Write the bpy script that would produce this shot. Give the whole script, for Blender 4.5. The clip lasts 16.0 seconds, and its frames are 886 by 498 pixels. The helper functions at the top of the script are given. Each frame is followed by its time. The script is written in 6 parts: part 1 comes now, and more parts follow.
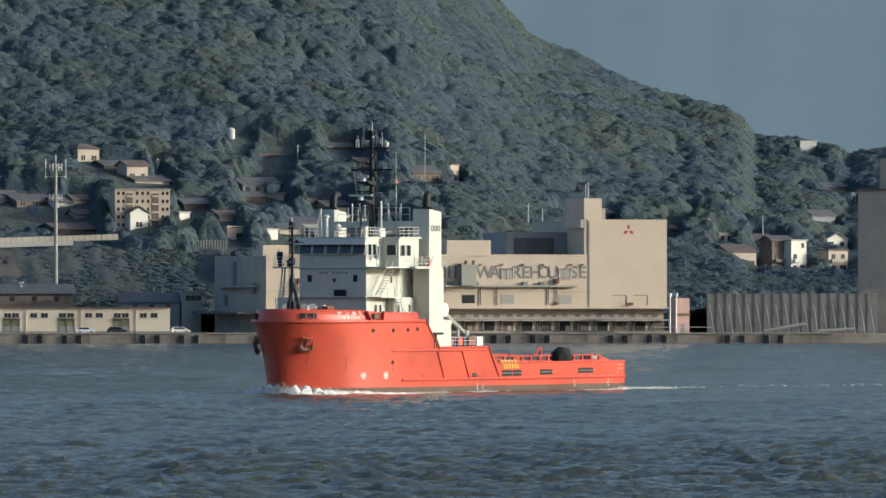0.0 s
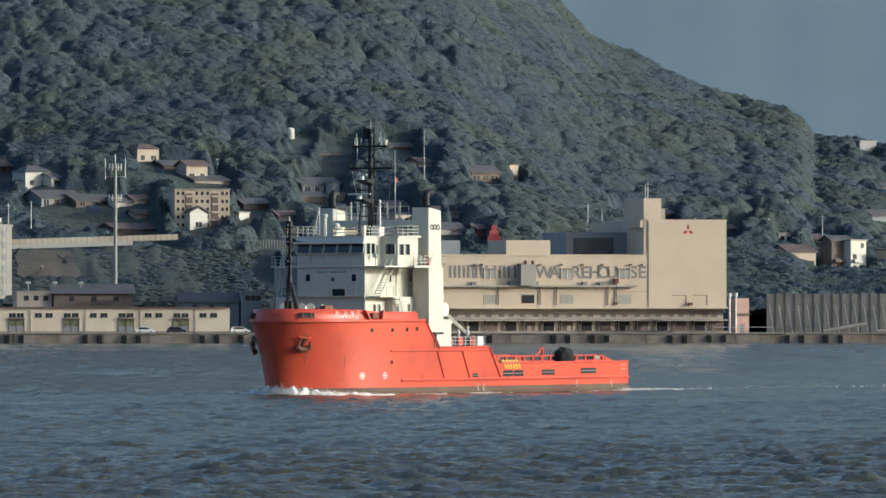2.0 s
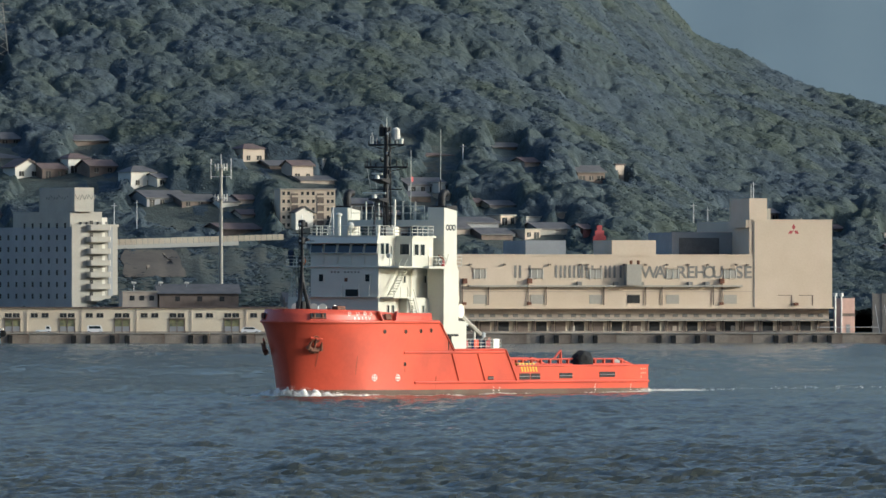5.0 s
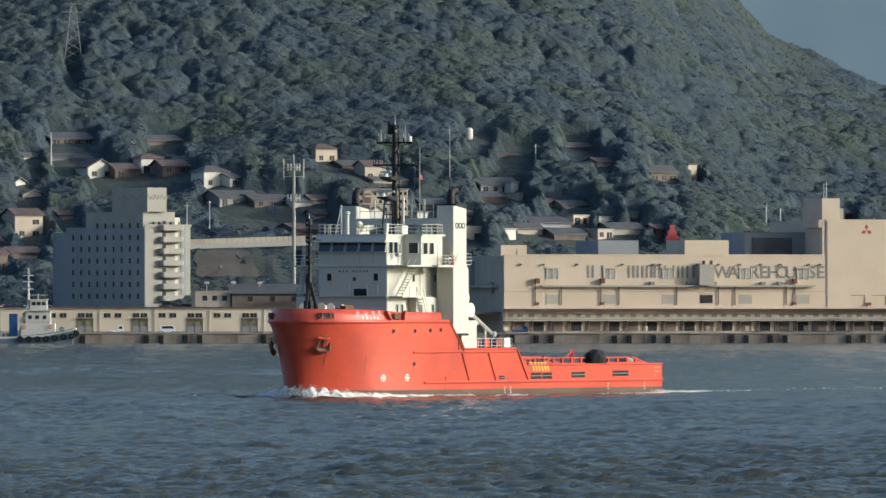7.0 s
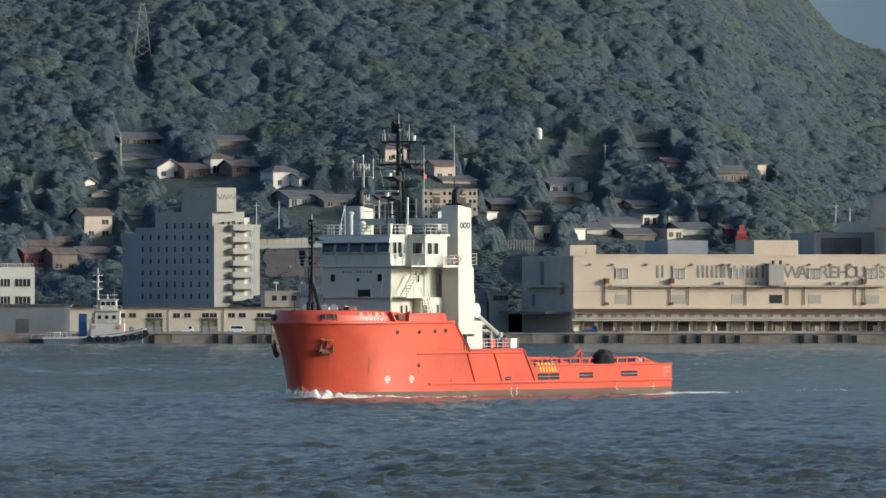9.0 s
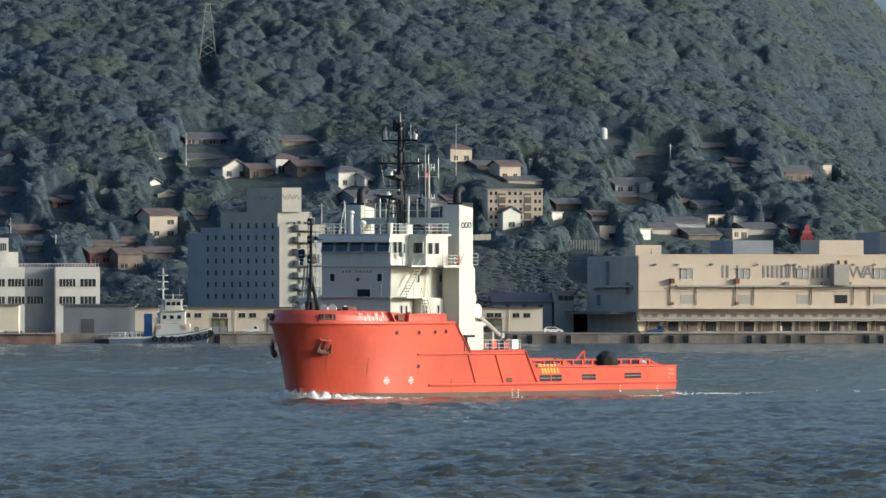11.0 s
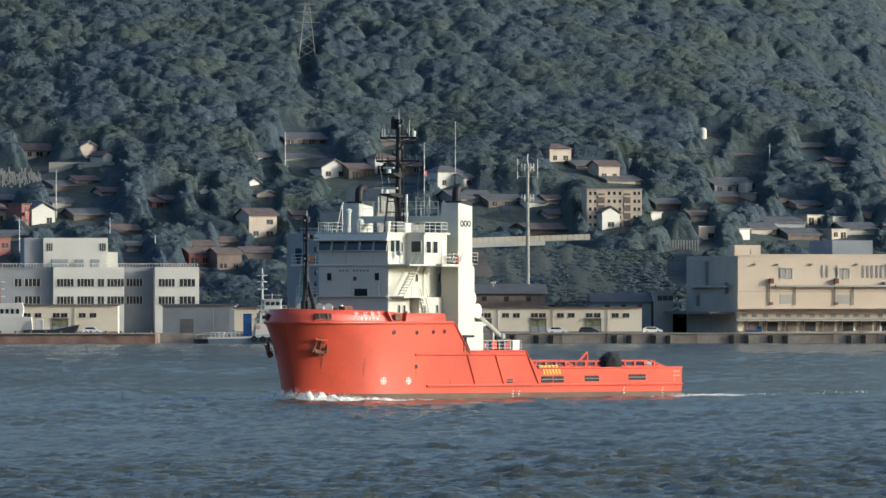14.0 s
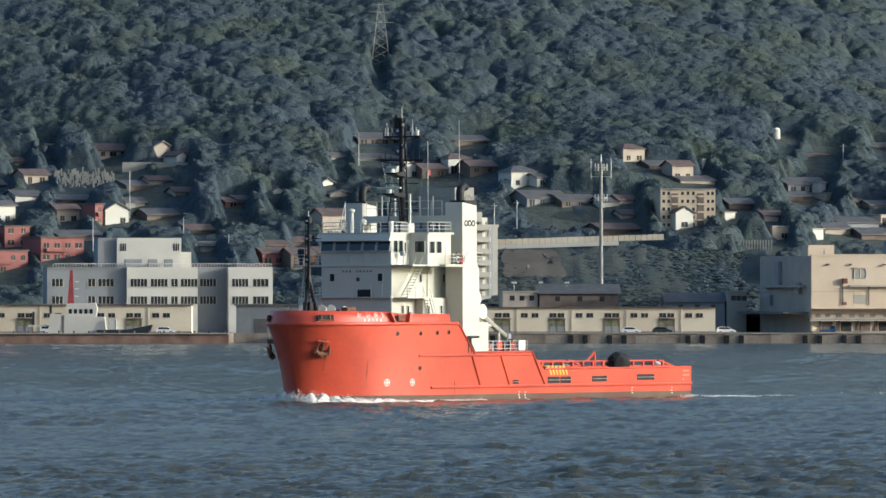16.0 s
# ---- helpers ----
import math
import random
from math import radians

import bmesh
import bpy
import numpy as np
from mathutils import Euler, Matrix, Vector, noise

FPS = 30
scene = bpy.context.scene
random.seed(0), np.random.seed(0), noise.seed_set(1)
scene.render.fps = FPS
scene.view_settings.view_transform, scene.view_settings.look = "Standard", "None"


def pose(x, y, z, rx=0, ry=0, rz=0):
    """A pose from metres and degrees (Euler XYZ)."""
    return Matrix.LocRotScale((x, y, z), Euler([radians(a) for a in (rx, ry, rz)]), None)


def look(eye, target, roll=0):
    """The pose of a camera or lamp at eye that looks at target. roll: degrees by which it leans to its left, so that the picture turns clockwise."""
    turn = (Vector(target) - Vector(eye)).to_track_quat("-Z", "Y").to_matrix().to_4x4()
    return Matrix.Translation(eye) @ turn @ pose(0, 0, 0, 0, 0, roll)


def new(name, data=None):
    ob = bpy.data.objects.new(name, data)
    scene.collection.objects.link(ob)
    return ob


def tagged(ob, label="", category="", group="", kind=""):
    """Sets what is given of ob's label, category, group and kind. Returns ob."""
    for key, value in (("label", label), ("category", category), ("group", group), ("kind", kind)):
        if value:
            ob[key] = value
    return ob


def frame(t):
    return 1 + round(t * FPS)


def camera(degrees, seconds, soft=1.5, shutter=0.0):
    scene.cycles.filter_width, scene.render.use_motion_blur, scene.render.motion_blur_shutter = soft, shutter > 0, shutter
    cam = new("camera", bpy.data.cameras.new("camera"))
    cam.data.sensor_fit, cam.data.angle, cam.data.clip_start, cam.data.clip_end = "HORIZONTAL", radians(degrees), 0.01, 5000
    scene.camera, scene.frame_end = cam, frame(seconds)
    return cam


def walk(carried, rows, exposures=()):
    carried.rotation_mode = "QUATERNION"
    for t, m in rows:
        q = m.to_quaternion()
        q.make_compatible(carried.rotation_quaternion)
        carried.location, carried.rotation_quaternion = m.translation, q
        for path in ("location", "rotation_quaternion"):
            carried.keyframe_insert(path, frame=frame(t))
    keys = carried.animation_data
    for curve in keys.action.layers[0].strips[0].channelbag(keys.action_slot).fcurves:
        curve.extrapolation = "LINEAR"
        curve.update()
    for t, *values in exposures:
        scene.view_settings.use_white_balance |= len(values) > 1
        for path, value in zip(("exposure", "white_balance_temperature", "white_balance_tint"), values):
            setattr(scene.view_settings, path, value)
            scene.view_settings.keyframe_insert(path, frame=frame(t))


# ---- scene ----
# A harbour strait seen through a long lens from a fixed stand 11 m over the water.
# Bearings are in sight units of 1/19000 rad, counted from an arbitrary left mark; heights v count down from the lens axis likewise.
SIGHT, EYE_Z, LEVEL = 19000.0, 11.0, 520.0
cam = camera(4.7255, 16.0, soft=1.5)
TILT = 90 + math.degrees((LEVEL - 441) / SIGHT)
PAN = [(0.0, 0.0), (0.5, 29.1), (1.0, 52.3), (1.5, 76.6), (2.0, 105.4), (2.5, 136.6), (3.0, 165.4), (3.5, 196.0),
       (4.0, 228.2), (4.5, 261.0), (5.25, 309.0), (6.0, 357.5), (6.5, 390.3), (7.0, 421.0), (7.5, 447.2), (8.0, 476.6),
       (8.5, 511.8), (9.0, 543.8), (9.75, 588.0), (10.6, 637.0), (11.5, 688.2), (12.0, 720.0), (12.5, 755.0),
       (13.0, 787.3), (13.5, 811.6), (14.0, 834.8), (14.5, 865.4), (15.0, 897.4), (15.5, 931.0), (16.0, 964.8)]


def heading(shift):
    return math.degrees(-(784 - 300 - shift) / SIGHT)


walk(cam, [(t, pose(0, 0, EYE_Z, TILT, 0, heading(s))) for t, s in PAN],
     exposures=[(0.0, 0.2, 4920, 5), (8.0, 0.2, 4920, 5), (12.5, 0.32, 4880, 5), (16.0, 0.32, 4880, 5)])

# ---- light ----
SUN_SIDE, SUN_UP = 79.0, 13.5
sun_dir = Vector((math.sin(radians(SUN_SIDE)) * math.cos(radians(SUN_UP)),
                  -math.cos(radians(SUN_SIDE)) * math.cos(radians(SUN_UP)), math.sin(radians(SUN_UP))))
world = bpy.data.worlds.new("sky")
scene.world = world
world.use_nodes = True
sky = world.node_tree.nodes.new("ShaderNodeTexSky")
sky.sky_type = "NISHITA"
sky.sun_disc = False
sky.sun_elevation, sky.sun_rotation = radians(SUN_UP), radians(180 - SUN_SIDE)
sky.air_density, sky.dust_density, sky.ozone_density = 0.9, 5.5, 0.5
back = world.node_tree.nodes["Background"]
back.inputs["Strength"].default_value = 0.165
world.node_tree.links.new(sky.outputs[0], back.inputs["Color"])
sun = new("sun", bpy.data.lights.new("sun", "SUN"))
sun.data.energy, sun.data.angle, sun.data.color = 2.95, radians(0.6), (1.0, 0.83, 0.60)
sun.matrix_world = look(sun_dir * 400, (0, 0, 0))


# ---- materials ----
def mat(name, col, rough=0.6, metal=0.0, var=0.18, scale=0.6, fine=9.0, bump=0.0, col2=None, patch=0.5, spec=0.4, island=0.0, ramp=(0.35, 0.68)):
    """Colour varied by a coarse and a fine noise, an optional second colour in patches, and a fine relief."""
    m = bpy.data.materials.new(name)
    m.use_nodes = True
    n, l = m.node_tree.nodes, m.node_tree.links
    b = n["Principled BSDF"]
    b.inputs["Roughness"].default_value = rough
    b.inputs["Metallic"].default_value = metal
    b.inputs["Specular IOR Level"].default_value = spec
    geo = n.new("ShaderNodeTexCoord")
    coarse = n.new("ShaderNodeTexNoise")
    coarse.inputs["Scale"].default_value, coarse.inputs["Detail"].default_value = scale, 5
    small = n.new("ShaderNodeTexNoise")
    small.inputs["Scale"].default_value, small.inputs["Detail"].default_value = fine, 3
    l.new(geo.outputs["Object"], coarse.inputs["Vector"])
    l.new(geo.outputs["Object"], small.inputs["Vector"])
    mix = n.new("ShaderNodeMix")
    mix.data_type = "RGBA"
    other = col2 or tuple(c * (1 - var) for c in col)
    mix.inputs["A"].default_value = (*[min(1, c * (1 + var * 0.5)) for c in col], 1)
    mix.inputs["B"].default_value = (*other, 1)
    cr = n.new("ShaderNodeMapRange")
    cr.inputs["From Min"].default_value, cr.inputs["From Max"].default_value = ramp
    cr.inputs["To Max"].default_value = 1.0 if col2 is None else patch * 2
    l.new(coarse.outputs["Fac"], cr.inputs["Value"])
    l.new(cr.outputs["Result"], mix.inputs["Factor"])
    hsv = n.new("ShaderNodeHueSaturation")
    l.new(mix.outputs["Result"], hsv.inputs["Color"])
    vr = n.new("ShaderNodeMapRange")
    vr.inputs["To Min"].default_value, vr.inputs["To Max"].default_value = 1 - var, 1 + var
    l.new(small.outputs["Fac"], vr.inputs["Value"])
    last = vr.outputs["Result"]
    if island:
        gi = n.new("ShaderNodeNewGeometry")
        ir = n.new("ShaderNodeMapRange")
        ir.inputs["To Min"].default_value, ir.inputs["To Max"].default_value = 1 - island, 1 + island
        l.new(gi.outputs["Random Per Island"], ir.inputs["Value"])
        mul = n.new("ShaderNodeMath")
        mul.operation = "MULTIPLY"
        l.new(last, mul.inputs[0])
        l.new(ir.outputs["Result"], mul.inputs[1])
        last = mul.outputs[0]
    l.new(last, hsv.inputs["Value"])
    l.new(hsv.outputs["Color"], b.inputs["Base Color"])
    if bump:
        bp = n.new("ShaderNodeBump")
        bp.inputs["Strength"].default_value, bp.inputs["Distance"].default_value = bump, 0.05
        l.new(small.outputs["Fac"], bp.inputs["Height"])
        l.new(bp.outputs["Normal"], b.inputs["Normal"])
    return m


def water_material():
    m = mat("sea_water", (0.080, 0.080, 0.050), rough=0.2, var=0.2, scale=0.02, fine=0.4, spec=0.5)
    n, l = m.node_tree.nodes, m.node_tree.links
    b = n["Principled BSDF"]
    b.inputs["IOR"].default_value = 1.33
    tc = n.new("ShaderNodeTexCoord")
    mp = n.new("ShaderNodeMapping")
    mp.inputs["Scale"].default_value = (1.3, 2.0, 1)
    l.new(tc.outputs["Object"], mp.inputs["Vector"])
    w = n.new("ShaderNodeTexNoise")
    w.inputs["Scale"].default_value, w.inputs["Detail"].default_value, w.inputs["Roughness"].default_value = 1.0, 6, 0.6
    l.new(mp.outputs["Vector"], w.inputs["Vector"])
    # gust streaks: smoother and rougher lanes drawn out across the wind
    lane = n.new("ShaderNodeMapping")
    lane.inputs["Scale"].default_value = (0.055, 0.012, 1)
    l.new(tc.outputs["Object"], lane.inputs["Vector"])
    gust = n.new("ShaderNodeTexNoise")
    gust.inputs["Scale"].default_value, gust.inputs["Detail"].default_value, gust.inputs["Roughness"].default_value = 1.0, 7, 0.7
    l.new(lane.outputs["Vector"], gust.inputs["Vector"])
    span = n.new("ShaderNodeMapRange")
    span.inputs["From Min"].default_value, span.inputs["From Max"].default_value = 0.35, 0.65
    span.inputs["To Min"].default_value, span.inputs["To Max"].default_value = 0.05, 0.16
    l.new(gust.outputs["Fac"], span.inputs["Value"])
    l.new(span.outputs["Result"], b.inputs["Roughness"])
    bp = n.new("ShaderNodeBump")
    bp.inputs["Strength"].default_value, bp.inputs["Distance"].default_value = 0.95, 0.3
    l.new(w.outputs["Fac"], bp.inputs["Height"])
    l.new(bp.outputs["Normal"], b.inputs["Normal"])
    return m


def leafy(m):
    """Leaf clumps: a relief of two sizes, and a colour that is lighter where the clump noise is high."""
    n, l = m.node_tree.nodes, m.node_tree.links
    b = n["Principled BSDF"]
    tc = n.new("ShaderNodeTexCoord")
    clump, leaf = n.new("ShaderNodeTexNoise"), n.new("ShaderNodeTexNoise")
    clump.inputs["Scale"].default_value, clump.inputs["Detail"].default_value = 0.42, 5
    clump.inputs["Roughness"].default_value = 0.62
    leaf.inputs["Scale"].default_value, leaf.inputs["Detail"].default_value = 2.2, 3
    for t in (clump, leaf):
        l.new(tc.outputs["Object"], t.inputs["Vector"])
    low = n.new("ShaderNodeBump")
    low.inputs["Strength"].default_value, low.inputs["Distance"].default_value = 0.5, 1.2
    l.new(clump.outputs["Fac"], low.inputs["Height"])
    top = n.new("ShaderNodeBump")
    top.inputs["Strength"].default_value, top.inputs["Distance"].default_value = 0.6, 0.35
    l.new(leaf.outputs["Fac"], top.inputs["Height"])
    l.new(low.outputs["Normal"], top.inputs["Normal"])
    for old in list(b.inputs["Normal"].links):
        l.remove(old)
    l.new(top.outputs["Normal"], b.inputs["Normal"])
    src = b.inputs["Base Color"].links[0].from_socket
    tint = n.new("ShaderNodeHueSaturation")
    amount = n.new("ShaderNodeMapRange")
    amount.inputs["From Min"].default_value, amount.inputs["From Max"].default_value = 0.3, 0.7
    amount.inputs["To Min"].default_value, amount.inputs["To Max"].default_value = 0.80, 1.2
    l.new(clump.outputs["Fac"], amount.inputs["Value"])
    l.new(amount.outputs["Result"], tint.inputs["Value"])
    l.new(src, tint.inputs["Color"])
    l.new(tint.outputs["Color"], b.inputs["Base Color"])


WATER = water_material()
RED = mat("hull_red_paint", (0.53, 0.078, 0.036), rough=0.34, var=0.10, scale=0.22, fine=2.2, bump=0.15, col2=(0.40, 0.062, 0.032), patch=0.5)
RED_DARK = mat("worn_antifouling", (0.08, 0.042, 0.03), rough=0.7, var=0.25, scale=0.35, fine=4.0, bump=0.2, col2=(0.11, 0.085, 0.055), patch=0.5)
WHITE = mat("white_ship_paint", (0.54, 0.53, 0.45), rough=0.42, var=0.05, scale=0.3, fine=3.0, bump=0.05)
STAINED = mat("rust_stained_white", (0.76, 0.72, 0.60), rough=0.5, var=0.08, scale=0.5, fine=4.0, col2=(0.45, 0.25, 0.12), patch=0.2)
BLACK = mat("black_mast_paint", (0.009, 0.009, 0.010), rough=0.6, var=0.3, scale=1.0)
GLASS = mat("dark_window_glass", (0.02, 0.028, 0.033), rough=0.08, var=0.3, scale=0.4, spec=0.6)
STEEL = mat("grey_steel", (0.30, 0.31, 0.31), rough=0.5, metal=0.3, var=0.2, scale=1.0, bump=0.1)
RUST = mat("rusty_iron", (0.16, 0.07, 0.04), rough=0.8, var=0.35, scale=1.5, bump=0.3)
DECK = mat("deck_paint", (0.16, 0.07, 0.05), rough=0.8, var=0.25, scale=0.5, bump=0.2)
RUBBER = mat("black_rubber", (0.012, 0.012, 0.012), rough=0.85, var=0.3, scale=2, bump=0.4)
YELLOW = mat("yellow_paint", (0.72, 0.42, 0.04), rough=0.55, var=0.15)
FOAM = mat("white_foam", (0.82, 0.79, 0.73), rough=0.9, var=0.12, scale=1.0, fine=6.0, bump=0.5)
CANVAS = mat("navy_canvas", (0.022, 0.035, 0.065), rough=0.85, var=0.3, scale=3, bump=0.4)
MARKING = mat("white_marking", (0.80, 0.78, 0.72), rough=0.6, var=0.1)
BLUE = mat("blue_paint", (0.03, 0.09, 0.25), rough=0.5, var=0.2)
ORANGE = mat("lifebuoy_orange", (0.75, 0.18, 0.04), rough=0.6)
CREAM = mat("cream_render", (0.53, 0.44, 0.33), rough=0.85, var=0.07, scale=0.12, fine=2.5, bump=0.1, col2=(0.48, 0.39, 0.28), patch=0.4)
SHED_WALL = mat("shed_render", (0.66, 0.58, 0.43), rough=0.85, var=0.10, scale=0.12, fine=2.5, bump=0.1, col2=(0.57, 0.47, 0.33), patch=0.4)
CONCRETE = mat("quay_concrete", (0.30, 0.26, 0.21), rough=0.9, var=0.25, scale=0.15, fine=2.0, bump=0.3, col2=(0.17, 0.13, 0.10), patch=0.5)
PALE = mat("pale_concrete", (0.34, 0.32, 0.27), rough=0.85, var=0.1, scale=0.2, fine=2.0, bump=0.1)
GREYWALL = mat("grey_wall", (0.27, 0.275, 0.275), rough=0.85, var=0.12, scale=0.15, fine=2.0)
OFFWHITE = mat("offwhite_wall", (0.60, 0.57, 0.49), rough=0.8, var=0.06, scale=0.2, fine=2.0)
TAN = mat("tan_wall", (0.44, 0.37, 0.29), rough=0.85, var=0.15, scale=0.3)
BRICKRED = mat("brick_red_wall", (0.27, 0.11, 0.095), rough=0.85, var=0.15, scale=0.3)
BROWN = mat("brown_timber", (0.16, 0.125, 0.10), rough=0.85, var=0.25, scale=0.4)
ROOF_GREY = mat("grey_roof_tiles", (0.105, 0.10, 0.095), rough=0.6, var=0.25, scale=0.4, fine=3.0, bump=0.3)
ROOF_BROWN = mat("brown_roof_tiles", (0.12, 0.088, 0.075), rough=0.7, var=0.25, scale=0.4, fine=3.0, bump=0.3)
DARKWIN = mat("dark_house_glass", (0.035, 0.035, 0.035), rough=0.25, var=0.3)
# Near-black that paints the shade inside openings that are not cut out
SHADEGAP = mat("painted_opening_shade", (0.03, 0.03, 0.03), rough=0.9, var=0.4)
GREY_LETTER = mat("grey_lettering", (0.20, 0.19, 0.17), rough=0.8)
LOGO_RED = mat("red_sign_paint", (0.32, 0.06, 0.06), rough=0.7)
GALV = mat("galvanised_steel", (0.48, 0.48, 0.47), rough=0.45, metal=0.4, var=0.12, scale=0.5)
CARWHITE = mat("white_car_paint", (0.78, 0.78, 0.76), rough=0.3, var=0.03)
CARDARK = mat("dark_car_paint", (0.03, 0.035, 0.04), rough=0.3, var=0.1)
SOIL = mat("bare_soil", (0.105, 0.088, 0.066), rough=0.95, var=0.25, scale=0.1, fine=1.0, bump=0.4)
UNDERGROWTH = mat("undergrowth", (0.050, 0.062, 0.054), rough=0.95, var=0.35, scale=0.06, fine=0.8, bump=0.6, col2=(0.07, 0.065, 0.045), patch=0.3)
# Blue of the distance haze is put into this foliage colour
HAZE_LEAF = mat("haze_tinted_foliage", (0.047, 0.061, 0.072), rough=0.9, var=0.3, scale=0.045, fine=0.9, col2=(0.064, 0.078, 0.060), patch=0.5, spec=0.15, ramp=(0.4, 0.72))
leafy(HAZE_LEAF)
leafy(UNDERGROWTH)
SHEET = mat("weathered_sheet", (0.21, 0.195, 0.17), rough=0.7, var=0.2, scale=0.3, fine=2.0)
PIER = mat("rust_stained_pier", (0.26, 0.17, 0.13), rough=0.9, var=0.3, scale=0.25, fine=2.0, bump=0.3, col2=(0.15, 0.085, 0.06), patch=0.5)


# ---- small mesh kit ----
def mesh_of(bm, name, material):
    bmesh.ops.recalc_face_normals(bm, faces=bm.faces)
    me = bpy.data.meshes.new(name)
    bm.to_mesh(me)
    bm.free()
    me.materials.append(material)
    return me


def part(name, bm, material, parent=None, label="", smooth=False):
    me = mesh_of(bm, name, material)
    if smooth:
        me.polygons.foreach_set("use_smooth", [True] * len(me.polygons))
    ob = new(name, me)
    ob.parent = parent
    if label:
        tagged(ob, label)
    return ob


def share(name, ob, parent, x, y, z, rz=0.0):
    """Another piece on the mesh of ob."""
    o = new(name, ob.data)
    o.parent = parent
    o.matrix_basis = pose(x, y, z, 0, 0, rz)
    return o


def thing(name, m, label, category, group="", kind=""):
    ob = new(name)
    ob.empty_display_size = 0.5
    ob.matrix_basis = m
    return tagged(ob, label, category, group, kind)


def slab(x0, x1, y0, y1, z0, z1, bevel=0.0, bm=None):
    bm = bm or bmesh.new()
    made = bmesh.ops.create_cube(bm, size=1, matrix=Matrix.Translation(((x0 + x1) / 2, (y0 + y1) / 2, (z0 + z1) / 2)) @ Matrix.Diagonal((x1 - x0, y1 - y0, z1 - z0, 1)))
    if bevel:
        edges = {e for v in made["verts"] for e in v.link_edges}
        bmesh.ops.bevel(bm, geom=list(edges), offset=bevel, segments=1, affect="EDGES")
    return bm


def rod(p, q, r, r2=None, n=8, bm=None):
    bm = bm or bmesh.new()
    p, q = Vector(p), Vector(q)
    d = q - p
    m = Matrix.Translation((p + q) / 2) @ d.to_track_quat("Z", "Y").to_matrix().to_4x4()
    bmesh.ops.create_cone(bm, cap_ends=True, segments=n, radius1=r, radius2=r if r2 is None else r2, depth=d.length, matrix=m)
    return bm


def ball(c, r, bm=None, sx=1, sy=1, sz=1, sub=2):
    bm = bm or bmesh.new()
    bmesh.ops.create_icosphere(bm, subdivisions=sub, radius=r, matrix=Matrix.Translation(c) @ Matrix.Diagonal((sx, sy, sz, 1)))
    return bm


def prism(outline, a0, a1, axis="y", bm=None):
    """A flat outline pushed through from a0 to a1. axis y: outline is (x, z); x: (y, z); z: (x, y)."""
    bm = bm or bmesh.new()

    def p(c, a):
        return {"y": (c[0], a, c[1]), "x": (a, c[0], c[1]), "z": (c[0], c[1], a)}[axis]
    lo, hi = [bm.verts.new(p(c, a0)) for c in outline], [bm.verts.new(p(c, a1)) for c in outline]
    bm.faces.new(lo)
    bm.faces.new(hi[::-1])
    for i in range(len(outline)):
        j = (i + 1) % len(outline)
        bm.faces.new((lo[i], lo[j], hi[j], hi[i]))
    return bm


def ring(r, w, d, n=20, bm=None):
    bm = bm or bmesh.new()
    vs = []
    for i in range(n):
        a = 6.2832 * i / n
        vs.append([bm.verts.new((k * math.cos(a), k * math.sin(a), z)) for k, z in ((r, 0), (r, d), (r - w, d), (r - w, 0))])
    for i in range(n):
        a, b = vs[i], vs[(i + 1) % n]
        for j in range(4):
            bm.faces.new((a[j], b[j], b[(j + 1) % 4], a[(j + 1) % 4]))
    return bm


def letters(word, size, material, parent, m, depth=0.01, name="lettering", bold=0.0):
    cu = bpy.data.curves.new(name, "FONT")
    cu.body, cu.size, cu.extrude, cu.align_x, cu.offset = word, size, depth, "CENTER", bold
    tmp = new(name, cu)
    me = bpy.data.meshes.new_from_object(tmp.evaluated_get(bpy.context.evaluated_depsgraph_get()))
    bpy.data.objects.remove(tmp)
    me.materials.clear()
    me.materials.append(material)
    ob = new(name, me)
    ob.parent = parent
    ob.matrix_basis = m
    return ob


def place(u, v, dist):
    """The spot on bearing u, sight height v, dist metres off."""
    a = (u - 300) / SIGHT
    return Vector((dist * math.tan(a), dist, EYE_Z - (v - LEVEL) / SIGHT * dist))


class Front:
    """A facade: its left end on bearing u at dist, turned by turn degrees; s runs along it to the right."""

    def __init__(self, u, dist, turn, ground=None):
        self.o = place(u, LEVEL, dist)
        self.c, self.s, self.turn = math.cos(radians(turn)), math.sin(radians(turn)), turn
        self.ground = 2.1 if ground is None else ground

    def x(self, u):
        k = math.tan((u - 300) / SIGHT)
        return (k * self.o.y - self.o.x) / (self.c - k * self.s)

    def z(self, v, x=0.0):
        return EYE_Z - (v - LEVEL) / SIGHT * (self.o.y + x * self.s) - self.ground

    def spot(self):
        return pose(self.o.x, self.o.y, self.ground, 0, 0, self.turn)



# ---- water, shore and hills ----
def value(x, y, cell, seed):
    return noise.noise(Vector((x / cell + seed * 17.3, y / cell - seed * 9.1, seed * 3.7)))


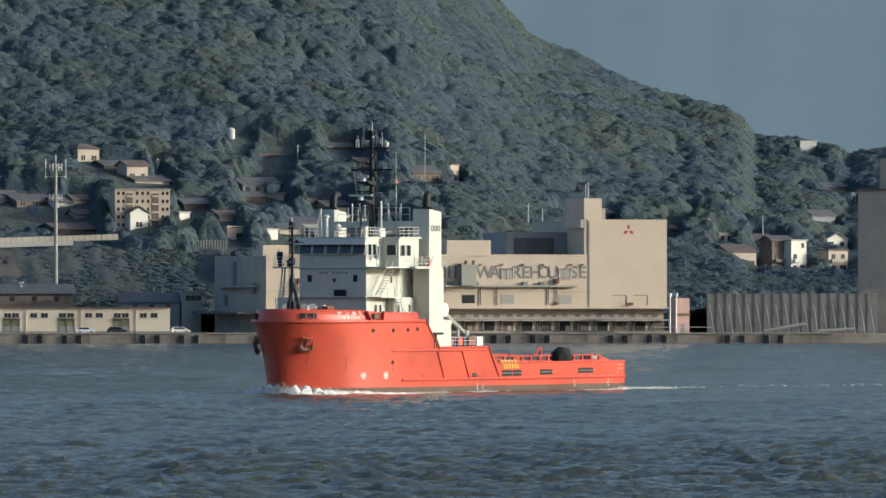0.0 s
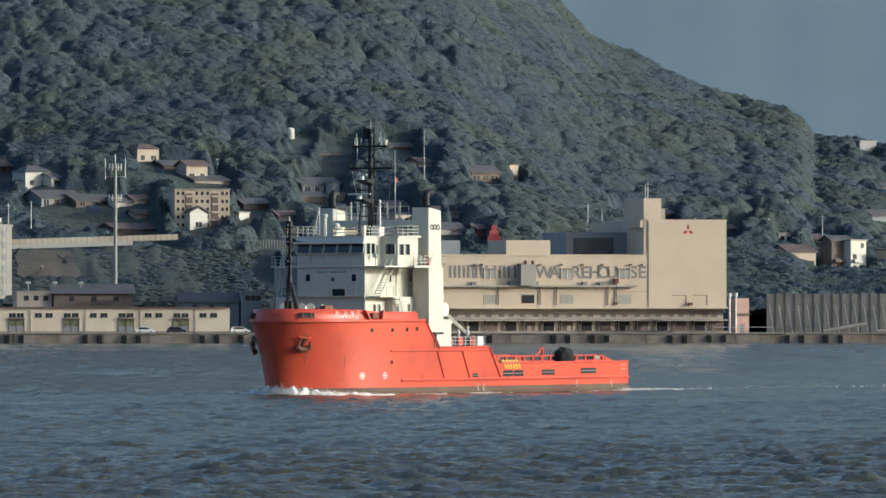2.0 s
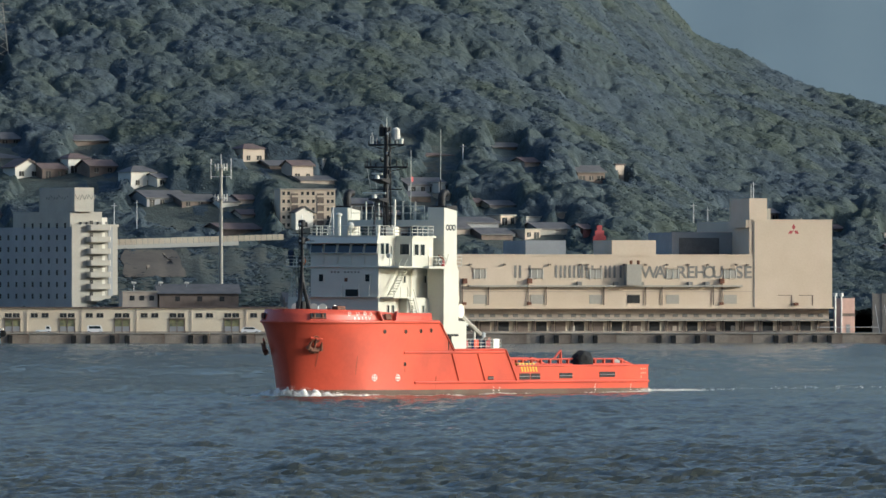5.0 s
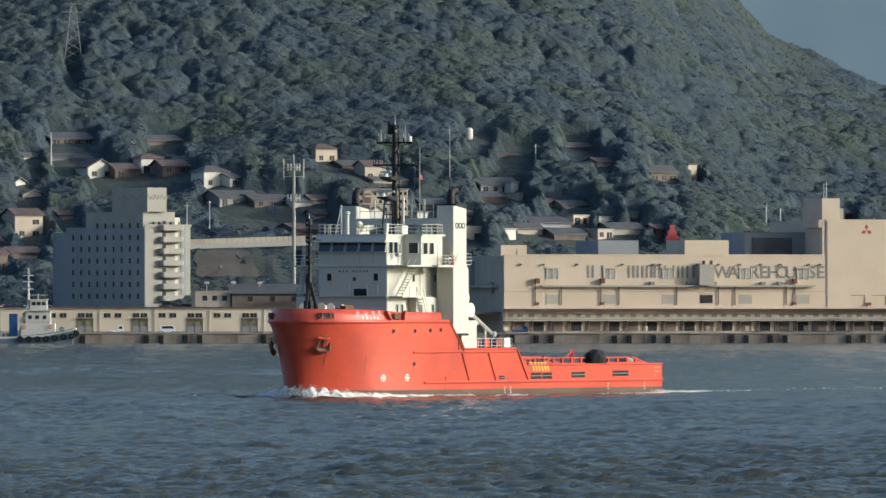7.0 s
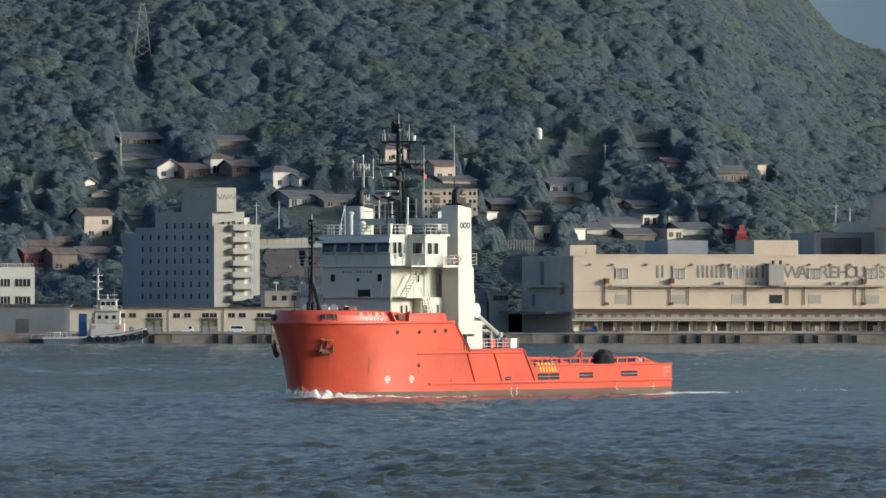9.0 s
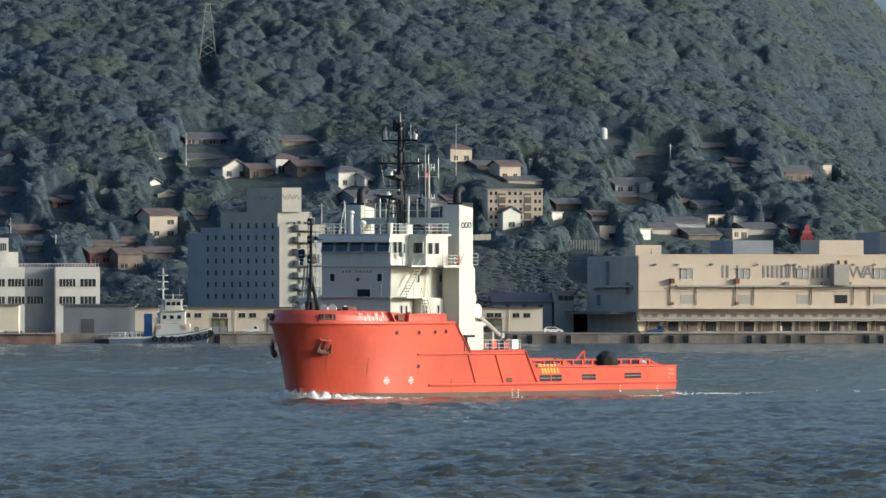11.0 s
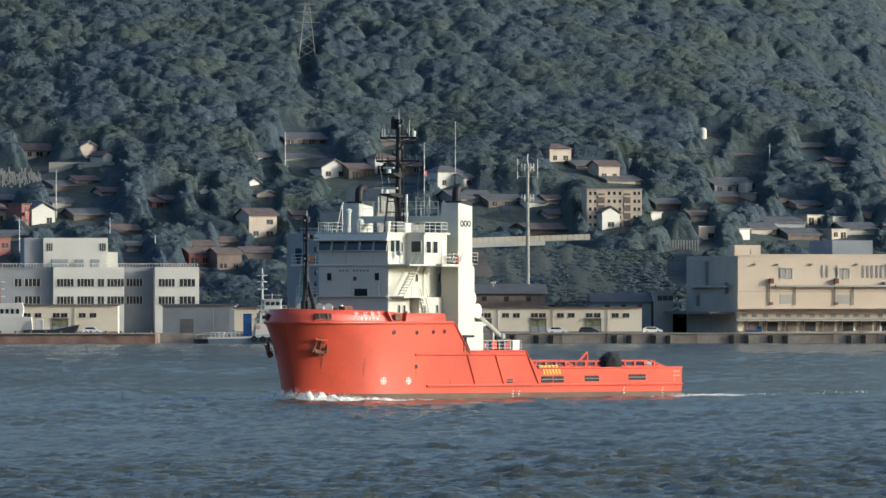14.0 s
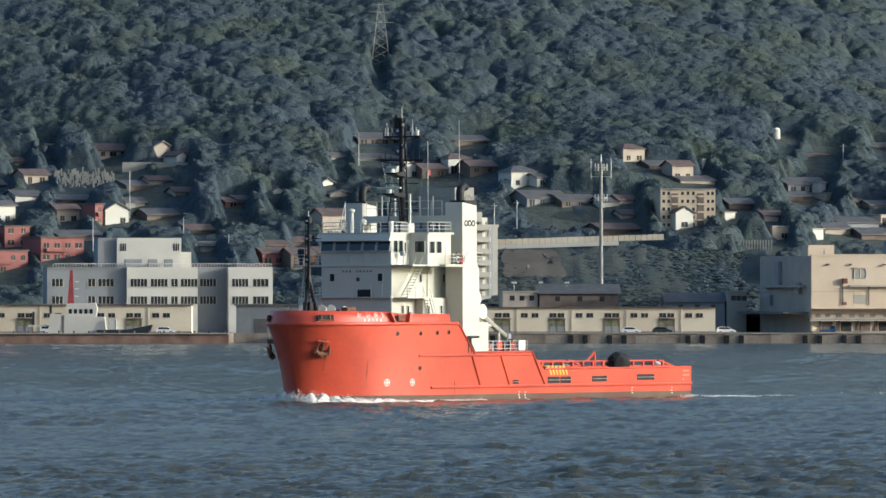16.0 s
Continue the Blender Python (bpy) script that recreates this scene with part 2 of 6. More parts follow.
def sea():
    """One sheet of water, fine where the lens looks, coarse all round."""
    rng = np.random.RandomState(3)
    rows = [-600.0, -200.0, 100.0, 350.0, 480.0]
    v = 890.0
    while v > 606:
        rows.append(EYE_Z * SIGHT / (v - LEVEL))
        v -= 0.24
    rows += [2480.0, 2560.0]
    cols = np.concatenate([[-30, -12, -5, -2.2, -1.4], np.linspace(-1.06, 1.06, 430), [1.4, 2.2, 5, 12, 30]])
    y = np.array(rows)[:, None] + 0 * cols[None, :]
    half = np.where(y > 480, y * 0.072, 480 * 0.072)
    x = cols[None, :] * half
    z = np.zeros_like(x)
    for k in range(30):
        length = 0.75 * 1.072 ** k
        a = rng.normal(1.5, 0.5)
        amp = 0.042 * length ** 0.45
        kx, ky = math.cos(a) * 6.283 / length, math.sin(a) * 6.283 / length
        ph = kx * x + ky * y + rng.uniform(0, 6.28)
        step = np.gradient(y, axis=0)
        fade = np.clip(length / (2.2 * np.maximum(step, 0.01)) - 0.6, 0.5, 1)
        z += amp * fade * (1 - np.abs(np.sin(ph / 2)) * 2 + 0.27)
    gust = 0.55 + 0.45 * np.sin(x * 0.021 + 1.7 * np.sin(y * 0.004)) * np.sin(y * 0.011 + x * 0.006) + 0.3
    for length, amp in ((5.2, 0.04), (6.5, 0.045), (7.9, 0.045), (9.6, 0.045), (11.3, 0.045), (13, 0.05), (19, 0.07), (27, 0.07), (36, 0.06)):
        a = rng.normal(1.5, 0.45)
        z += amp * np.sin((math.cos(a) * x + math.sin(a) * y) * 6.283 / length + rng.uniform(0, 6))
    z = z * 0.64 * gust + rng.normal(0, 0.014, z.shape)
    z[(np.abs(cols[None, :]) > 1.07) | (y < 490) | (y > 2370)] *= 0
    r, c = x.shape
    me = bpy.data.meshes.new("water")
    co = np.stack([x, y, z], -1).reshape(-1, 3)
    idx = np.arange(r * c).reshape(r, c)
    quads = np.stack([idx[:-1, :-1], idx[:-1, 1:], idx[1:, 1:], idx[1:, :-1]], -1).reshape(-1, 4)
    grid_mesh(me, co, quads)
    me.materials.append(WATER)
    return tagged(new("water", me), "rippled grey-blue sea water of a strait", "water", kind="structure")


def grid_mesh(me, co, faces, smooth=True):
    n = faces.shape[1]
    me.vertices.add(len(co))
    me.vertices.foreach_set("co", co.astype(np.float32).ravel())
    me.loops.add(faces.size)
    me.loops.foreach_set("vertex_index", faces.astype(np.int32).ravel())
    me.polygons.add(len(faces))
    me.polygons.foreach_set("loop_start", np.arange(0, faces.size, n, dtype=np.int32))
    me.polygons.foreach_set("use_smooth", np.full(len(faces), smooth))
    me.update(calc_edges=True)


RIDGE_U = [-1600, -900, 0, 400, 700, 890, 950, 1100, 1180, 1308, 1330, 1400, 1480, 1500, 1530, 1600, 1900, 2400]
RIDGE_V = [-420, -420, -380, -260, -137, 22, 82, 158, 194, 226, 268, 268, 285, 300, 290, 286, 270, 240]
FOOT, RISE, CREST = 2450.0, 2498.0, 3000.0


def ground_at(x, y):
    """Height of the land: a flat quay strip, a terraced town slope, then a wooded hill."""
    u = 300 + SIGHT * math.atan2(x, y)
    if y < RISE:
        return 2.1
    s = (y - RISE) / (CREST - RISE)
    top = EYE_Z - (np.interp(u, RIDGE_U, RIDGE_V) - LEVEL) / SIGHT * CREST
    if s <= 1:
        k = 0.42 * s + 0.58 * s * s * (1.6 - 0.6 * s)
        z = 2.1 + (top - 2.1) * k
        z += min(1, s * 5) * (1 - s * s) * (8 * value(x, y, 95, 1) + 4 * value(x, y, 45, 2))
        return z
    return 2.1 + (top - 2.1) * max(0.2, 1 - (s - 1) * 1.1)


def land():
    bmv, faces = [], []
    us = np.linspace(-1500, 2300, 150)
    ds = np.concatenate([np.linspace(FOOT, 2700, 50), np.linspace(2708, CREST, 44), np.linspace(3030, 4200, 10)])
    for d in ds:
        for u in us:
            x = d * math.tan((u - 300) / SIGHT)
            bmv.append((x, d, ground_at(x, d)))
    n = len(us)
    idx = np.arange(len(bmv)).reshape(len(ds), n)
    quads = np.stack([idx[:-1, :-1], idx[:-1, 1:], idx[1:, 1:], idx[1:, :-1]], -1).reshape(-1, 4)
    me = bpy.data.meshes.new("hill_ground")
    grid_mesh(me, np.array(bmv), quads)
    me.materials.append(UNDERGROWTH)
    tagged(new("hill_ground", me), "steep wooded hillside rising behind the town", "hill", kind="structure")


CLEAR = [(-205, -72, 2440, 2520)]      # plots kept free of trees: bearing from, to, distance from, to


def crown_kit(rng):
    """Four crowns of leaf sprays over a lumpy core, as triangles."""
    kit = []
    for k in range(5):
        tri = []
        lobes = [(rng.normal(0, 0.42, 2).tolist() + [rng.uniform(0.35, 0.95)], rng.uniform(0.32, 0.55)) for _ in range(6)]
        for c, r in lobes:
            for _ in range(9):
                d = rng.normal(0, 1, 3)
                d /= np.linalg.norm(d)
                d[2] = abs(d[2]) * 0.9 - 0.15
                p = np.array(c) + d * r * rng.uniform(0.75, 1.1)
                a = np.cross(d, rng.normal(0, 1, 3))
                a /= np.linalg.norm(a) + 1e-6
                b = np.cross(d, a) + d * rng.uniform(-0.3, 0.3)
                w = rng.uniform(0.11, 0.20)
                tri.append([p - a * w, p + a * w, p + b * w * 1.4])
        for c, r in lobes[:5]:
            bm = bmesh.new()
            bmesh.ops.create_icosphere(bm, subdivisions=1, radius=r * 0.93)
            for f in bm.faces:
                tri.append([np.array(c) + np.array(v.co[:]) for v in f.verts])
            bm.free()
        kit.append(np.array(tri))
    return kit


def cells(x, y, size, seed):
    """Nearest-dome field: for each spot the highest of the jittered domes round it, nought to one."""
    gx, gy = np.floor(x / size), np.floor(y / size)
    best = np.zeros_like(x)
    for ox in (-1, 0, 1):
        for oy in (-1, 0, 1):
            cx, cy = gx + ox, gy + oy
            h = np.sin(cx * 127.1 + cy * 311.7 + seed * 7.7) * 43758.5453
            h1 = h - np.floor(h)
            h = np.sin(cx * 269.5 + cy * 183.3 + seed * 3.1) * 23421.631
            h2 = h - np.floor(h)
            h = np.sin(cx * 71.9 + cy * 97.3 + seed * 5.3) * 15731.743
            h3 = h - np.floor(h)
            px, py = (cx + h1) * size, (cy + h2) * size
            r = size * (0.58 + 0.42 * h3)
            q = np.clip(1 - ((x - px) ** 2 + (y - py) ** 2) / (r * r), 0, 1)
            best = np.maximum(best, np.sqrt(q) * (0.55 + 0.45 * h3))
    return best


def woods():
    """The wood's roof of crowns as one sheet of domes, of three sizes."""
    rng = np.random.RandomState(11)
    us = np.linspace(-1230, 1800, 640)
    ds = np.concatenate([np.arange(RISE - 12, 2720, 0.5), np.arange(2720, 3030, 0.7)])
    cu, cd = np.linspace(-1240, 1810, 130), np.concatenate([np.linspace(RISE - 14, CREST, 150), np.linspace(3004, 3040, 6)])
    coarse = np.array([[ground_at(d * math.tan((u - 300) / SIGHT), d) for u in cu] for d in cd])
    rows = np.array([np.interp(us, cu, r) for r in coarse])
    g = np.array([np.interp(ds, cd, rows[:, i]) for i in range(len(us))]).T
    U, D = np.meshgrid(us, ds)
    X = D * np.tan((U - 300) / SIGHT)
    big, mid, small = cells(X, D, 7.2, 1), cells(X, D, 3.4, 2), cells(X, D, 1.6, 3)
    broad = np.sin(X * 0.045 + 2 * np.sin(D * 0.021)) * np.sin(D * 0.038 + X * 0.013)
    wild = np.clip((D - 2590) / 47 + np.clip((U - 1050) / 150, 0, 1) * np.clip((D - 2529) / 31, 0, 1), 0, 1)
    thicket = cells(X, D, 16.0, 4)
    keep = np.clip(wild + np.clip((thicket - 0.25) * 4, 0, 1), 0.12, 1)
    V = U + 7 * np.sin(D * 0.11) + 5 * np.sin(D * 0.31 + U * 0.07) + 4 * np.sin(D * 0.73 + U * 0.2)
    for a, b, e, f in CLEAR:
        inside = np.minimum(np.minimum(V - a, b - V) / 16 + 0.5, np.minimum((D - e) / 13 + 0.3, (f - D) / 4 + 0.5))
        keep = keep * (1 - np.clip(inside, 0, 1) * np.where(D > e + 9, 0.86, 0.62))
    h = (1.6 + 3.3 * big + 1.5 * mid + 0.85 * small) * (0.85 + 0.25 * broad) * keep - 0.6
    Z = g + h
    co = np.stack([X, D, Z], -1)
    jit = rng.normal(0, 0.13, co.shape)
    co += jit * keep[..., None]
    r, c = U.shape
    idx = np.arange(r * c).reshape(r, c)
    quads = np.stack([idx[:-1, :-1], idx[:-1, 1:], idx[1:, 1:], idx[1:, :-1]], -1).reshape(-1, 4)
    me = bpy.data.meshes.new("forest")
    flat = co.reshape(-1, 3)
    # leaf sprays
    pick = rng.choice(r * c, 110000, replace=False)
    pick = pick[(keep.ravel()[pick] > 0.3) & (big.ravel()[pick] + mid.ravel()[pick] > 0.7)]
    n = len(pick)
    out = np.stack([rng.normal(0.0, 0.3, n), rng.normal(-0.4, 0.3, n), rng.normal(0.8, 0.2, n)], -1)
    out /= np.linalg.norm(out, axis=1)[:, None]
    side = np.cross(out, rng.normal(0, 1, (n, 3)))
    side /= np.linalg.norm(side, axis=1)[:, None]
    up = np.cross(out, side)
    base = flat[pick] + out * 0.10
    w = rng.uniform(0.2, 0.42, n)[:, None]
    q = np.stack([base - side * w - up * w * 0.7, base + side * w - up * w * 0.7, base + up * w + side * w * 0.5, base + up * w - side * w * 0.8], 1)
    co2 = np.concatenate([flat, q.reshape(-1, 3)])
    faces = np.concatenate([quads, np.arange(n * 4).reshape(-1, 4) + len(flat)])
    grid_mesh(me, co2, faces)
    me.materials.append(HAZE_LEAF)
    tagged(new("forest", me), "dense dark green broadleaf woods covering the hill", "trees", kind="stuff")


def far_mountain():
    bm = bmesh.new()
    rows = []
    for d, k in ((4250, 0.0), (4450, 0.55), (4650, 0.85), (4800, 1.0)):
        rows.append([bm.verts.new((d * math.tan((u - 300) / SIGHT), d, -5 + k * (235 + 14 * value(u, 0, 300, 7) + 5 * value(u, k * 50, 60, 8)))) for u in range(-1700, 2600, 40)])
    for a, b in zip(rows, rows[1:]):
        for i in range(len(a) - 1):
            bm.faces.new((a[i], a[i + 1], b[i + 1], b[i]))
    # Haze is put into this colour, and the mountain sheet glows with it
    m = mat("hazy_mountain_glow", (0.132, 0.150, 0.142), rough=1.0, var=0.05, scale=0.006, fine=0.03)
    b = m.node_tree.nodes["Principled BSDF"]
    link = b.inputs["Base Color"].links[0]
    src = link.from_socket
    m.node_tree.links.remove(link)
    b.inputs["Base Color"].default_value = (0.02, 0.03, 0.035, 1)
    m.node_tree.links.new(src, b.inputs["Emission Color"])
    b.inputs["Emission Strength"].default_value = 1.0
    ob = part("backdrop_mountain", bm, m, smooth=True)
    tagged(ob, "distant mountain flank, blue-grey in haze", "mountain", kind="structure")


def quay():
    w = thing("quay", pose(0, 0, 0), "weathered concrete quay wall along the far shore", "quay", kind="structure")
    # main wall to the right of the basin, and a nearer pier to the left of it
    x0, x1 = place(-480, 0, 2376).x, 260
    bm = slab(x0, x1, 2376, FOOT + 6, -4, 2.1)
    part("quay_deck", bm, CONCRETE, w)
    stone = part("coping_block", slab(0.03, 4.97, -0.4, 0.6, 0, 0.25, 0.05), PALE, w)
    stone.matrix_basis = pose(x0, 2376, 2.1)
    for k in range(1, int((150 - x0) / 5)):
        share("coping_block", stone, w, x0 + 5 * k, 2376 + 0.05 * math.sin(k * 2.3), 2.1)
    panel = part("wall_panel", slab(0.06, 9.94, -0.12, 0.05, -1.5, 2.08, 0.04), CONCRETE, w)
    panel.matrix_basis = pose(x0, 2375.95, 0)
    for k in range(1, int((150 - x0) / 10)):
        share("wall_panel", panel, w, x0 + 10 * k, 2375.95, 0)
    bm = slab(-260, place(-560, 0, 2352).x, 2352, 2359, -4, 2.1)
    part("pier_deck", bm, PIER, w)
    part("inner_quay", slab(-260, place(-566, 0, 2380).x, 2378, FOOT + 6, -4, 2.1), CONCRETE, w)
    px = place(-560, 0, 2352).x
    bollard = part("bollard", rod((0, 0, 0), (0, 0, 0.55), 0.2, 0.26, 8), BROWN, w)
    bollard.matrix_basis = pose(px - 1, 2353, 2.3)
    for k in range(1, 25):
        share("bollard", bollard, w, px - 1 - 3.3 * k, 2353, 2.3)
    for k in range(1, 17):
        share("coping_block", stone, w, px - 5 * k, 2352 + 0.05 * math.sin(k * 1.7), 2.1)
    part("basin_wall", slab(place(-560, 0, 2352).x - 2, x0 + 2, 2420, FOOT + 6, -4, 2.1), CONCRETE, w)
    fender = part("fender", slab(-0.55, 0.55, -0.5, 0.0, -0.9, 0.9, 0.1), RUBBER, w)
    fender.matrix_basis = pose(x0 + 6, 2375.9, 0.9)
    k = 0
    x = x0 + 14
    while x < 140:
        share("fender", fender, w, x, 2375.9, 0.9)
        share("fender", fender, w, x + 3.2, 2375.9, 0.9)
        x += 17.3 if k % 2 else 8.6
        k += 1



# ---- dockside buildings ----
def warehouse():
    f = Front(471, 2394, 14)
    w = thing("warehouse", f.spot(), "cream rendered dockside warehouse with a tall block and lettering", "warehouse")
    X, Z = f.x, f.z
    xr, xt = X(1180), X(1040)
    low, top = Z(547), Z(453)
    part("wall", slab(0, xt, 0, 46, low, top), CREAM, w)
    part("parapet", slab(-0.15, xt, -0.15, 0.35, top, top + 0.35), CREAM, w)
    t = part("tall_block", slab(xt, xr, -0.05, 46, low, Z(391, xt)), CREAM, w)
    part("parapet", slab(xt, xr + 0.1, -0.2, 0.3, Z(391, xt), Z(391, xt) + 0.3), CREAM, t)
    part("expansion_joint", slab(X(1041), X(1043), -0.12, 0, low, Z(392, xt)), GREY_LETTER, t)
    part("roof_block", slab(X(791), X(869), 0.2, 16, top, Z(425)), CREAM, w)
    s = part("stair_tower", slab(X(1034), X(1065), 0.1, 16, top, Z(350)), CREAM, w)
    part("tower_shoulder", slab(X(1028), X(1036), 0.2, 12, Z(402), Z(388)), CREAM, s)
    part("roof_plant", slab(X(1066), X(1080), 4, 9, Z(391, xt), Z(368)), PALE, t)
    part("aerial", rod((X(1041), 2, Z(350)), (X(1041), 2, Z(325)), 0.08, n=5), GALV, s)
    part("roof_store", slab(X(927), X(1034), 14, 34, top, Z(410)), GREYWALL, w, "shaded grey rooftop store")
    part("roof_store", slab(X(940), X(1010), 13.6, 14, top, Z(420)), ROOF_GREY, w)
    part("rear_block", slab(X(720), X(792), 40, 60, top - 4, Z(424)), GREYWALL, w)
    # red emblem of three rhombi
    cx, cz = X(1112), Z(408, xt)
    e = part("emblem", bmesh.new(), LOGO_RED, w, "dark red emblem of three rhombi")
    for a in (90, 210, 330):
        d, n = Vector((math.cos(radians(a)), 0, math.sin(radians(a)))), Vector((-math.sin(radians(a)), 0, math.cos(radians(a))))
        c = Vector((cx, -0.09, cz))
        pts = [c + d * 0.1, c + d * 0.75 + n * 0.42, c + d * 1.45, c + d * 0.75 - n * 0.42]
        part("rhombus", prism([(p.x, p.z) for p in pts], -0.10, -0.06, "y"), LOGO_RED, e)
    # fascia: brand word as plain blocks, the second word lettered
    zt = Z(492)
    for i, u in enumerate((624, 645, 696, 712, 728, 742, 756, 775, 791, 806)):
        for k in ((0,) if i in (1, 6, 9) else (-0.55, 0.55)):
            part("sign_block", slab(X(u) + k - 0.25, X(u) + k + 0.25, -0.08, -0.02, zt, Z(470)), GREY_LETTER, w)
    for c, u in zip("WAREHOUSE", (857, 876, 914, 930, 947, 963, 978, 1016, 1031)):
        letters(c, 3.8, GREY_LETTER, w, pose(X(u), -0.03, zt, 90, 0, 0), depth=0.04, name="sign_letter", bold=0.07)
    # loading ledge, hoods, doors and pipes
    part("loading_ledge", slab(X(536), X(1019), -1.3, 0, Z(508), Z(505)), PALE, w)
    part("string_course", slab(0, xt, -0.12, 0, Z(517), Z(515.5)), TAN, w)
    part("lower_ledge", slab(-0.4, xr + 5, -1.6, 0, low, Z(544)), CREAM, w)
    for u in (557, 658, 762, 898, 1000):
        d = part("loading_door", slab(X(u) - 1.5, X(u) + 1.5, -0.14, 0, Z(493), Z(477)), PALE, w, "pale steel loading door in a white frame")
        for k in (-1, 0, 1):
            part("door_rail", slab(X(u) + 1.35 * k - 0.09, X(u) + 1.35 * k + 0.09, -0.24, -0.14, Z(494), Z(476)), OFFWHITE, d)
        part("hood", slab(X(u) - 1.7, X(u) + 1.7, -0.5, 0, Z(475.5), Z(474)), TAN, d)
        part("loading_door", slab(X(u) - 1.5, X(u) + 1.5, -0.08, 0, Z(538), Z(522)), PALE, w)
    d = part("goods_lift", slab(X(812), X(838), -2.4, 0, Z(505), Z(468)), PALE, w, "projecting pale goods lift shaft")
    part("vent_stub", rod((X(822), -1.2, Z(468)), (X(822), -1.2, Z(461)), 0.35, n=8), RUST, d)
    part("vent_stub", rod((X(835), -1.2, Z(468)), (X(835), -1.2, Z(461)), 0.35, n=8), RUST, d)
    win = part("window", slab(X(818), X(840), -0.1, 0, Z(537), Z(522)), DARKWIN, w)
    part("window_frame", slab(X(817), X(841), -0.16, -0.1, Z(522.5), Z(521)), TAN, win)
    for u in (526, 572, 642, 674, 776, 850, 879, 970, 985):
        part("downpipe", rod((X(u), -0.25, Z(540)), (X(u), -0.25, Z(500 if u in (526, 642, 985) else 508)), 0.13, n=6), BROWN, w)
    for u in (529, 644, 984):
        c = part("hoist_box", slab(X(u) - 0.5, X(u) + 0.5, -1.1, 0, Z(502), Z(493), 0.05), RUST, w, "rust-red hoist box")
        part("hoist_box", slab(X(u) - 0.45, X(u) + 0.45, -0.5, 0, Z(540), Z(535), 0.05), RUST, w)
    for u in (600, 680, 735, 747, 812, 850, 888, 925, 960, 1010, 500, 540, 1030):
        part("wall_lamp", slab(X(u) - 0.25, X(u) + 0.25, -0.55, 0, Z(470), Z(467)), BROWN, w)
    for u in (732, 797, 842, 928, 958):
        part("hood_box", slab(X(u) - 0.5, X(u) + 0.5, -0.9, 0, Z(505), Z(499)), GREY_LETTER, w)
    for u in (1096, 1133):
        d = part("upper_door", slab(X(u) - 1.5, X(u) + 1.5, 0, 0.1, Z(541), Z(524)), TAN, w)
        part("door_reveal", slab(X(u) + 1.5, X(u) + 1.75, -0.12, 0.0, Z(541), Z(523)), BROWN, d)
        part("door_head", slab(X(u) - 1.6, X(u) + 1.75, -0.12, 0.0, Z(523.5), Z(522.5)), BROWN, d)
    part("hoist_box", slab(X(1112), X(1119), -0.8, -0.05, Z(541), Z(536)), RUST, w)
    # ground floor behind the canopy
    part("ground_floor", slab(0.4, xr - 0.4, 1.2, 46, 0, low), SHED_WALL, w)
    part("clerestory", slab(0.5, xr - 0.5, 0.9, 1.2, Z(566), Z(548)), TAN, w)
    k = 0
    u = 480
    while u < 1170:
        part("clerestory_pane", slab(X(u), X(u + 9), 0.8, 0.9, Z(562), Z(556)), GREY_LETTER, w)
        u += 17 + 3 * (k % 3)
        k += 1
    part("canopy", slab(-0.6, xr + 0.3, -1.0, 1.2, Z(568), Z(565), 0.04), ROOF_GREY, w, "long dark canopy over the loading bays")
    part("canopy_fascia", slab(-0.6, xr + 0.3, -1.1, -1.0, Z(568.5), Z(566)), PALE, w)
    u, k = 492, 0
    while u < 1175:
        # Every other bay is a dark sheet painting the shade of an open door
        part("bay_door", slab(X(u), X(u) + 2.4, 1.05, 1.2, 0, Z(570)), SHADEGAP if k % 2 else BROWN, w, "open loading bay, its inner shade painted as a dark sheet" if k % 2 else "")
        part("pier", slab(X(u) - 0.7, X(u) - 0.3, 0.9, 1.2, 0, Z(568)), BROWN, w)
        part("downpipe", rod((X(u) + 3.4, 0.95, 0), (X(u) + 3.4, 0.95, Z(568)), 0.1, n=5), BROWN, w)
        u += 33.4
        k += 1
    part("loading_dock", slab(-0.3, xr, -2.2, 1.2, 0, 0.55), CONCRETE, w)
    for u, c in ((720, OFFWHITE), (1003, PALE), (560, BROWN), (830, CONCRETE), (1108, BROWN), (900, TAN)):
        part("door_leaf", slab(X(u), X(u + 7), 0.95, 1.05, 0.5, Z(577)), c, w)
    # flank faced in a grey that is darker than the cream front
    part("flank_wall", slab(-0.14, 0, 0.2, 46, 0, top - 0.1), PALE, w, "grey end wall")
    for y, z0, z1 in ((8, Z(520), Z(500)), (26, Z(508), Z(462)), (34, Z(540), Z(522))):
        part("flank_duct", slab(-1.0, 0, y, y + 3, z0, z1, 0.05), GREYWALL, w)
    part("flank_ledge", slab(-1.6, 0, 4, 40, Z(509), Z(505)), PALE, w)
    part("flank_canopy", slab(-6, 0, 2, 44, Z(556), Z(552)), ROOF_GREY, w)
    part("roof_plant", slab(6, 12, 26, 32, top, Z(433)), CREAM, w)
    for u, v in ((500, 440), (1132, 384)):
        part("roof_vent", rod((X(u), 3, Z(v + 14)), (X(u), 3, Z(v)), 0.3, 0.1, 6), PALE, w)
    b = part("roof_sign", bmesh.new(), LOGO_RED, w, "faded red pyramid-shaped roof sign")
    for k in range(3):
        part("sign_tier", slab(X(807) - 1.5 + 0.45 * k, X(807) + 1.5 - 0.45 * k, 18 + 0.1 * k, 18.6, top + 1.2 * k + 3.4, top + 1.2 * k + 4.6, 0.05), LOGO_RED, b)
    part("sign_leg", slab(X(807) - 1.2, X(807) + 1.2, 18.1, 18.5, top, top + 3.4), GREYWALL, b)
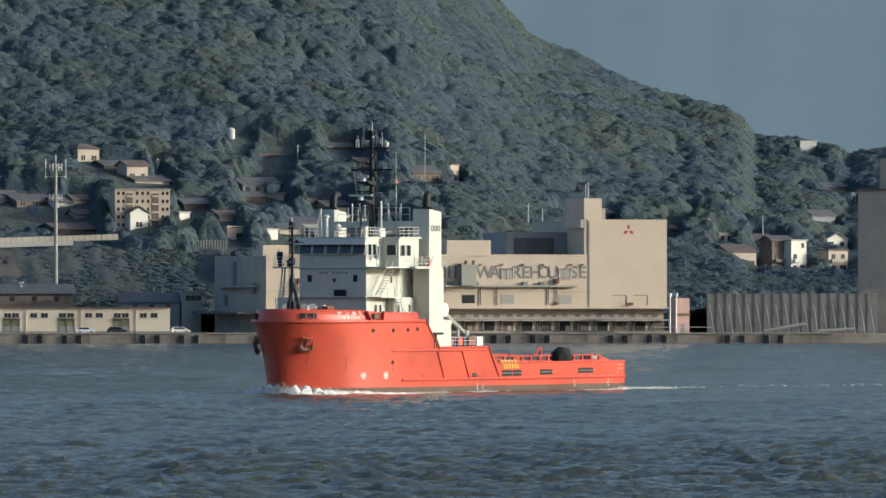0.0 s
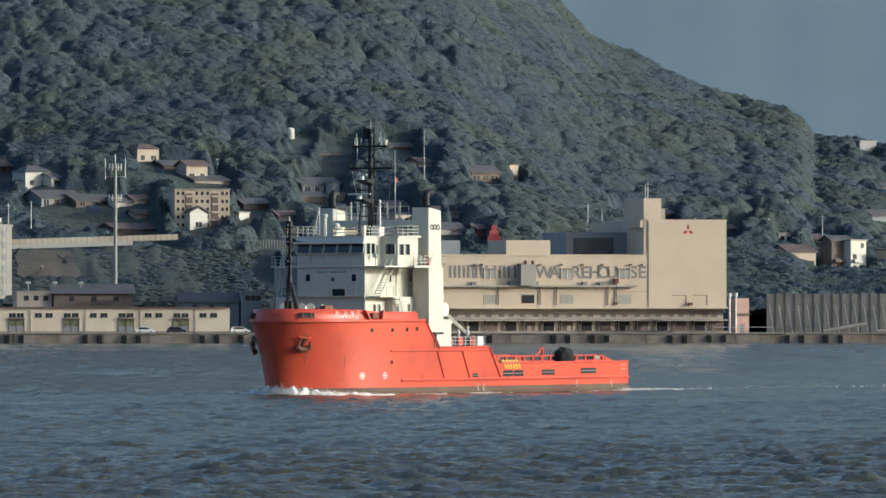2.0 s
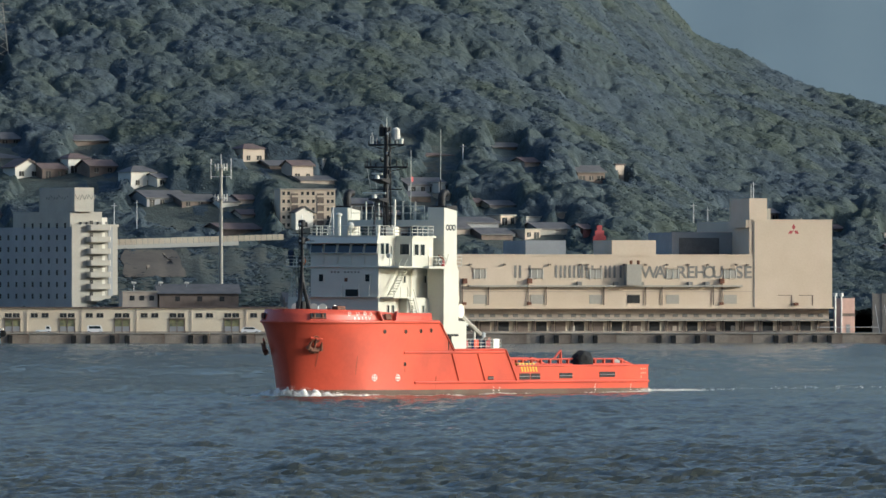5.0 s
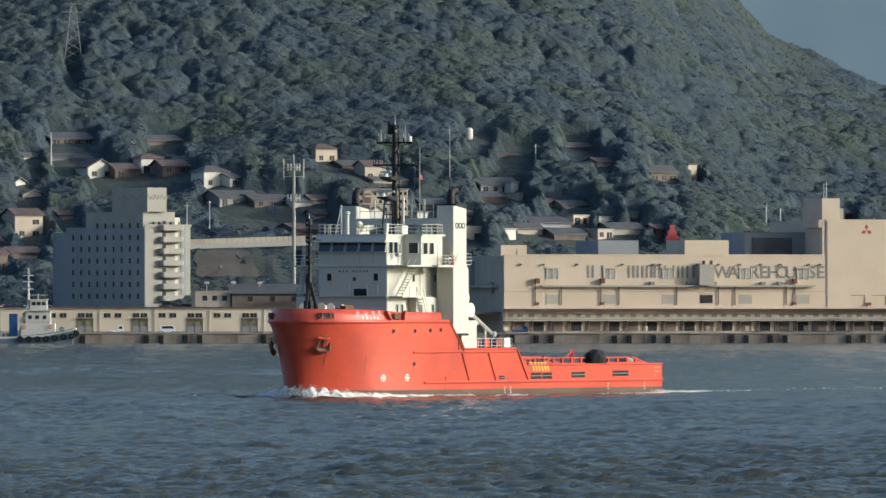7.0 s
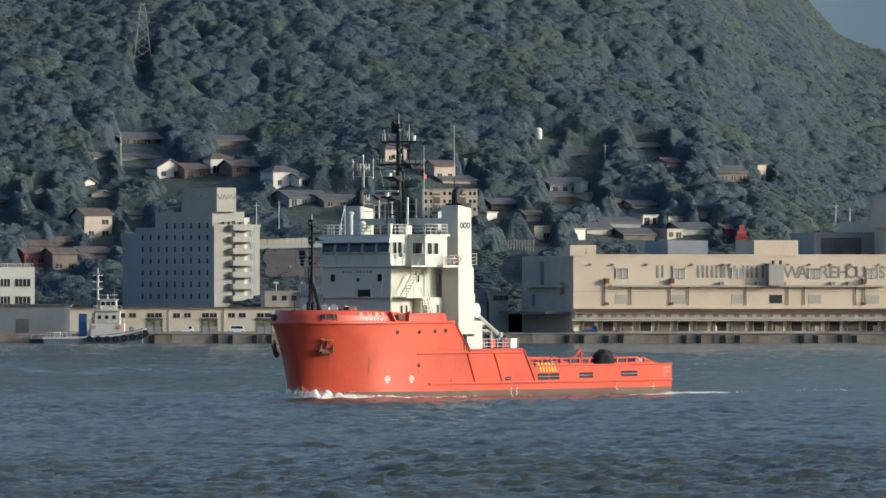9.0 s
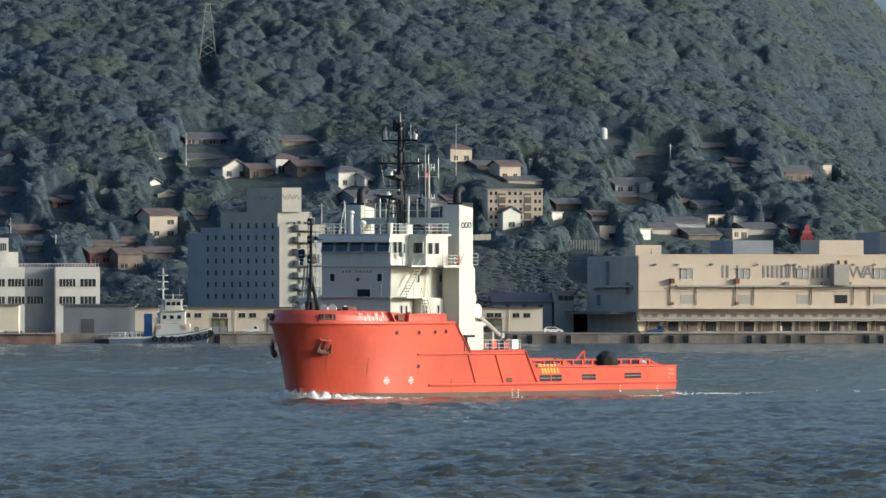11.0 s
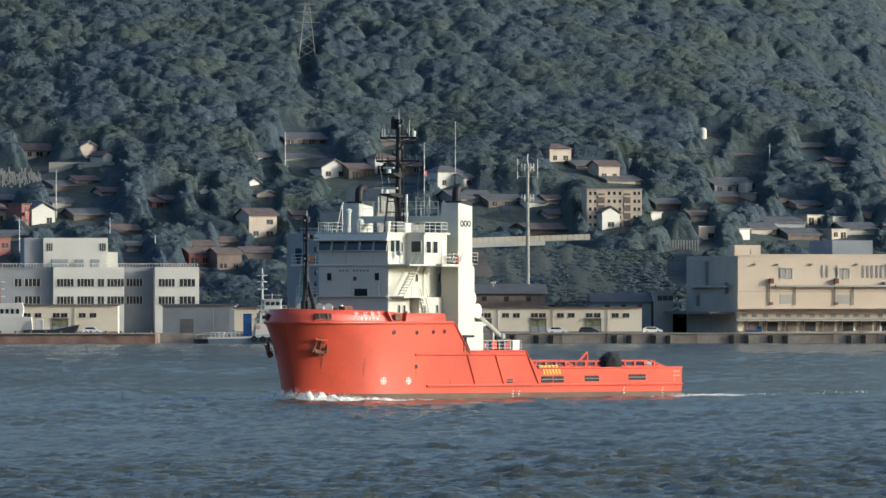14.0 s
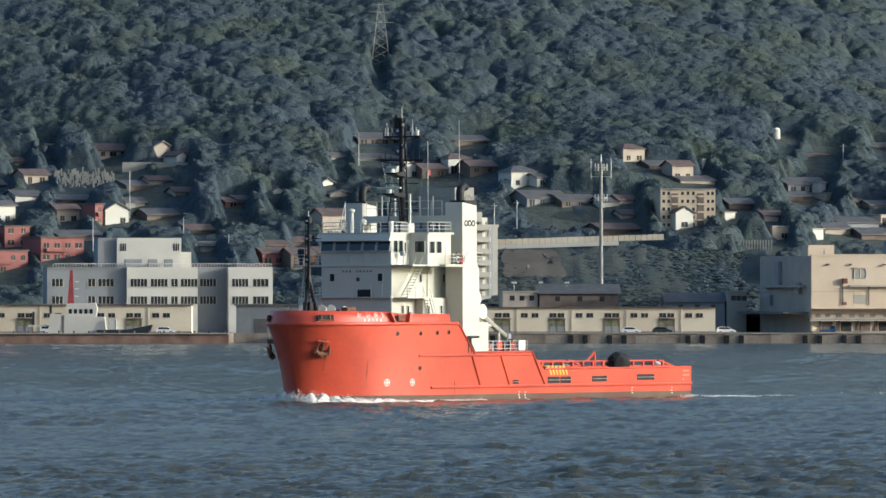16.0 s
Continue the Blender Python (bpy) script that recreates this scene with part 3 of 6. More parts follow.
    # tank stand and pink annex beside the tall block
    a = thing("annex", Front(1197, 2400, 10).spot(), "small pinkish dockside annex with a flat roof", "building")
    fa = Front(1197, 2400, 10)
    part("wall", slab(0, fa.x(1220), 0, 8, 0, fa.z(528)), mat("pink_render", (0.58, 0.38, 0.30), rough=0.85, var=0.1), a)
    part("band", slab(-0.1, fa.x(1220) + 0.1, -0.08, 0, fa.z(560), fa.z(555)), BROWN, a)
    part("door_leaf", slab(1.0, 1.9, -0.06, 0, 0, 2.0), GREYWALL, a)
    part("handrail", rod((-6, -1.5, 1.4), (8, -1.5, 1.4), 0.08, n=5), GALV, a)
    for k in range(2):
        p = part("tank_pipe", rod((-1.6 + 1.4 * k, -0.5, 0), (-1.6 + 1.4 * k, -0.5, fa.z(524)), 0.22, n=8), GALV, a)
        part("tank", rod((-1.6 + 1.4 * k, -0.5, fa.z(525)), (-1.6 + 1.4 * k, -0.5, fa.z(519)), 0.5, n=10), GALV, p)


def shed(name, u0, u1, v_top, dist, doors, label, wall=None):
    f = Front(u0, dist, 1.5)
    w = thing(name, f.spot(), label, "shed")
    x1, top = f.x(u1), f.z(v_top)
    part("wall", slab(0, x1, 0, 16, 0, top - 0.25), wall or SHED_WALL, w)
    part("roof_edge", slab(-0.3, x1 + 0.3, -0.5, 16.3, top - 0.25, top, 0.03), ROOF_BROWN, w)
    part("plinth", slab(-0.05, x1 + 0.05, -0.1, 0, 0, 0.5), CONCRETE, w)
    for u in doors:
        for du in (-7, 7):
            win = part("window", slab(f.x(u + du) - 0.75, f.x(u + du) + 0.75, -0.04, 0, f.z(562), f.z(554.5)), DARKWIN, w)
            part("sill", slab(f.x(u + du) - 0.85, f.x(u + du) + 0.85, -0.14, 0, f.z(563), f.z(562)), PALE, win)
            part("glazing_bar", slab(f.x(u + du) - 0.04, f.x(u + du) + 0.04, -0.07, -0.04, f.z(562), f.z(554.5)), PALE, win)
        d = part("bay_door", slab(f.x(u) - 1.75, f.x(u) + 1.75, -0.03, 0.02, 0, f.z(565)), mat("bay_shutter", (0.22, 0.21, 0.10), rough=0.8, var=0.3, scale=0.8, col2=(0.10, 0.11, 0.07)), w, "olive roller shutter in a recessed bay")
        part("door_head", slab(f.x(u) - 1.95, f.x(u) + 1.95, -0.35, 0, f.z(565.5), f.z(563.8)), BROWN, d)
        for k in (-1, 0, 1):
            part("shutter_post", slab(f.x(u) + 1.7 * k - 0.1, f.x(u) + 1.7 * k + 0.1, -0.12, -0.03, 0, f.z(565)), BROWN, d)
        part("lower_leaf", slab(f.x(u) - 1.6, f.x(u) + 1.6, -0.07, -0.03, 0, f.z(578)), GREYWALL, d)
        for du in (39, 58):
            if f.x(u + du) < x1 - 1:
                win = part("window", slab(f.x(u + du) - 0.75, f.x(u + du) + 0.75, -0.04, 0, f.z(562), f.z(554.5)), DARKWIN, w)
                part("sill", slab(f.x(u + du) - 0.85, f.x(u + du) + 0.85, -0.14, 0, f.z(563), f.z(562)), PALE, win)
                part("glazing_bar", slab(f.x(u + du) - 0.04, f.x(u + du) + 0.04, -0.07, -0.04, f.z(562), f.z(554.5)), PALE, win)
        part("downpipe", rod((f.x(u + 26), -0.12, 0), (f.x(u + 26), -0.12, top - 0.3), 0.08, n=5), TAN, w)
    return f, w


def hotel():
    f = Front(-164, 2470, 32)
    w = thing("hotel", f.spot(), "grey concrete hotel block with stacked rounded balconies", "hotel")
    xr = f.x(-84)
    top = f.z(402)
    L = 36.0
    part("wall", slab(0, xr, 0, L, 0, top), PALE, w)
    # Side away from the sun: its shade is put into a darker grey
    part("shade_grey_side", slab(-0.12, 0, 0, L, 0, top), GREYWALL, w)
    part("upper_storey", slab(0.6, xr - 3, 2, L - 8, top, f.z(375)), PALE, w)
    part("parapet", slab(-0.2, xr + 0.2, -0.2, 0.2, top, top + 0.6), PALE, w)
    sgn = part("sign_tower", slab(1.2, f.x(-122), 1.0, 17, f.z(375), f.z(332)), PALE, w, "pale roof sign tower with dark script")
    for side in (0, 1):
        rng = np.random.RandomState(4 + side)
        for k in range(9):
            a = 0.6 + 0.75 * k
            h = rng.uniform(0.7, 1.5)
            b = slab(-0.09, 0.09, -0.03, 0.03, -h / 2, h / 2)
            o = part("script_bar", b, GREY_LETTER, sgn)
            if side == 0:
                o.matrix_basis = pose(1.2 + a * 0.82, 0.96, f.z(349), 0, 25 * (1 if k % 3 else -1.4), 0)
            else:
                o.matrix_basis = pose(1.17, 3 + a * 1.6, f.z(349), 25 * (1 if k % 3 else -1.4), 0, 90)
    storey = (f.z(408) - f.z(533)) / 6
    for k in range(7):
        z = f.z(533) + storey * k
        bm = bmesh.new()
        x0, x1 = f.x(-140), f.x(-101)
        prism([(x0, 0), (x0, -1.3), (x0 + 0.4, -1.7), (x1 - 0.4, -1.7), (x1, -1.3), (x1, 0)], z, z + 0.18, "z", bm)
        b = part("balcony", bm, PALE, w)
        bm = prism([(x0, 0), (x0, -1.3), (x0 + 0.4, -1.7), (x1 - 0.4, -1.7), (x1, -1.3), (x1, 0), (x1 - 0.15, 0), (x1 - 0.15, -1.2), (x1 - 0.45, -1.55), (x0 + 0.45, -1.55), (x0 + 0.15, -1.2), (x0 + 0.15, 0)], z + 0.18, z + 1.25, "z")
        part("balcony_wall", bm, PALE, b)
        part("door_leaf", slab(x0 + 1.0, x0 + 1.9, -0.05, 0, z + 0.2, z + 2.2), DARKWIN, b)
        part("door_leaf", slab(x1 - 1.6, x1 - 0.8, -0.05, 0, z + 0.2, z + 2.2), OFFWHITE, b)
        for c in range(9):
            y = 2.6 + 3.7 * c
            if k < 6 or c < 6:
                win = part("window", slab(-0.17, -0.12, y, y + 0.8, z + 0.5, z + 1.7), DARKWIN, w)
                part("sill", slab(-0.25, -0.12, y - 0.1, y + 0.9, z + 0.42, z + 0.5), PALE, win)
    part("shaft", slab(xr - 2.6, xr - 1.4, -0.15, 0, 0, top), GREYWALL, w)
    part("roof_house", slab(xr - 5, xr - 1, 3, 9, top, f.z(385)), OFFWHITE, w)
    for k in range(5):
        part("roof_unit", slab(3 + 1.5 * k, 4 + 1.5 * k, 0.8, 1.8, top, top + 1.2, 0.05), GREY_LETTER, w)
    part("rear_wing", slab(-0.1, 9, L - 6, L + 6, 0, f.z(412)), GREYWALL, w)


def office():
    f = Front(-740, 2448, 8)
    w = thing("office_building", f.spot(), "white three-storey office block with ribbon windows", "office")
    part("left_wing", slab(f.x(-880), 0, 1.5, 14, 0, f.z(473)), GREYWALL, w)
    part("wall", slab(0, f.x(-615), 0, 16, 0, f.z(473)), OFFWHITE, w)
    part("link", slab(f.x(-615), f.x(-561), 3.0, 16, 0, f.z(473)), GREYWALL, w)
    part("right_wing", slab(f.x(-561), f.x(-483), -1.0, 16, 0, f.z(473)), OFFWHITE, w)
    part("roof_block", slab(f.x(-755), f.x(-641), 4, 16, f.z(473), f.z(421)), OFFWHITE, w)
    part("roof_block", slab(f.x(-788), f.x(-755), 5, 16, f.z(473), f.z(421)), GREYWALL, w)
    part("roof_block", slab(f.x(-641), f.x(-622), 6, 14, f.z(473), f.z(446)), OFFWHITE, w)
    for k in range(3):
        for a in (-749, -655):
            part("louvre", slab(f.x(a + 4 * k), f.x(a + 4 * k + 2), 3.9, 4, f.z(444), f.z(431)), DARKWIN, w)
    for u in (-735, -720, -693, -665):
        part("roof_unit", slab(f.x(u) - 1, f.x(u) + 1, 1.5, 3, f.z(473), f.z(459), 0.1), GREYWALL, w)
    bm = bmesh.new()
    u = -870
    while u < -484:
        rod((f.x(u), 0.3, f.z(473)), (f.x(u), 0.3, f.z(467)), 0.05, n=4, bm=bm)
        u += 5
    rod((f.x(-870), 0.3, f.z(467)), (f.x(-484), 0.3, f.z(467)), 0.06, n=4, bm=bm)
    part("roof_railing", bm, OFFWHITE, w)
    for v0, v1 in ((507, 494), (538, 525)):
        for a, b, y in ((-734, -704, 0), (-698, -668, 0), (-662, -650, 0), (-645, -615, 0), (-609, -580, 3.0), (-555, -526, -1.0), (-518, -490, -1.0), (-790, -762, 1.5), (-808, -795, 1.5), (-872, -852, 1.5)):
            win = part("window", slab(f.x(a), f.x(b), y - 0.06, y, f.z(v0), f.z(v1)), DARKWIN, w)
            n = max(2, int((f.x(b) - f.x(a)) / 0.75))
            for i in range(n + 1):
                xx = f.x(a) + (f.x(b) - f.x(a)) * i / n
                part("window_bar", slab(xx - 0.05, xx + 0.05, y - 0.10, y - 0.06, f.z(v0), f.z(v1)), OFFWHITE, win)
            part("sill", slab(f.x(a) - 0.1, f.x(b) + 0.1, y - 0.18, y, f.z(v0 + 1), f.z(v0)), PALE, win)


# ---- houses on the slope ----
def spot_on_slope(u, v):
    """Distance at which the slope shows at sight height v on bearing u."""
    d = RISE
    while d < CREST - 20:
        x = d * math.tan((u - 300) / SIGHT)
        if LEVEL - (ground_at(x, d) - EYE_Z) / d * SIGHT <= v:
            return d
        d += 1.5
    return d


WALLS = {"c": OFFWHITE, "t": TAN, "g": GREYWALL, "b": BROWN, "r": BRICKRED, "p": PALE, "y": CREAM, "s": SHED_WALL}
WORDS = {"c": "off-white rendered", "t": "tan rendered", "g": "grey rendered", "b": "brown timber", "r": "brick-red", "p": "pale concrete", "y": "cream rendered", "s": "buff rendered"}
ROOFS = {"G": ROOF_GREY, "B": ROOF_BROWN}


def house(code, u0, u1, v_base, v_top, turn=18.0):
    """code: wall letter, roof letter, shape (g gable to the front, e eaves to the front, f flat, h hipped)."""
    d = spot_on_slope((u0 + u1) / 2, v_base)
    g = place(0, v_base, d).z
    f = Front(u0, d, turn, g)
    width, height = f.x(u1), max(2.4, f.z(v_top))
    depth = max(5.0, min(10.0, width * 0.9))
    CLEAR.append((u0 - 6, u1 + 6, d - 24, d + depth + 2))
    wall, shape = WALLS[code[0]], code[2]
    w = thing("house", f.spot(), WORDS[code[0]] + " hillside house with " + {"g": "a gabled", "e": "a pitched", "f": "a flat", "h": "a hipped"}[shape] + (" grey" if code[1] == "G" else " brown") + " roof", "house", "hillside houses")
    rise = {"g": 0.28 * width, "e": 0.22 * depth, "f": 0.35, "h": 0.22 * width}[shape]
    rise = min(rise, height * 0.42)
    eave = height - rise
    part("wall", slab(0, width, 0, depth, -3.0, eave), wall, w)
    o = 0.5
    if shape == "g":
        bm = prism([(0, eave), (width, eave), (width / 2, height - 0.15)], 0.02, depth - 0.02, "y")
        part("gable", bm, wall, w)
        th = 0.2
        bm = prism([(-o, eave - 0.25), (width / 2, height - 0.1), (width + o, eave - 0.25), (width + o, eave), (width / 2, height + th), (-o, eave)], -o, depth + o, "y")
        part("roof", bm, ROOFS[code[1]], w)
    elif shape == "e":
        bm = prism([(-o, eave - 0.15), (depth / 2, height), (depth + o, eave - 0.15), (depth + o, eave + 0.1), (depth / 2, height + 0.25), (-o, eave + 0.1)], -o, width + o, "x")
        part("roof", bm, ROOFS[code[1]], w)
        part("gable", prism([(0.02, eave), (depth - 0.02, eave), (depth / 2, height)], 0.0, width, "x"), wall, w)
    elif shape == "h":
        bm = bmesh.new()
        lo = [bm.verts.new(p) for p in ((-o, -o, eave), (width + o, -o, eave), (width + o, depth + o, eave), (-o, depth + o, eave))]
        r0, r1 = bm.verts.new((width * 0.32, depth / 2, height)), bm.verts.new((width * 0.68, depth / 2, height))
        for q in ((lo[0], lo[1], r1, r0), (lo[1], lo[2], r1), (lo[2], lo[3], r0, r1), (lo[3], lo[0], r0), (lo[3], lo[2], lo[1], lo[0])):
            bm.faces.new(q)
        part("roof", bm, ROOFS[code[1]], w)
    else:
        part("roof", slab(-0.3, width + 0.3, -0.3, depth + 0.3, eave, height, 0.04), PALE if code[1] == "G" else ROOF_BROWN, w)
    storeys = max(1, min(5, int((eave + 0.6) / 2.8)))
    n = max(1, int(width / 2.6))
    rng = random.Random(int(u0 * 7 + v_base))
    for k in range(storeys):
        z = 0.9 + 2.8 * k
        if z + 1.2 > eave:
            break
        for i in range(n):
            if rng.random() < 0.14:
                continue
            x = width * (i + 0.5) / n
            ww = rng.choice((0.55, 0.7, 0.9)) if width > 3 else 0.4
            tall = 0.9 if (k == 0 and rng.random() < 0.3) else 0.0
            win = part("window", slab(x - ww, x + ww, -0.05, 0, z - tall * 0.8, z + 1.15), DARKWIN, w)
            part("window_frame", slab(x - ww - 0.06, x + ww + 0.06, -0.12, 0, z - tall * 0.8 - 0.1, z - tall * 0.8), PALE, win)
            part("glazing_bar", slab(x - 0.04, x + 0.04, -0.08, -0.05, z - tall * 0.8, z + 1.15), PALE, win)
        if storeys > 1 and k == 1 and rng.random() < 0.5:
            part("balcony", slab(width * 0.1, width * 0.6, -0.9, 0, z - 0.9, z - 0.1), wall, w)
    return w


def apartment_block(u0, u1, v_base, v_top):
    d = spot_on_slope((u0 + u1) / 2, v_base)
    f = Front(u0, d, 10, place(0, v_base, d).z)
    width, height = f.x(u1), f.z(v_top)
    CLEAR.append((u0 - 5, u1 + 5, d - 17, d + 12))
    w = thing("apartment_block", f.spot(), "cream five-storey apartment block with two dark stair bays", "apartment block")
    part("wall", slab(0, width, 0, 9, -3, height), CREAM, w)
    part("roof", slab(-0.25, width + 0.25, -0.35, 9.3, height, height + 0.28, 0.03), PALE, w)
    rise = height / 5
    # Stair bays are flat panels, a darker brown than the wall
    for k in (0.26, 0.73):
        bay = part("stair_bay", slab(width * k - 0.85, width * k + 0.85, -0.1, 0, 0.2, height - 0.9), BROWN, w, "flat dark brown stair bay panel")
        for i in range(5):
            part("landing", slab(width * k - 0.8, width * k + 0.8, -0.3, -0.1, rise * i + 0.1, rise * i + 0.55), CREAM, bay)
    for i in range(5):
        for k in (0.06, 0.15, 0.40, 0.50, 0.60, 0.87, 0.95):
            win = part("window", slab(width * k - 0.32, width * k + 0.32, -0.04, 0, rise * i + 0.65, rise * i + 1.45), DARKWIN, w)
            part("sill", slab(width * k - 0.4, width * k + 0.4, -0.16, 0, rise * i + 0.57, rise * i + 0.65), PALE, win)
        part("floor_band", slab(0, width, -0.05, 0, rise * i + 0.02, rise * i + 0.14), TAN, w)


def houses():
    west = [("tBe", -791, -738, 283, 255), ("tGg", -692, -662, 284, 250), ("cBg", -652, -632, 290, 268), ("tBe", -922, -879, 328, 300),
            ("cGe", -937, -889, 358, 338), ("tBe", -864, -824, 397, 362), ("rBf", -796, -781, 402, 360), ("cGg", -778, -737, 400, 358),
            ("cGe", -965, -937, 397, 356), ("rBf", -892, -816, 466, 419), ("rBf", -956, -912, 440, 399), ("rBf", -985, -915, 488, 442)]
    upper = [("rBe", -566, -538, 374, 350), ("cGg", -482, -462, 347, 331), ("tBe", -945, -915, 297, 279), ("cGf", -886, -866, 272, 254),
             ("bGe", -860, -800, 366, 345), ("bGe", -1000, -955, 340, 318), ("cBh", -171, -131, 308, 271), ("cGh", -60, -14, 334, 293),
             ("cGe", -14, 4, 334, 308), ("cBg", -265, -220, 318, 282), ("pGe", -330, -228, 292, 272), ("bBe", -217, -175, 318, 290)]
    middle = [("cGe", -378, -349, 288, 273), ("cGg", -396, -375, 335, 315), ("tBe", -394, -345, 424, 370), ("tGg", -380, -343, 354, 338),
              ("bBe", -450, -407, 482, 440), ("rBe", -500, -462, 472, 440), ("pGe", -545, -520, 364, 348), ("tBe", -316, -282, 392, 373),
              ("bBe", -540, -480, 500, 470), ("bBe", -452, -415, 440, 420), ("bGe", -160, -100, 262, 240), ("bGe", -330, -255, 262, 235)]
    east = [("tBh", 138, 176, 290, 254), ("tBe", 225, 262, 322, 285), ("bGe", 185, 240, 305, 285), ("cGf", 278, 292, 305, 281), ("tGe", 240, 300, 330, 312),
            ("tBe", 455, 520, 285, 270), ("cGf", 484, 496, 346, 322), ("yGf", 497, 509, 358, 341), ("tBf", 797, 812, 330, 290),
            ("bGe", 730, 778, 326, 294), ("yGf", 402, 430, 428, 400), ("tBe", 388, 420, 396, 374)]
    low = [("cGf", 471, 492, 428, 404), ("tGe", 495, 540, 420, 395), ("tBe", 130, 160, 368, 346), ("tBe", 135, 172, 392, 372),
           ("bBe", 100, 170, 420, 396), ("cGe", 96, 130, 372, 350), ("yGf", 594, 621, 400, 380), ("cGf", 639, 664, 400, 385),
           ("gGe", 520, 590, 408, 385), ("pGe", 660, 720, 420, 395), ("bGe", 420, 470, 360, 340), ("gGe", 430, 500, 345, 315)]
    # The brown house at 1366 paints the shaded side of its white neighbour
    far_east = [("cGf", 1272, 1298, 432, 412), ("tBe", 1288, 1338, 476, 434), ("cGf", 1400, 1427, 484, 424), ("bGe", 1366, 1401, 484, 418),
                ("cGg", 1460, 1500, 442, 412), ("tBf", 1466, 1500, 484, 441), ("gGe", 1438, 1478, 400, 372), ("cGf", 1507, 1515, 362, 340),
                ("bBe", 1330, 1370, 440, 415), ("gGf", 1416, 1445, 264, 250), ("pGe", 1452, 1500, 340, 326), ("tBe", 1180, 1200, 415, 400)]
    crowd = [("bGe", 560, 615, 430, 405), ("tGg", 870, 905, 440, 418), ("bGe", 30, 95, 372, 345), ("cGe", 20, 40, 362, 346), ("bGe", 1060, 1085, 395, 370),
             ("cGf", 990, 1018, 386, 374), ("bBe", -640, -570, 500, 470), ("tBe", -700, -660, 330, 312), ("tGe", -860, -780, 430, 408), ("rBe", 740, 758, 425, 398)]
    between = [("pGe", 575, 618, 374, 356), ("tBe", 636, 662, 300, 280), ("bGe", 575, 630, 270, 256), ("bGe", 326, 372, 374, 352), ("cGf", 318, 336, 392, 376),
               ("tBe", 540, 566, 372, 352), ("bBe", -500, -455, 446, 426), ("tBe", -400, -346, 462, 438), ("bGe", -740, -672, 340, 320), ("tBe", -655, -620, 352, 332),
               ("bGe", -704, -650, 394, 370), ("bBe", -632, -585, 420, 398), ("pGe", -742, -708, 372, 350), ("tGe", -610, -575, 448, 428), ("yGf", 690, 708, 392, 376), ("cGe", 603, 627, 424, 408), ("tGf", 637, 664, 426, 405), ("bBe", -133, -86, 312, 284), ("gGe", -32, 40, 368, 338)]
    for rows in (west, upper, middle, east, low, far_east, crowd, between):
        for code, u0, u1, vb, vt in rows:
            house(code, u0, u1, vb, vt, 44.0 if u1 - u0 < 30 else 30.0)
    apartment_block(204, 301, 406, 336)
    house("cGg", 231, 262, 408, 366, 30)


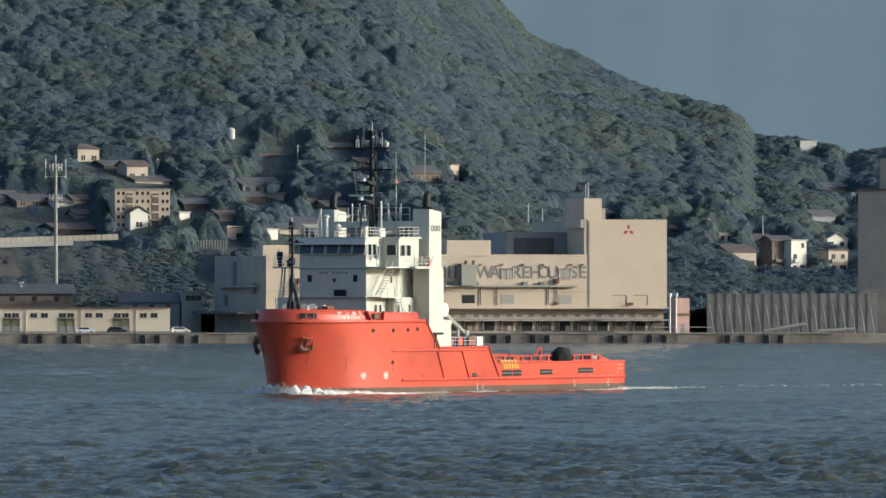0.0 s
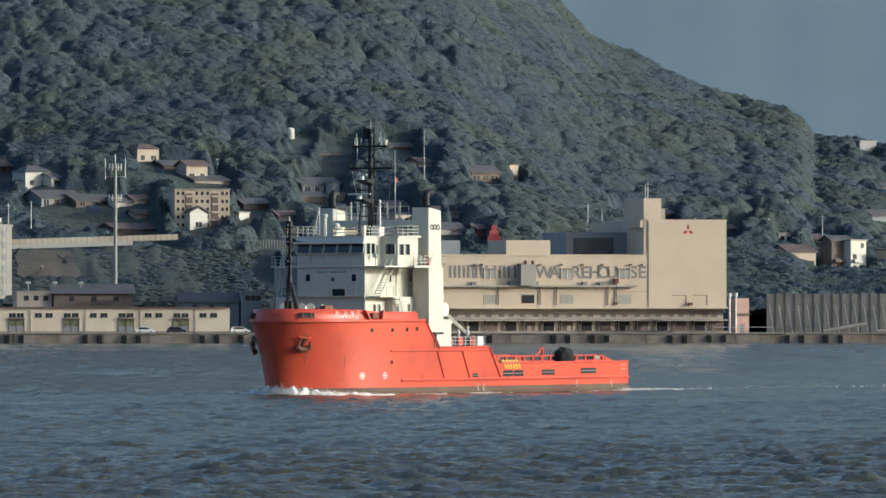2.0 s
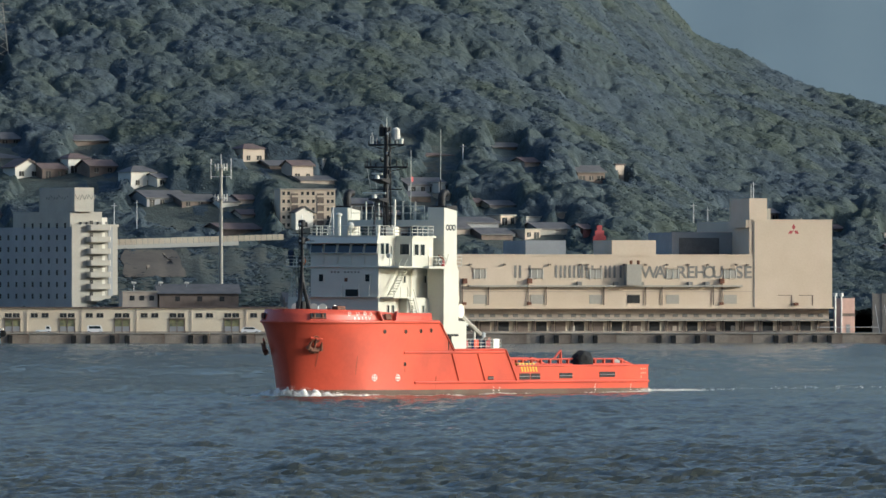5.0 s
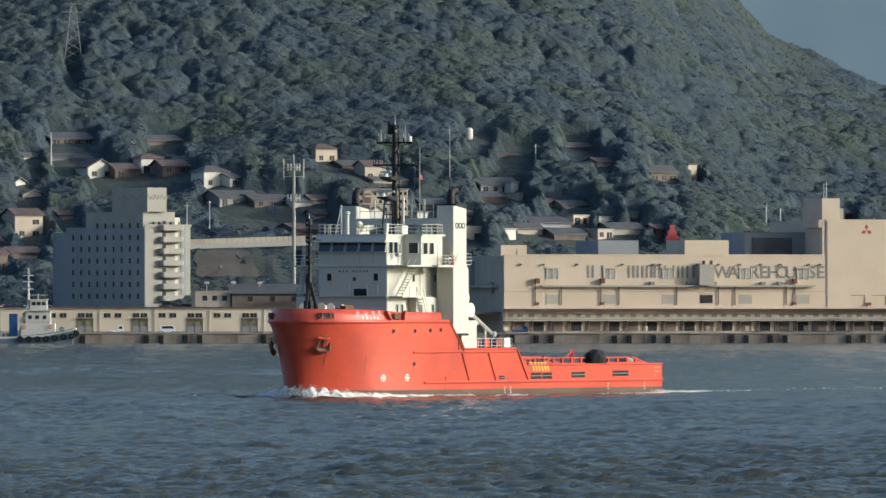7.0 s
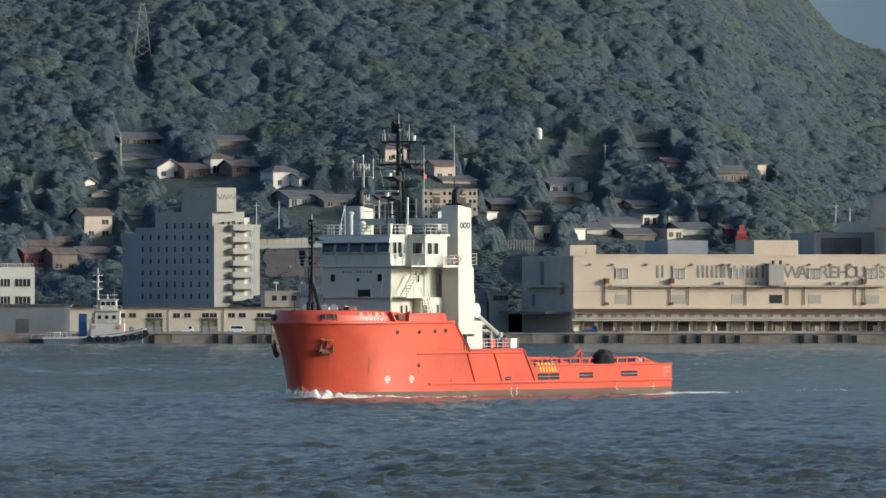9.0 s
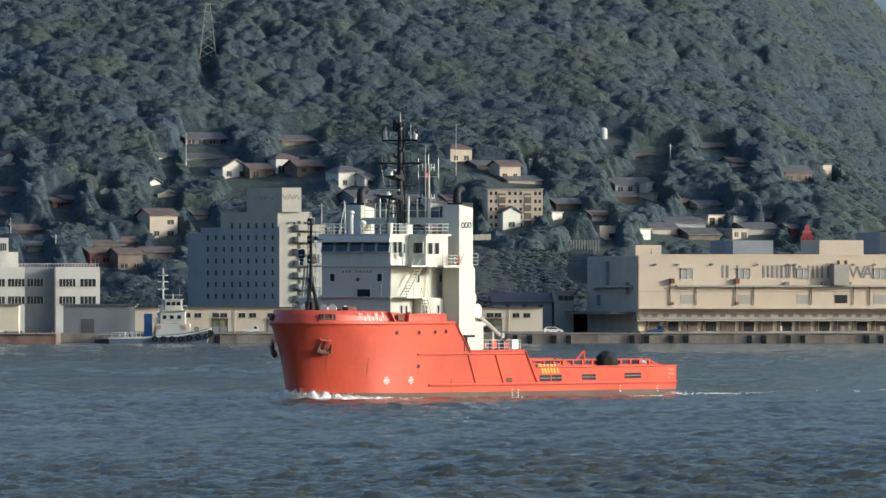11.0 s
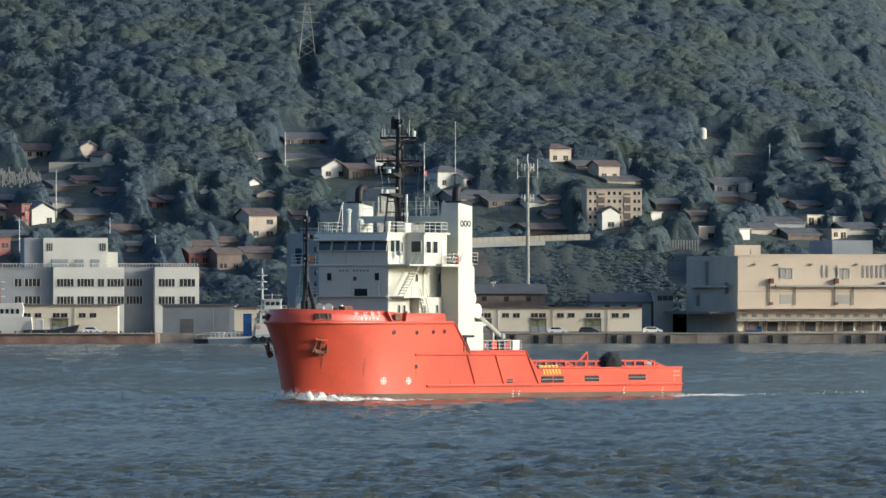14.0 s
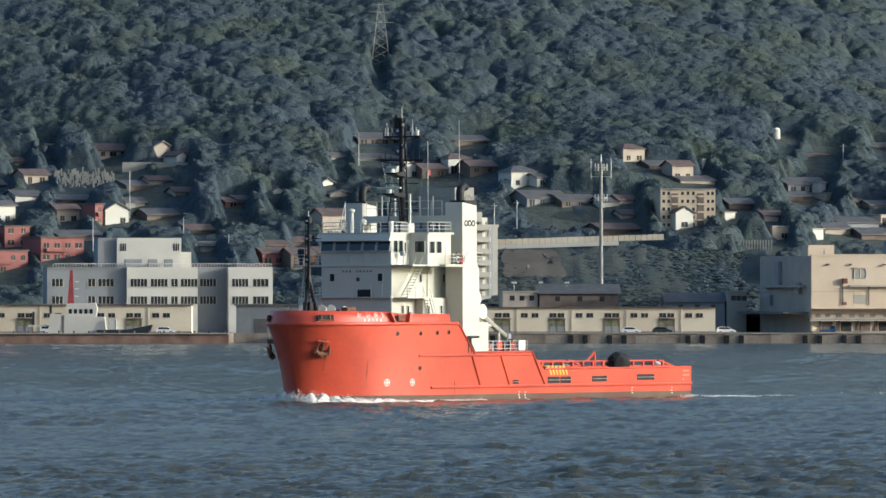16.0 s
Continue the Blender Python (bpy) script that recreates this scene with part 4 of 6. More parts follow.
def shore_things():
    # retaining wall and cut bank behind the shed
    d = 2530.0
    w = thing("retaining_wall", pose(0, 0, 0), "cream panelled fence on a whitewashed retaining wall", "wall", kind="structure")
    u = -90
    while u < 205:
        v = 424 - 0.032 * (u + 90)
        a, b = place(u, v, d), place(u + 10, v, d)
        part("panel", slab(a.x, b.x - 0.08, d, d + 0.3, a.z - 1.35, a.z, 0.03), SHED_WALL, w)
        if u < 130:
            part("footing", slab(a.x, b.x, d - 0.4, d + 0.2, a.z - 2.3, a.z - 1.36), OFFWHITE, w)
        u += 10
    bm = bmesh.new()
    us, ks = np.linspace(-110, 330, 50), np.linspace(0, 1, 14)
    grid = []
    for k in ks:
        row = []
        for u in us:
            dd = 2470 + (d - 2470) * k
            v = 540 + (440 - 540) * k ** 0.8
            p = place(u, v + 5 * value(u, k * 60, 25, 9), dd)
            if u > 210:
                p.z -= (u - 210) * 0.03 * k
            row.append(bm.verts.new(p))
        grid.append(row)
    for a, b in zip(grid, grid[1:]):
        for i in range(len(a) - 1):
            bm.faces.new((a[i], a[i + 1], b[i + 1], b[i]))
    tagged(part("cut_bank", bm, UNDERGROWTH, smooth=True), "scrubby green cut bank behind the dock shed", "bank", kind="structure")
    bm = bmesh.new()
    grid = []
    for k in np.linspace(0.42, 0.98, 10):
        row = []
        for j in range(18):
            u = -72 + (108 - 40 * (k - 0.42)) * j / 17 + 14 * value(j * 30, k * 300, 60, 4)
            p = place(u, 540 - 100 * k ** 0.8 + 2 * value(u, k * 60, 25, 9), 2470 + (2530 - 2470) * k - 0.9)
            row.append(bm.verts.new(p))
        grid.append(row)
    for a, b in zip(grid, grid[1:]):
        for i in range(len(a) - 1):
            bm.faces.new((a[i], a[i + 1], b[i + 1], b[i]))
    tagged(part("bare_slope", bm, SOIL, smooth=True), "bare brown slip on the cut bank", "bank", kind="structure")
    # scrub on the bank
    rng = np.random.RandomState(31)
    kit = crown_kit(rng)
    parts = []
    for _ in range(1300):
        u, k = rng.uniform(-110, 330), rng.uniform(0, 1)
        if -75 < u < 40 + 60 * (1 - k) and 0.45 < k < 0.97 and rng.random_sample() < 0.96:
            continue
        p = place(u, 540 - 100 * k ** 0.8, 2470 + 60 * k)
        s = rng.uniform(1.0, 2.6)
        parts.append(kit[rng.randint(5)] * s * np.array([1.5, 1.0, 0.85]) + np.array([p.x, p.y - 0.5, p.z - 1.0 * s]))
    co = np.concatenate(parts).reshape(-1, 3)
    me = bpy.data.meshes.new("scrub")
    grid_mesh(me, co, np.arange(len(co)).reshape(-1, 3))
    me.materials.append(HAZE_LEAF)
    tagged(new("scrub", me), "green scrub on the cut bank", "shrubs", kind="stuff")
    # antenna pole
    p = place(99, 515, 2462)
    a = thing("antenna_pole", pose(p.x, p.y, p.z - 6), "tall pale grey telecom antenna pole", "antenna")
    h = (515 - 290) / SIGHT * 2462 + 6
    part("pole", rod((0, 0, 0), (0, 0, h), 0.52, 0.34, 14), PALE, a)
    part("tip", rod((0, 0, h), (0, 0, h + 2.2), 0.09, n=5), GALV, a)
    for z in (h - 1.0, h - 8.0):
        part("platform", ring(1.3, 1.0, 0.2, 14), GALV, a).matrix_basis = pose(0, 0, z)
        for k in range(6):
            an = 1.05 * k
            part("panel_antenna", slab(1.35 * math.cos(an) - 0.14, 1.35 * math.cos(an) + 0.14, 1.35 * math.sin(an) - 0.1, 1.35 * math.sin(an) + 0.1, z - 0.6, z + 1.0, 0.03), OFFWHITE, a)
    for sx in (-2.3, 2.3):
        part("whip", rod((sx, 0, h - 3.5), (sx, 0, h + 1.2), 0.07, n=5), GALV, a)
        part("arm", rod((0, 0, h - 3.0), (sx, 0, h - 3.0), 0.06, n=5), GALV, a)
    # lattice pylon on the hill
    d = spot_on_slope(-291, 118)
    p = place(-291, 118, d)
    CLEAR.append((-305, -275, d - 30, d + 10))
    t = thing("pylon", pose(p.x, p.y, p.z - 2), "grey lattice power pylon on the wooded hill", "pylon")
    H = 128 / SIGHT * d
    bm = bmesh.new()
    for sx, sy in ((1, 1), (1, -1), (-1, -1), (-1, 1)):
        rod((2.6 * sx, 2.6 * sy, 0), (0.5 * sx, 0.5 * sy, H), 0.09, 0.06, 4, bm)
    part("leg_frame", bm, PALE, t)
    bm = bmesh.new()
    for k in range(9):
        z0, z1 = H * k / 9, H * (k + 1) / 9
        r0, r1 = 2.6 - 2.1 * k / 9, 2.6 - 2.1 * (k + 1) / 9
        rod((-r0, -r0, z0), (r1, -r1, z1), 0.045, n=4, bm=bm)
        rod((r0, -r0, z0), (-r1, -r1, z1), 0.045, n=4, bm=bm)
    part("lattice", bm, PALE, t)
    for z, r in ((H * 0.72, 3.4), (H * 0.86, 2.8), (H * 0.97, 2.2)):
        part("cross_arm", rod((-r, 0, z), (r, 0, z), 0.08, n=4), PALE, t)
    # white shrine-like marker on the hillside
    d = spot_on_slope(409, 246)
    p = place(409, 246, d)
    CLEAR.append((395, 445, d - 25, d + 6))
    m = thing("water_tank", pose(p.x, p.y, p.z), "small white domed tank on the hillside", "tank")
    part("body", rod((0, 0, -1), (0, 0, 2.2), 1.0, n=14), OFFWHITE, m)
    part("dome", ball((0, 0, 2.2), 1.0, sz=0.7), OFFWHITE, m)
    # utility poles
    pole = None
    for u, vb, vt in ((527, 300, 255), (1041, 430, 322), (-330, 300, 235), (-90, 420, 360), (-50, 420, 355), (1255, 425, 385), (935, 420, 360), (960, 420, 368), (1350, 440, 380),
                      (-800, 460, 385), (-560, 460, 415), (-640, 440, 385), (-735, 390, 300), (15, 540, 500), (150, 543, 500), (-195, 543, 510)):
        d = spot_on_slope(u, vb)
        p = place(u, vb, d)
        hh = (vb - vt) / SIGHT * d
        q = thing("utility_pole", pose(p.x, p.y, p.z - 1), "thin grey concrete utility pole with a crossarm", "utility pole", "utility poles")
        part("shaft", rod((0, 0, 0), (0, 0, hh + 1), 0.17, 0.11, 7), GALV, q)
        part("crossarm", rod((-0.8, 0, hh + 0.4), (0.8, 0, hh + 0.4), 0.06, n=4), GALV, q)
    # flood lamps behind the shed
    for u in (-55, -8, 38):
        p = place(u, 502, 2440)
        q = thing("yard_lamp", pose(p.x, p.y, 2.1), "yard lamp post with a white head", "street lamp", "yard lamps")
        part("post", rod((0, 0, 0), (0, 0, p.z - 2.1), 0.09, n=6), GALV, q)
        part("head", slab(-0.55, 0.55, -0.3, 0.3, p.z - 2.2, p.z - 1.7, 0.1), OFFWHITE, q)
    # low houses between shed and bank
    for code, u0, u1, vb, vt, nm in (("tGf", -75, -13, 548, 515, "tan"), ("bGh", -10, 130, 548, 503, "dark"), ("gGe", 215, 318, 560, 518, "grey"), ("pGf", 322, 356, 562, 515, "pale")):
        f = Front(u0, 2436, 6)
        w = thing("store", f.spot(), {"tan": "tan flat-roofed store", "dark": "low dark timber store with a hipped roof", "grey": "grey pitched-roof store", "pale": "pale concrete flat store"}[nm] + " behind the dock shed", "store")
        x1, top = f.x(u1), f.z(vt)
        ev = top - (0.3 if code[2] == "f" else 2.0)
        part("wall", slab(0, x1, 0, 10, 0, ev), WALLS[code[0]], w)
        if code[2] == "f":
            part("roof", slab(-0.2, x1 + 0.2, -0.2, 10.2, ev, top), PALE, w)
        else:
            bm = prism([(-0.6, ev - 0.2), (5, top), (10.6, ev - 0.2)], -0.6, x1 + 0.6, "x")
            part("roof", bm, ROOF_GREY, w)
        for k in range(3):
            part("window", slab(x1 * (0.2 + 0.28 * k), x1 * (0.2 + 0.28 * k) + 1.1, -0.06, 0, ev - 1.9, ev - 0.8), DARKWIN, w)
    # slatted screen by the warehouse flank
    d = spot_on_slope(372, 446)
    f = Front(345, d, 0, place(0, 446, d).z)
    CLEAR.append((335, 415, d - 60, d + 8))
    s = thing("slatted_screen", f.spot(), "grey slatted screen along the bank", "fence")
    for k in range(12):
        part("slat", slab(0.68 * k, 0.68 * k + 0.3, 0, 0.25, -1, f.z(425)), PALE, s)
    part("rail", slab(-0.1, 8.0, 0.25, 0.4, f.z(436), f.z(434)), BROWN, s)
    # steel sheet wall with props to the east
    f = Front(1252, 2402, 0)
    s = thing("sheet_wall", f.spot(), "grey steel sheet wall with raking props", "fence")
    n = 18
    L = f.x(1552)
    for k in range(n):
        x = L * k / n
        part("sheet", slab(x + 0.04, x + L / n - 0.04, 0, 0.12, 0, f.z(520), 0.02), SHEET, s)
        part("post", slab(x - 0.09, x + 0.09, -0.16, 0.0, 0, f.z(518)), SHEET, s)
        part("prop", rod((x + 0.5, -0.1, f.z(540)), (x + 1.4, -2.2, 0), 0.07, n=5), GALV, s)
    for a, b in ((1350, 1425), (1445, 1510)):
        part("stacked_girder", rod((f.x(a), -4, 0.5), (f.x(b), -4, 2.2 if a < 1400 else 1.0), 0.35, n=6), PALE, s)
    # large grey block at the east end
    f = Front(1518, 2440, -20)
    w = thing("silo_block", f.spot(), "tall plain grey industrial block", "building")
    part("wall", slab(0, f.x(1640), 0, 30, 0, f.z(338)), PALE, w)
    part("roof_edge", slab(-0.3, f.x(1640), -0.3, 30, f.z(338), f.z(334)), ROOF_BROWN, w)
    part("upper_block", slab(f.x(1550), f.x(1640), 3, 30, f.z(334), f.z(280)), PALE, w)
    part("annex", slab(f.x(1552), f.x(1640), -12, 0, 0, f.z(512)), TAN, w)
    # grey shed between pier and basin
    f = Front(-547, 2424, 0)
    w = thing("grey_shed", f.spot(), "grey corrugated dock shed in shade", "shed")
    part("wall", slab(0, f.x(-420), 0, 14, 0, f.z(541)), GREYWALL, w)
    part("roof", slab(-0.4, f.x(-420) + 0.4, -0.5, 14.4, f.z(541), f.z(538.5)), ROOF_GREY, w)
    for k in range(26):
        part("rib", slab(0.6 * k, 0.6 * k + 0.12, -0.06, 0, 0, f.z(541)), GREYWALL, w)
    part("door_leaf", slab(4, 7, -0.1, 0, 0, 3.2), ROOF_GREY, w)
    # gravestones on the terrace
    bm = bmesh.new()
    rng = np.random.RandomState(8)
    for _ in range(260):
        u, v = rng.uniform(-868, -760), rng.uniform(308, 336)
        d = spot_on_slope(u, v)
        p = place(u, v, d)
        a = rng.uniform(0.08, 0.17)
        slab(p.x - a, p.x + a, p.y - a, p.y + a, p.z - 1, p.z + rng.uniform(0.7, 1.9), bm=bm)
    tagged(part("gravestones", bm, PALE), "crowded grey gravestones on a terrace", "gravestones", kind="stuff")
    CLEAR.append((-872, -700, spot_on_slope(-800, 345) - 10, spot_on_slope(-800, 300)))
    f = Front(-748, spot_on_slope(-690, 300), 4, place(0, 306, spot_on_slope(-690, 300)).z)
    part("terrace_wall", slab(0, f.x(-632), 0, 0.6, -2, f.z(287)), PALE, thing("terrace", f.spot(), "pale stone terrace wall below the houses", "wall", kind="structure"))


def car(u, dist, paint, shape, word):
    p = place(u, LEVEL, dist)
    c = thing("car", pose(p.x, dist, 2.1), word, "car", "parked vehicles")
    if shape == "van":
        out = [(-1.7, 0.35), (1.7, 0.35), (1.7, 0.9), (1.35, 1.85), (-1.65, 1.85), (-1.7, 1.7)]
        glass = [(-1.3, 1.15), (1.35, 1.15), (1.15, 1.7), (-1.3, 1.7)]
    elif shape == "truck":
        out = [(-1.7, 0.45), (1.7, 0.45), (1.7, 1.0), (1.45, 1.8), (0.5, 1.8), (0.5, 0.85), (-1.7, 0.85)]
        glass = [(0.65, 1.1), (1.45, 1.1), (1.3, 1.65), (0.65, 1.65)]
    else:
        out = [(-2.2, 0.35), (2.2, 0.35), (2.25, 0.75), (1.3, 0.98), (0.6, 1.5), (-1.5, 1.52), (-2.1, 1.05)]
        glass = [(-1.6, 1.02), (1.05, 1.0), (0.5, 1.4), (-1.35, 1.42)]
    bm = prism(out, -0.8, 0.8, "y")
    bmesh.ops.bevel(bm, geom=list(bm.edges), offset=0.07, segments=2, affect="EDGES")
    part("body", bm, paint, c)
    part("side_glass", prism(glass, -0.83, 0.83, "y"), GLASS, c)
    for x in (-1.25, 1.25):
        for y in (-0.72, 0.72):
            wh = part("wheel", rod((x, y - 0.1, 0.31), (x, y + 0.1, 0.31), 0.31, n=14), RUBBER, c)
            part("rim", rod((x, y - 0.12, 0.31), (x, y + 0.12, 0.31), 0.18, n=10), GALV, wh)
    for y in (-0.55, 0.55):
        part("headlight", slab(1.62 if shape != "car" else 2.1, 1.74 if shape != "car" else 2.24, y - 0.15, y + 0.15, 0.62, 0.78), OFFWHITE, c)
    part("bumper", slab(-1.78 if shape != "car" else -2.3, -1.66 if shape != "car" else -2.15, -0.75, 0.75, 0.35, 0.6), CARDARK, c)


def moored_tug():
    p = place(-372, LEVEL, 2368)
    t = thing("harbour_tug", pose(p.x, p.y, 0, 0, 0, 0), "small white and dark harbour tug moored at the quay", "tugboat")
    out = [(-11.5, 0.0), (-11.8, 1.3), (-4, 1.5), (4, 2.2), (8, 2.8), (10.2, 3.4), (10.0, 0.0)]
    part("hull", prism([(x, z - 0.6 if z == 0 else z) for x, z in out], -3, 3, "y"), mat("tug_hull", (0.13, 0.16, 0.20), rough=0.5), t)
    part("sheer_band", prism([(-11.8, 1.0), (-4, 1.1), (4, 1.55), (10.8, 3.0), (10.8, 3.4), (8, 2.6), (4, 2.0), (-4, 1.5), (-11.8, 1.4)], -3.05, 3.05, "y"), OFFWHITE, t)
    part("lower_house", slab(-1.4, 6.2, -1.9, 1.9, 1.5, 4.4, 0.1), OFFWHITE, t)
    part("upper_house", slab(-0.4, 5.2, -1.6, 1.6, 4.4, 7.2, 0.1), OFFWHITE, t)
    part("bridge_wing", slab(-0.8, 5.6, -2.0, 2.0, 7.2, 7.4), OFFWHITE, t)
    wh = part("wheelhouse", slab(0.6, 4.4, -1.3, 1.3, 7.4, 9.6, 0.1), OFFWHITE, t)
    part("roof", slab(0.3, 4.7, -1.5, 1.5, 9.6, 9.8, 0.04), OFFWHITE, wh)
    part("monkey_rail", rod((0.4, -1.4, 10.7), (4.6, -1.4, 10.7), 0.06, n=4), OFFWHITE, wh)
    for k in range(3):
        part("pane", slab(1.0 + 1.1 * k, 1.85 + 1.1 * k, -1.34, -1.3, 8.3, 9.2), GLASS, wh)
        part("pane", slab(0.2 + 1.6 * k, 1.0 + 1.6 * k, -1.64, -1.6, 5.4, 6.2), GLASS, wh)
    part("mast", rod((0.2, 0, 7.0), (0.2, 0, 16.6), 0.3, 0.16, 8), OFFWHITE, t)
    for z in (12.0, 13.6, 15.0):
        part("crosstree", rod((-0.9, -0.4, z), (1.3, 0.4, z), 0.09, n=5), OFFWHITE, t)
        part("mast_light", ball((0.4, -0.4, z + 0.3), 0.28, sub=1), STEEL, t)
    part("antenna", rod((3.8, 0, 9.6), (3.8, 0, 12.6), 0.08, n=5), CARDARK, t)
    part("funnel", slab(-4.0, -2.2, -1.3, 1.3, 1.4, 6.6, 0.1), BLUE, t, "blue funnel casing")
    part("brace", rod((-2.0, -1.2, 1.6), (0.0, -0.6, 8.4), 0.2, n=6), OFFWHITE, t)
    for k in range(7):
        x = -1.5 + 1.9 * k
        ty = part("tyre_fender", ring(0.65, 0.32, 0.4, 14), RUBBER, t)
        ty.matrix_basis = pose(x, -3.05, 1.0 + max(0, 0.22 * (k - 3)), 90, 0, 0)
    rl = bmesh.new()
    for k in range(8):
        rod((-11 + 0.9 * k, -2.8, 1.4), (-11 + 0.9 * k, -2.8, 2.4), 0.05, n=4, bm=rl)
    rod((-11, -2.8, 2.4), (-4.7, -2.8, 2.4), 0.05, n=4, bm=rl)
    part("railing", rl, OFFWHITE, t)
    part("deck_gear", slab(-10, -8, -1.5, 1.5, 1.4, 2.6, 0.1), STEEL, t)
    part("towing_winch", rod((-6.4, -1.0, 2.3), (-6.4, 1.0, 2.3), 0.8, n=14), STEEL, t)
    part("anchor_winch", rod((7.6, -1.0, 3.2), (7.6, 1.0, 3.2), 0.6, n=12), STEEL, t)
    part("fire_monitor", rod((2.4, -0.9, 9.8), (2.4, -0.9, 11.0), 0.14, n=6), OFFWHITE, t)
    for z, x0, x1 in ((4.4, -1.3, 6.1), (7.4, -0.7, 5.5)):
        bm = rod((x0, -1.95, z + 0.95), (x1, -1.95, z + 0.95), 0.05, n=4)
        for k in range(8):
            rod((x0 + (x1 - x0) * k / 7, -1.95, z), (x0 + (x1 - x0) * k / 7, -1.95, z + 0.95), 0.04, n=4, bm=bm)
        part("deck_rail", bm, OFFWHITE, t)
    for k in range(2):
        part("lifebuoy", ring(0.4, 0.13, 0.12, 14), ORANGE, t).matrix_basis = pose(-0.6 + 5.6 * k, -1.95, 3.6, 90, 0, 0)
    part("bow_fender", rod((10.6, -1.5, 2.2), (10.6, 1.5, 2.2), 0.8, n=12), RUBBER, t)
    # barge astern
    p = place(-455, LEVEL, 2369)
    b = thing("work_float", pose(p.x, p.y, 0), "low dark mooring float with white rails", "pontoon")
    part("deck", slab(-4.5, 3.6, -2, 2, -0.5, 1.0, 0.08), CARDARK, b)
    for k in range(5):
        part("rail_post", rod((-4 + 1.7 * k, -1.9, 1.0), (-4 + 1.7 * k, -1.9, 2.0), 0.06, n=5), OFFWHITE, b)
    part("handrail", rod((-4, -1.9, 2.0), (2.8, -1.9, 2.0), 0.06, n=5), OFFWHITE, b)


def patrol_boat():
    """A white vessel lying behind the pier, with a dark launch ahead of it."""
    p = place(-830, LEVEL, 2366)
    t = thing("white_vessel", pose(p.x, p.y, 1.4), "white workboat with a raked red mast behind the pier", "boat")
    part("hull", prism([(-6.4, -2.2), (-5.6, 5.2), (6.4, 4.4), (7.0, -2.2)], -2.2, 2.2, "y"), OFFWHITE, t)
    h = part("wheelhouse", prism([(-2.2, 4.6), (-2.0, 7.4), (4.4, 7.6), (4.8, 6.2), (4.4, 4.4)], -1.8, 1.8, "y"), OFFWHITE, t)
    for k in range(5):
        part("pane", slab(-1.5 + 1.15 * k, -0.8 + 1.15 * k, -1.85, -1.8, 5.2, 6.2), GLASS, h)
    part("mast", prism([(-1.9, 7.2), (-0.4, 7.2), (-0.7, 14.8), (-1.3, 14.8)], -0.35, 0.35, "y"), LOGO_RED, t, "dark red raked mast")
    for z in (9.0, 10.6, 12.2):
        part("mast_light", rod((-0.2, -0.3, z), (0.6, -0.3, z), 0.14, n=6), OFFWHITE, t)
    part("rubbing_band", slab(-2.9, -2.5, -2.28, -2.2, -0.5, 4.8), BROWN, t)
    part("cabin_roof", slab(-10.5, -6.2, -1.8, 1.8, 2.3, 2.7), OFFWHITE, t)
    part("exhaust_stack", rod((-5.6, 0, 4.5), (-5.6, 0, 7.0), 0.3, n=8), CARDARK, t)
    part("exhaust_stack", rod((-9.4, 0, 2.6), (-9.4, 0, 5.6), 0.25, n=8), CARDARK, t)
    q = place(-745, LEVEL, 2364)
    b = thing("launch", pose(q.x, q.y, 1.0), "dark blue open launch behind the pier", "boat")
    part("hull", prism([(-5.5, -1.5), (-6.0, 2.0), (1.0, 2.1), (6.4, 3.2), (4.6, -1.5)], -1.6, 1.6, "y"), CARDARK, b)
    part("console", slab(-3.4, -1.6, -0.8, 0.8, 2.0, 4.4, 0.1), OFFWHITE, b)
    part("frame", rod((-1.2, -0.9, 2.0), (-1.2, -0.9, 4.6), 0.08, n=5), GALV, b)


SEA = sea()
quay()
land()
houses()
shore_things()
woods()
far_mountain()
warehouse()
shed("dock_shed", -420, 301, 543.5, 2386, [-367, -270, -173, -76, 21, 118, 215], "long low cream dock shed with small paired windows")
shed("dock_shed", -1080, -626, 539, 2384, [-1020, -920, -825, -728], "long buff dock shed behind the pier")
hotel()
office()
for u, d, paint, shape, word in ((-124, 2380.5, CARWHITE, "van", "white box van parked on the quay"), (152, 2380.5, CARWHITE, "car", "white estate car parked on the quay"),
                                 (207, 2381.5, CARDARK, "car", "dark saloon parked on the quay"), (-215, 2380.5, CARWHITE, "truck", "small white pickup truck on the quay"),
                                 (500, 2380, BLUE, "truck", "small blue pickup beside the loading bays"), (-672, 2381, CARWHITE, "car", "white car parked on the pier"),
                                 (320, 2392, CARWHITE, "car", "white car parked beside the shed"), (-880, 2381, CARWHITE, "van", "white van parked on the pier")):
    car(u, d, paint, shape, word)
moored_tug()
patrol_boat()


# ---- the ship: X forward, Y to port, Z up from the waterline, nought at the mast ----
def half_breadth(x, z):
    """Half the hull's breadth at x, at height z."""
    k = min(1.0, max(0.0, z / 8.0))
    stem = 19.3 + 2.2 * k ** 1.1
    start = -1.0 + 3.0 * k
    full = 7.25
    if x > start:
        s = min(1.0, (x - start) / (stem - start))
        p = 3.2 - 0.7 * k
        full *= max(0.0, 1 - s ** p) ** (0.76 - 0.28 * k * k)
    if x < -38:
        full *= 1 - 0.02 * ((-38 - x) / 7) ** 2
    if z < 0:
        full *= max(0.2, 1 + z * 0.10)
    return full


def sheer(x):
    """Top of the hull plating along the side."""
    pts_x = [-46, -15.7, -13.2, -2.3, 0.7, 30]
    pts_z = [3.25, 3.25, 5.05, 5.05, 7.9, 8.0]
    if -15.7 < x < -13.2:
        return 3.25 + (x + 15.7) / 2.5 * 1.8
    return float(np.interp(x, pts_x, pts_z))


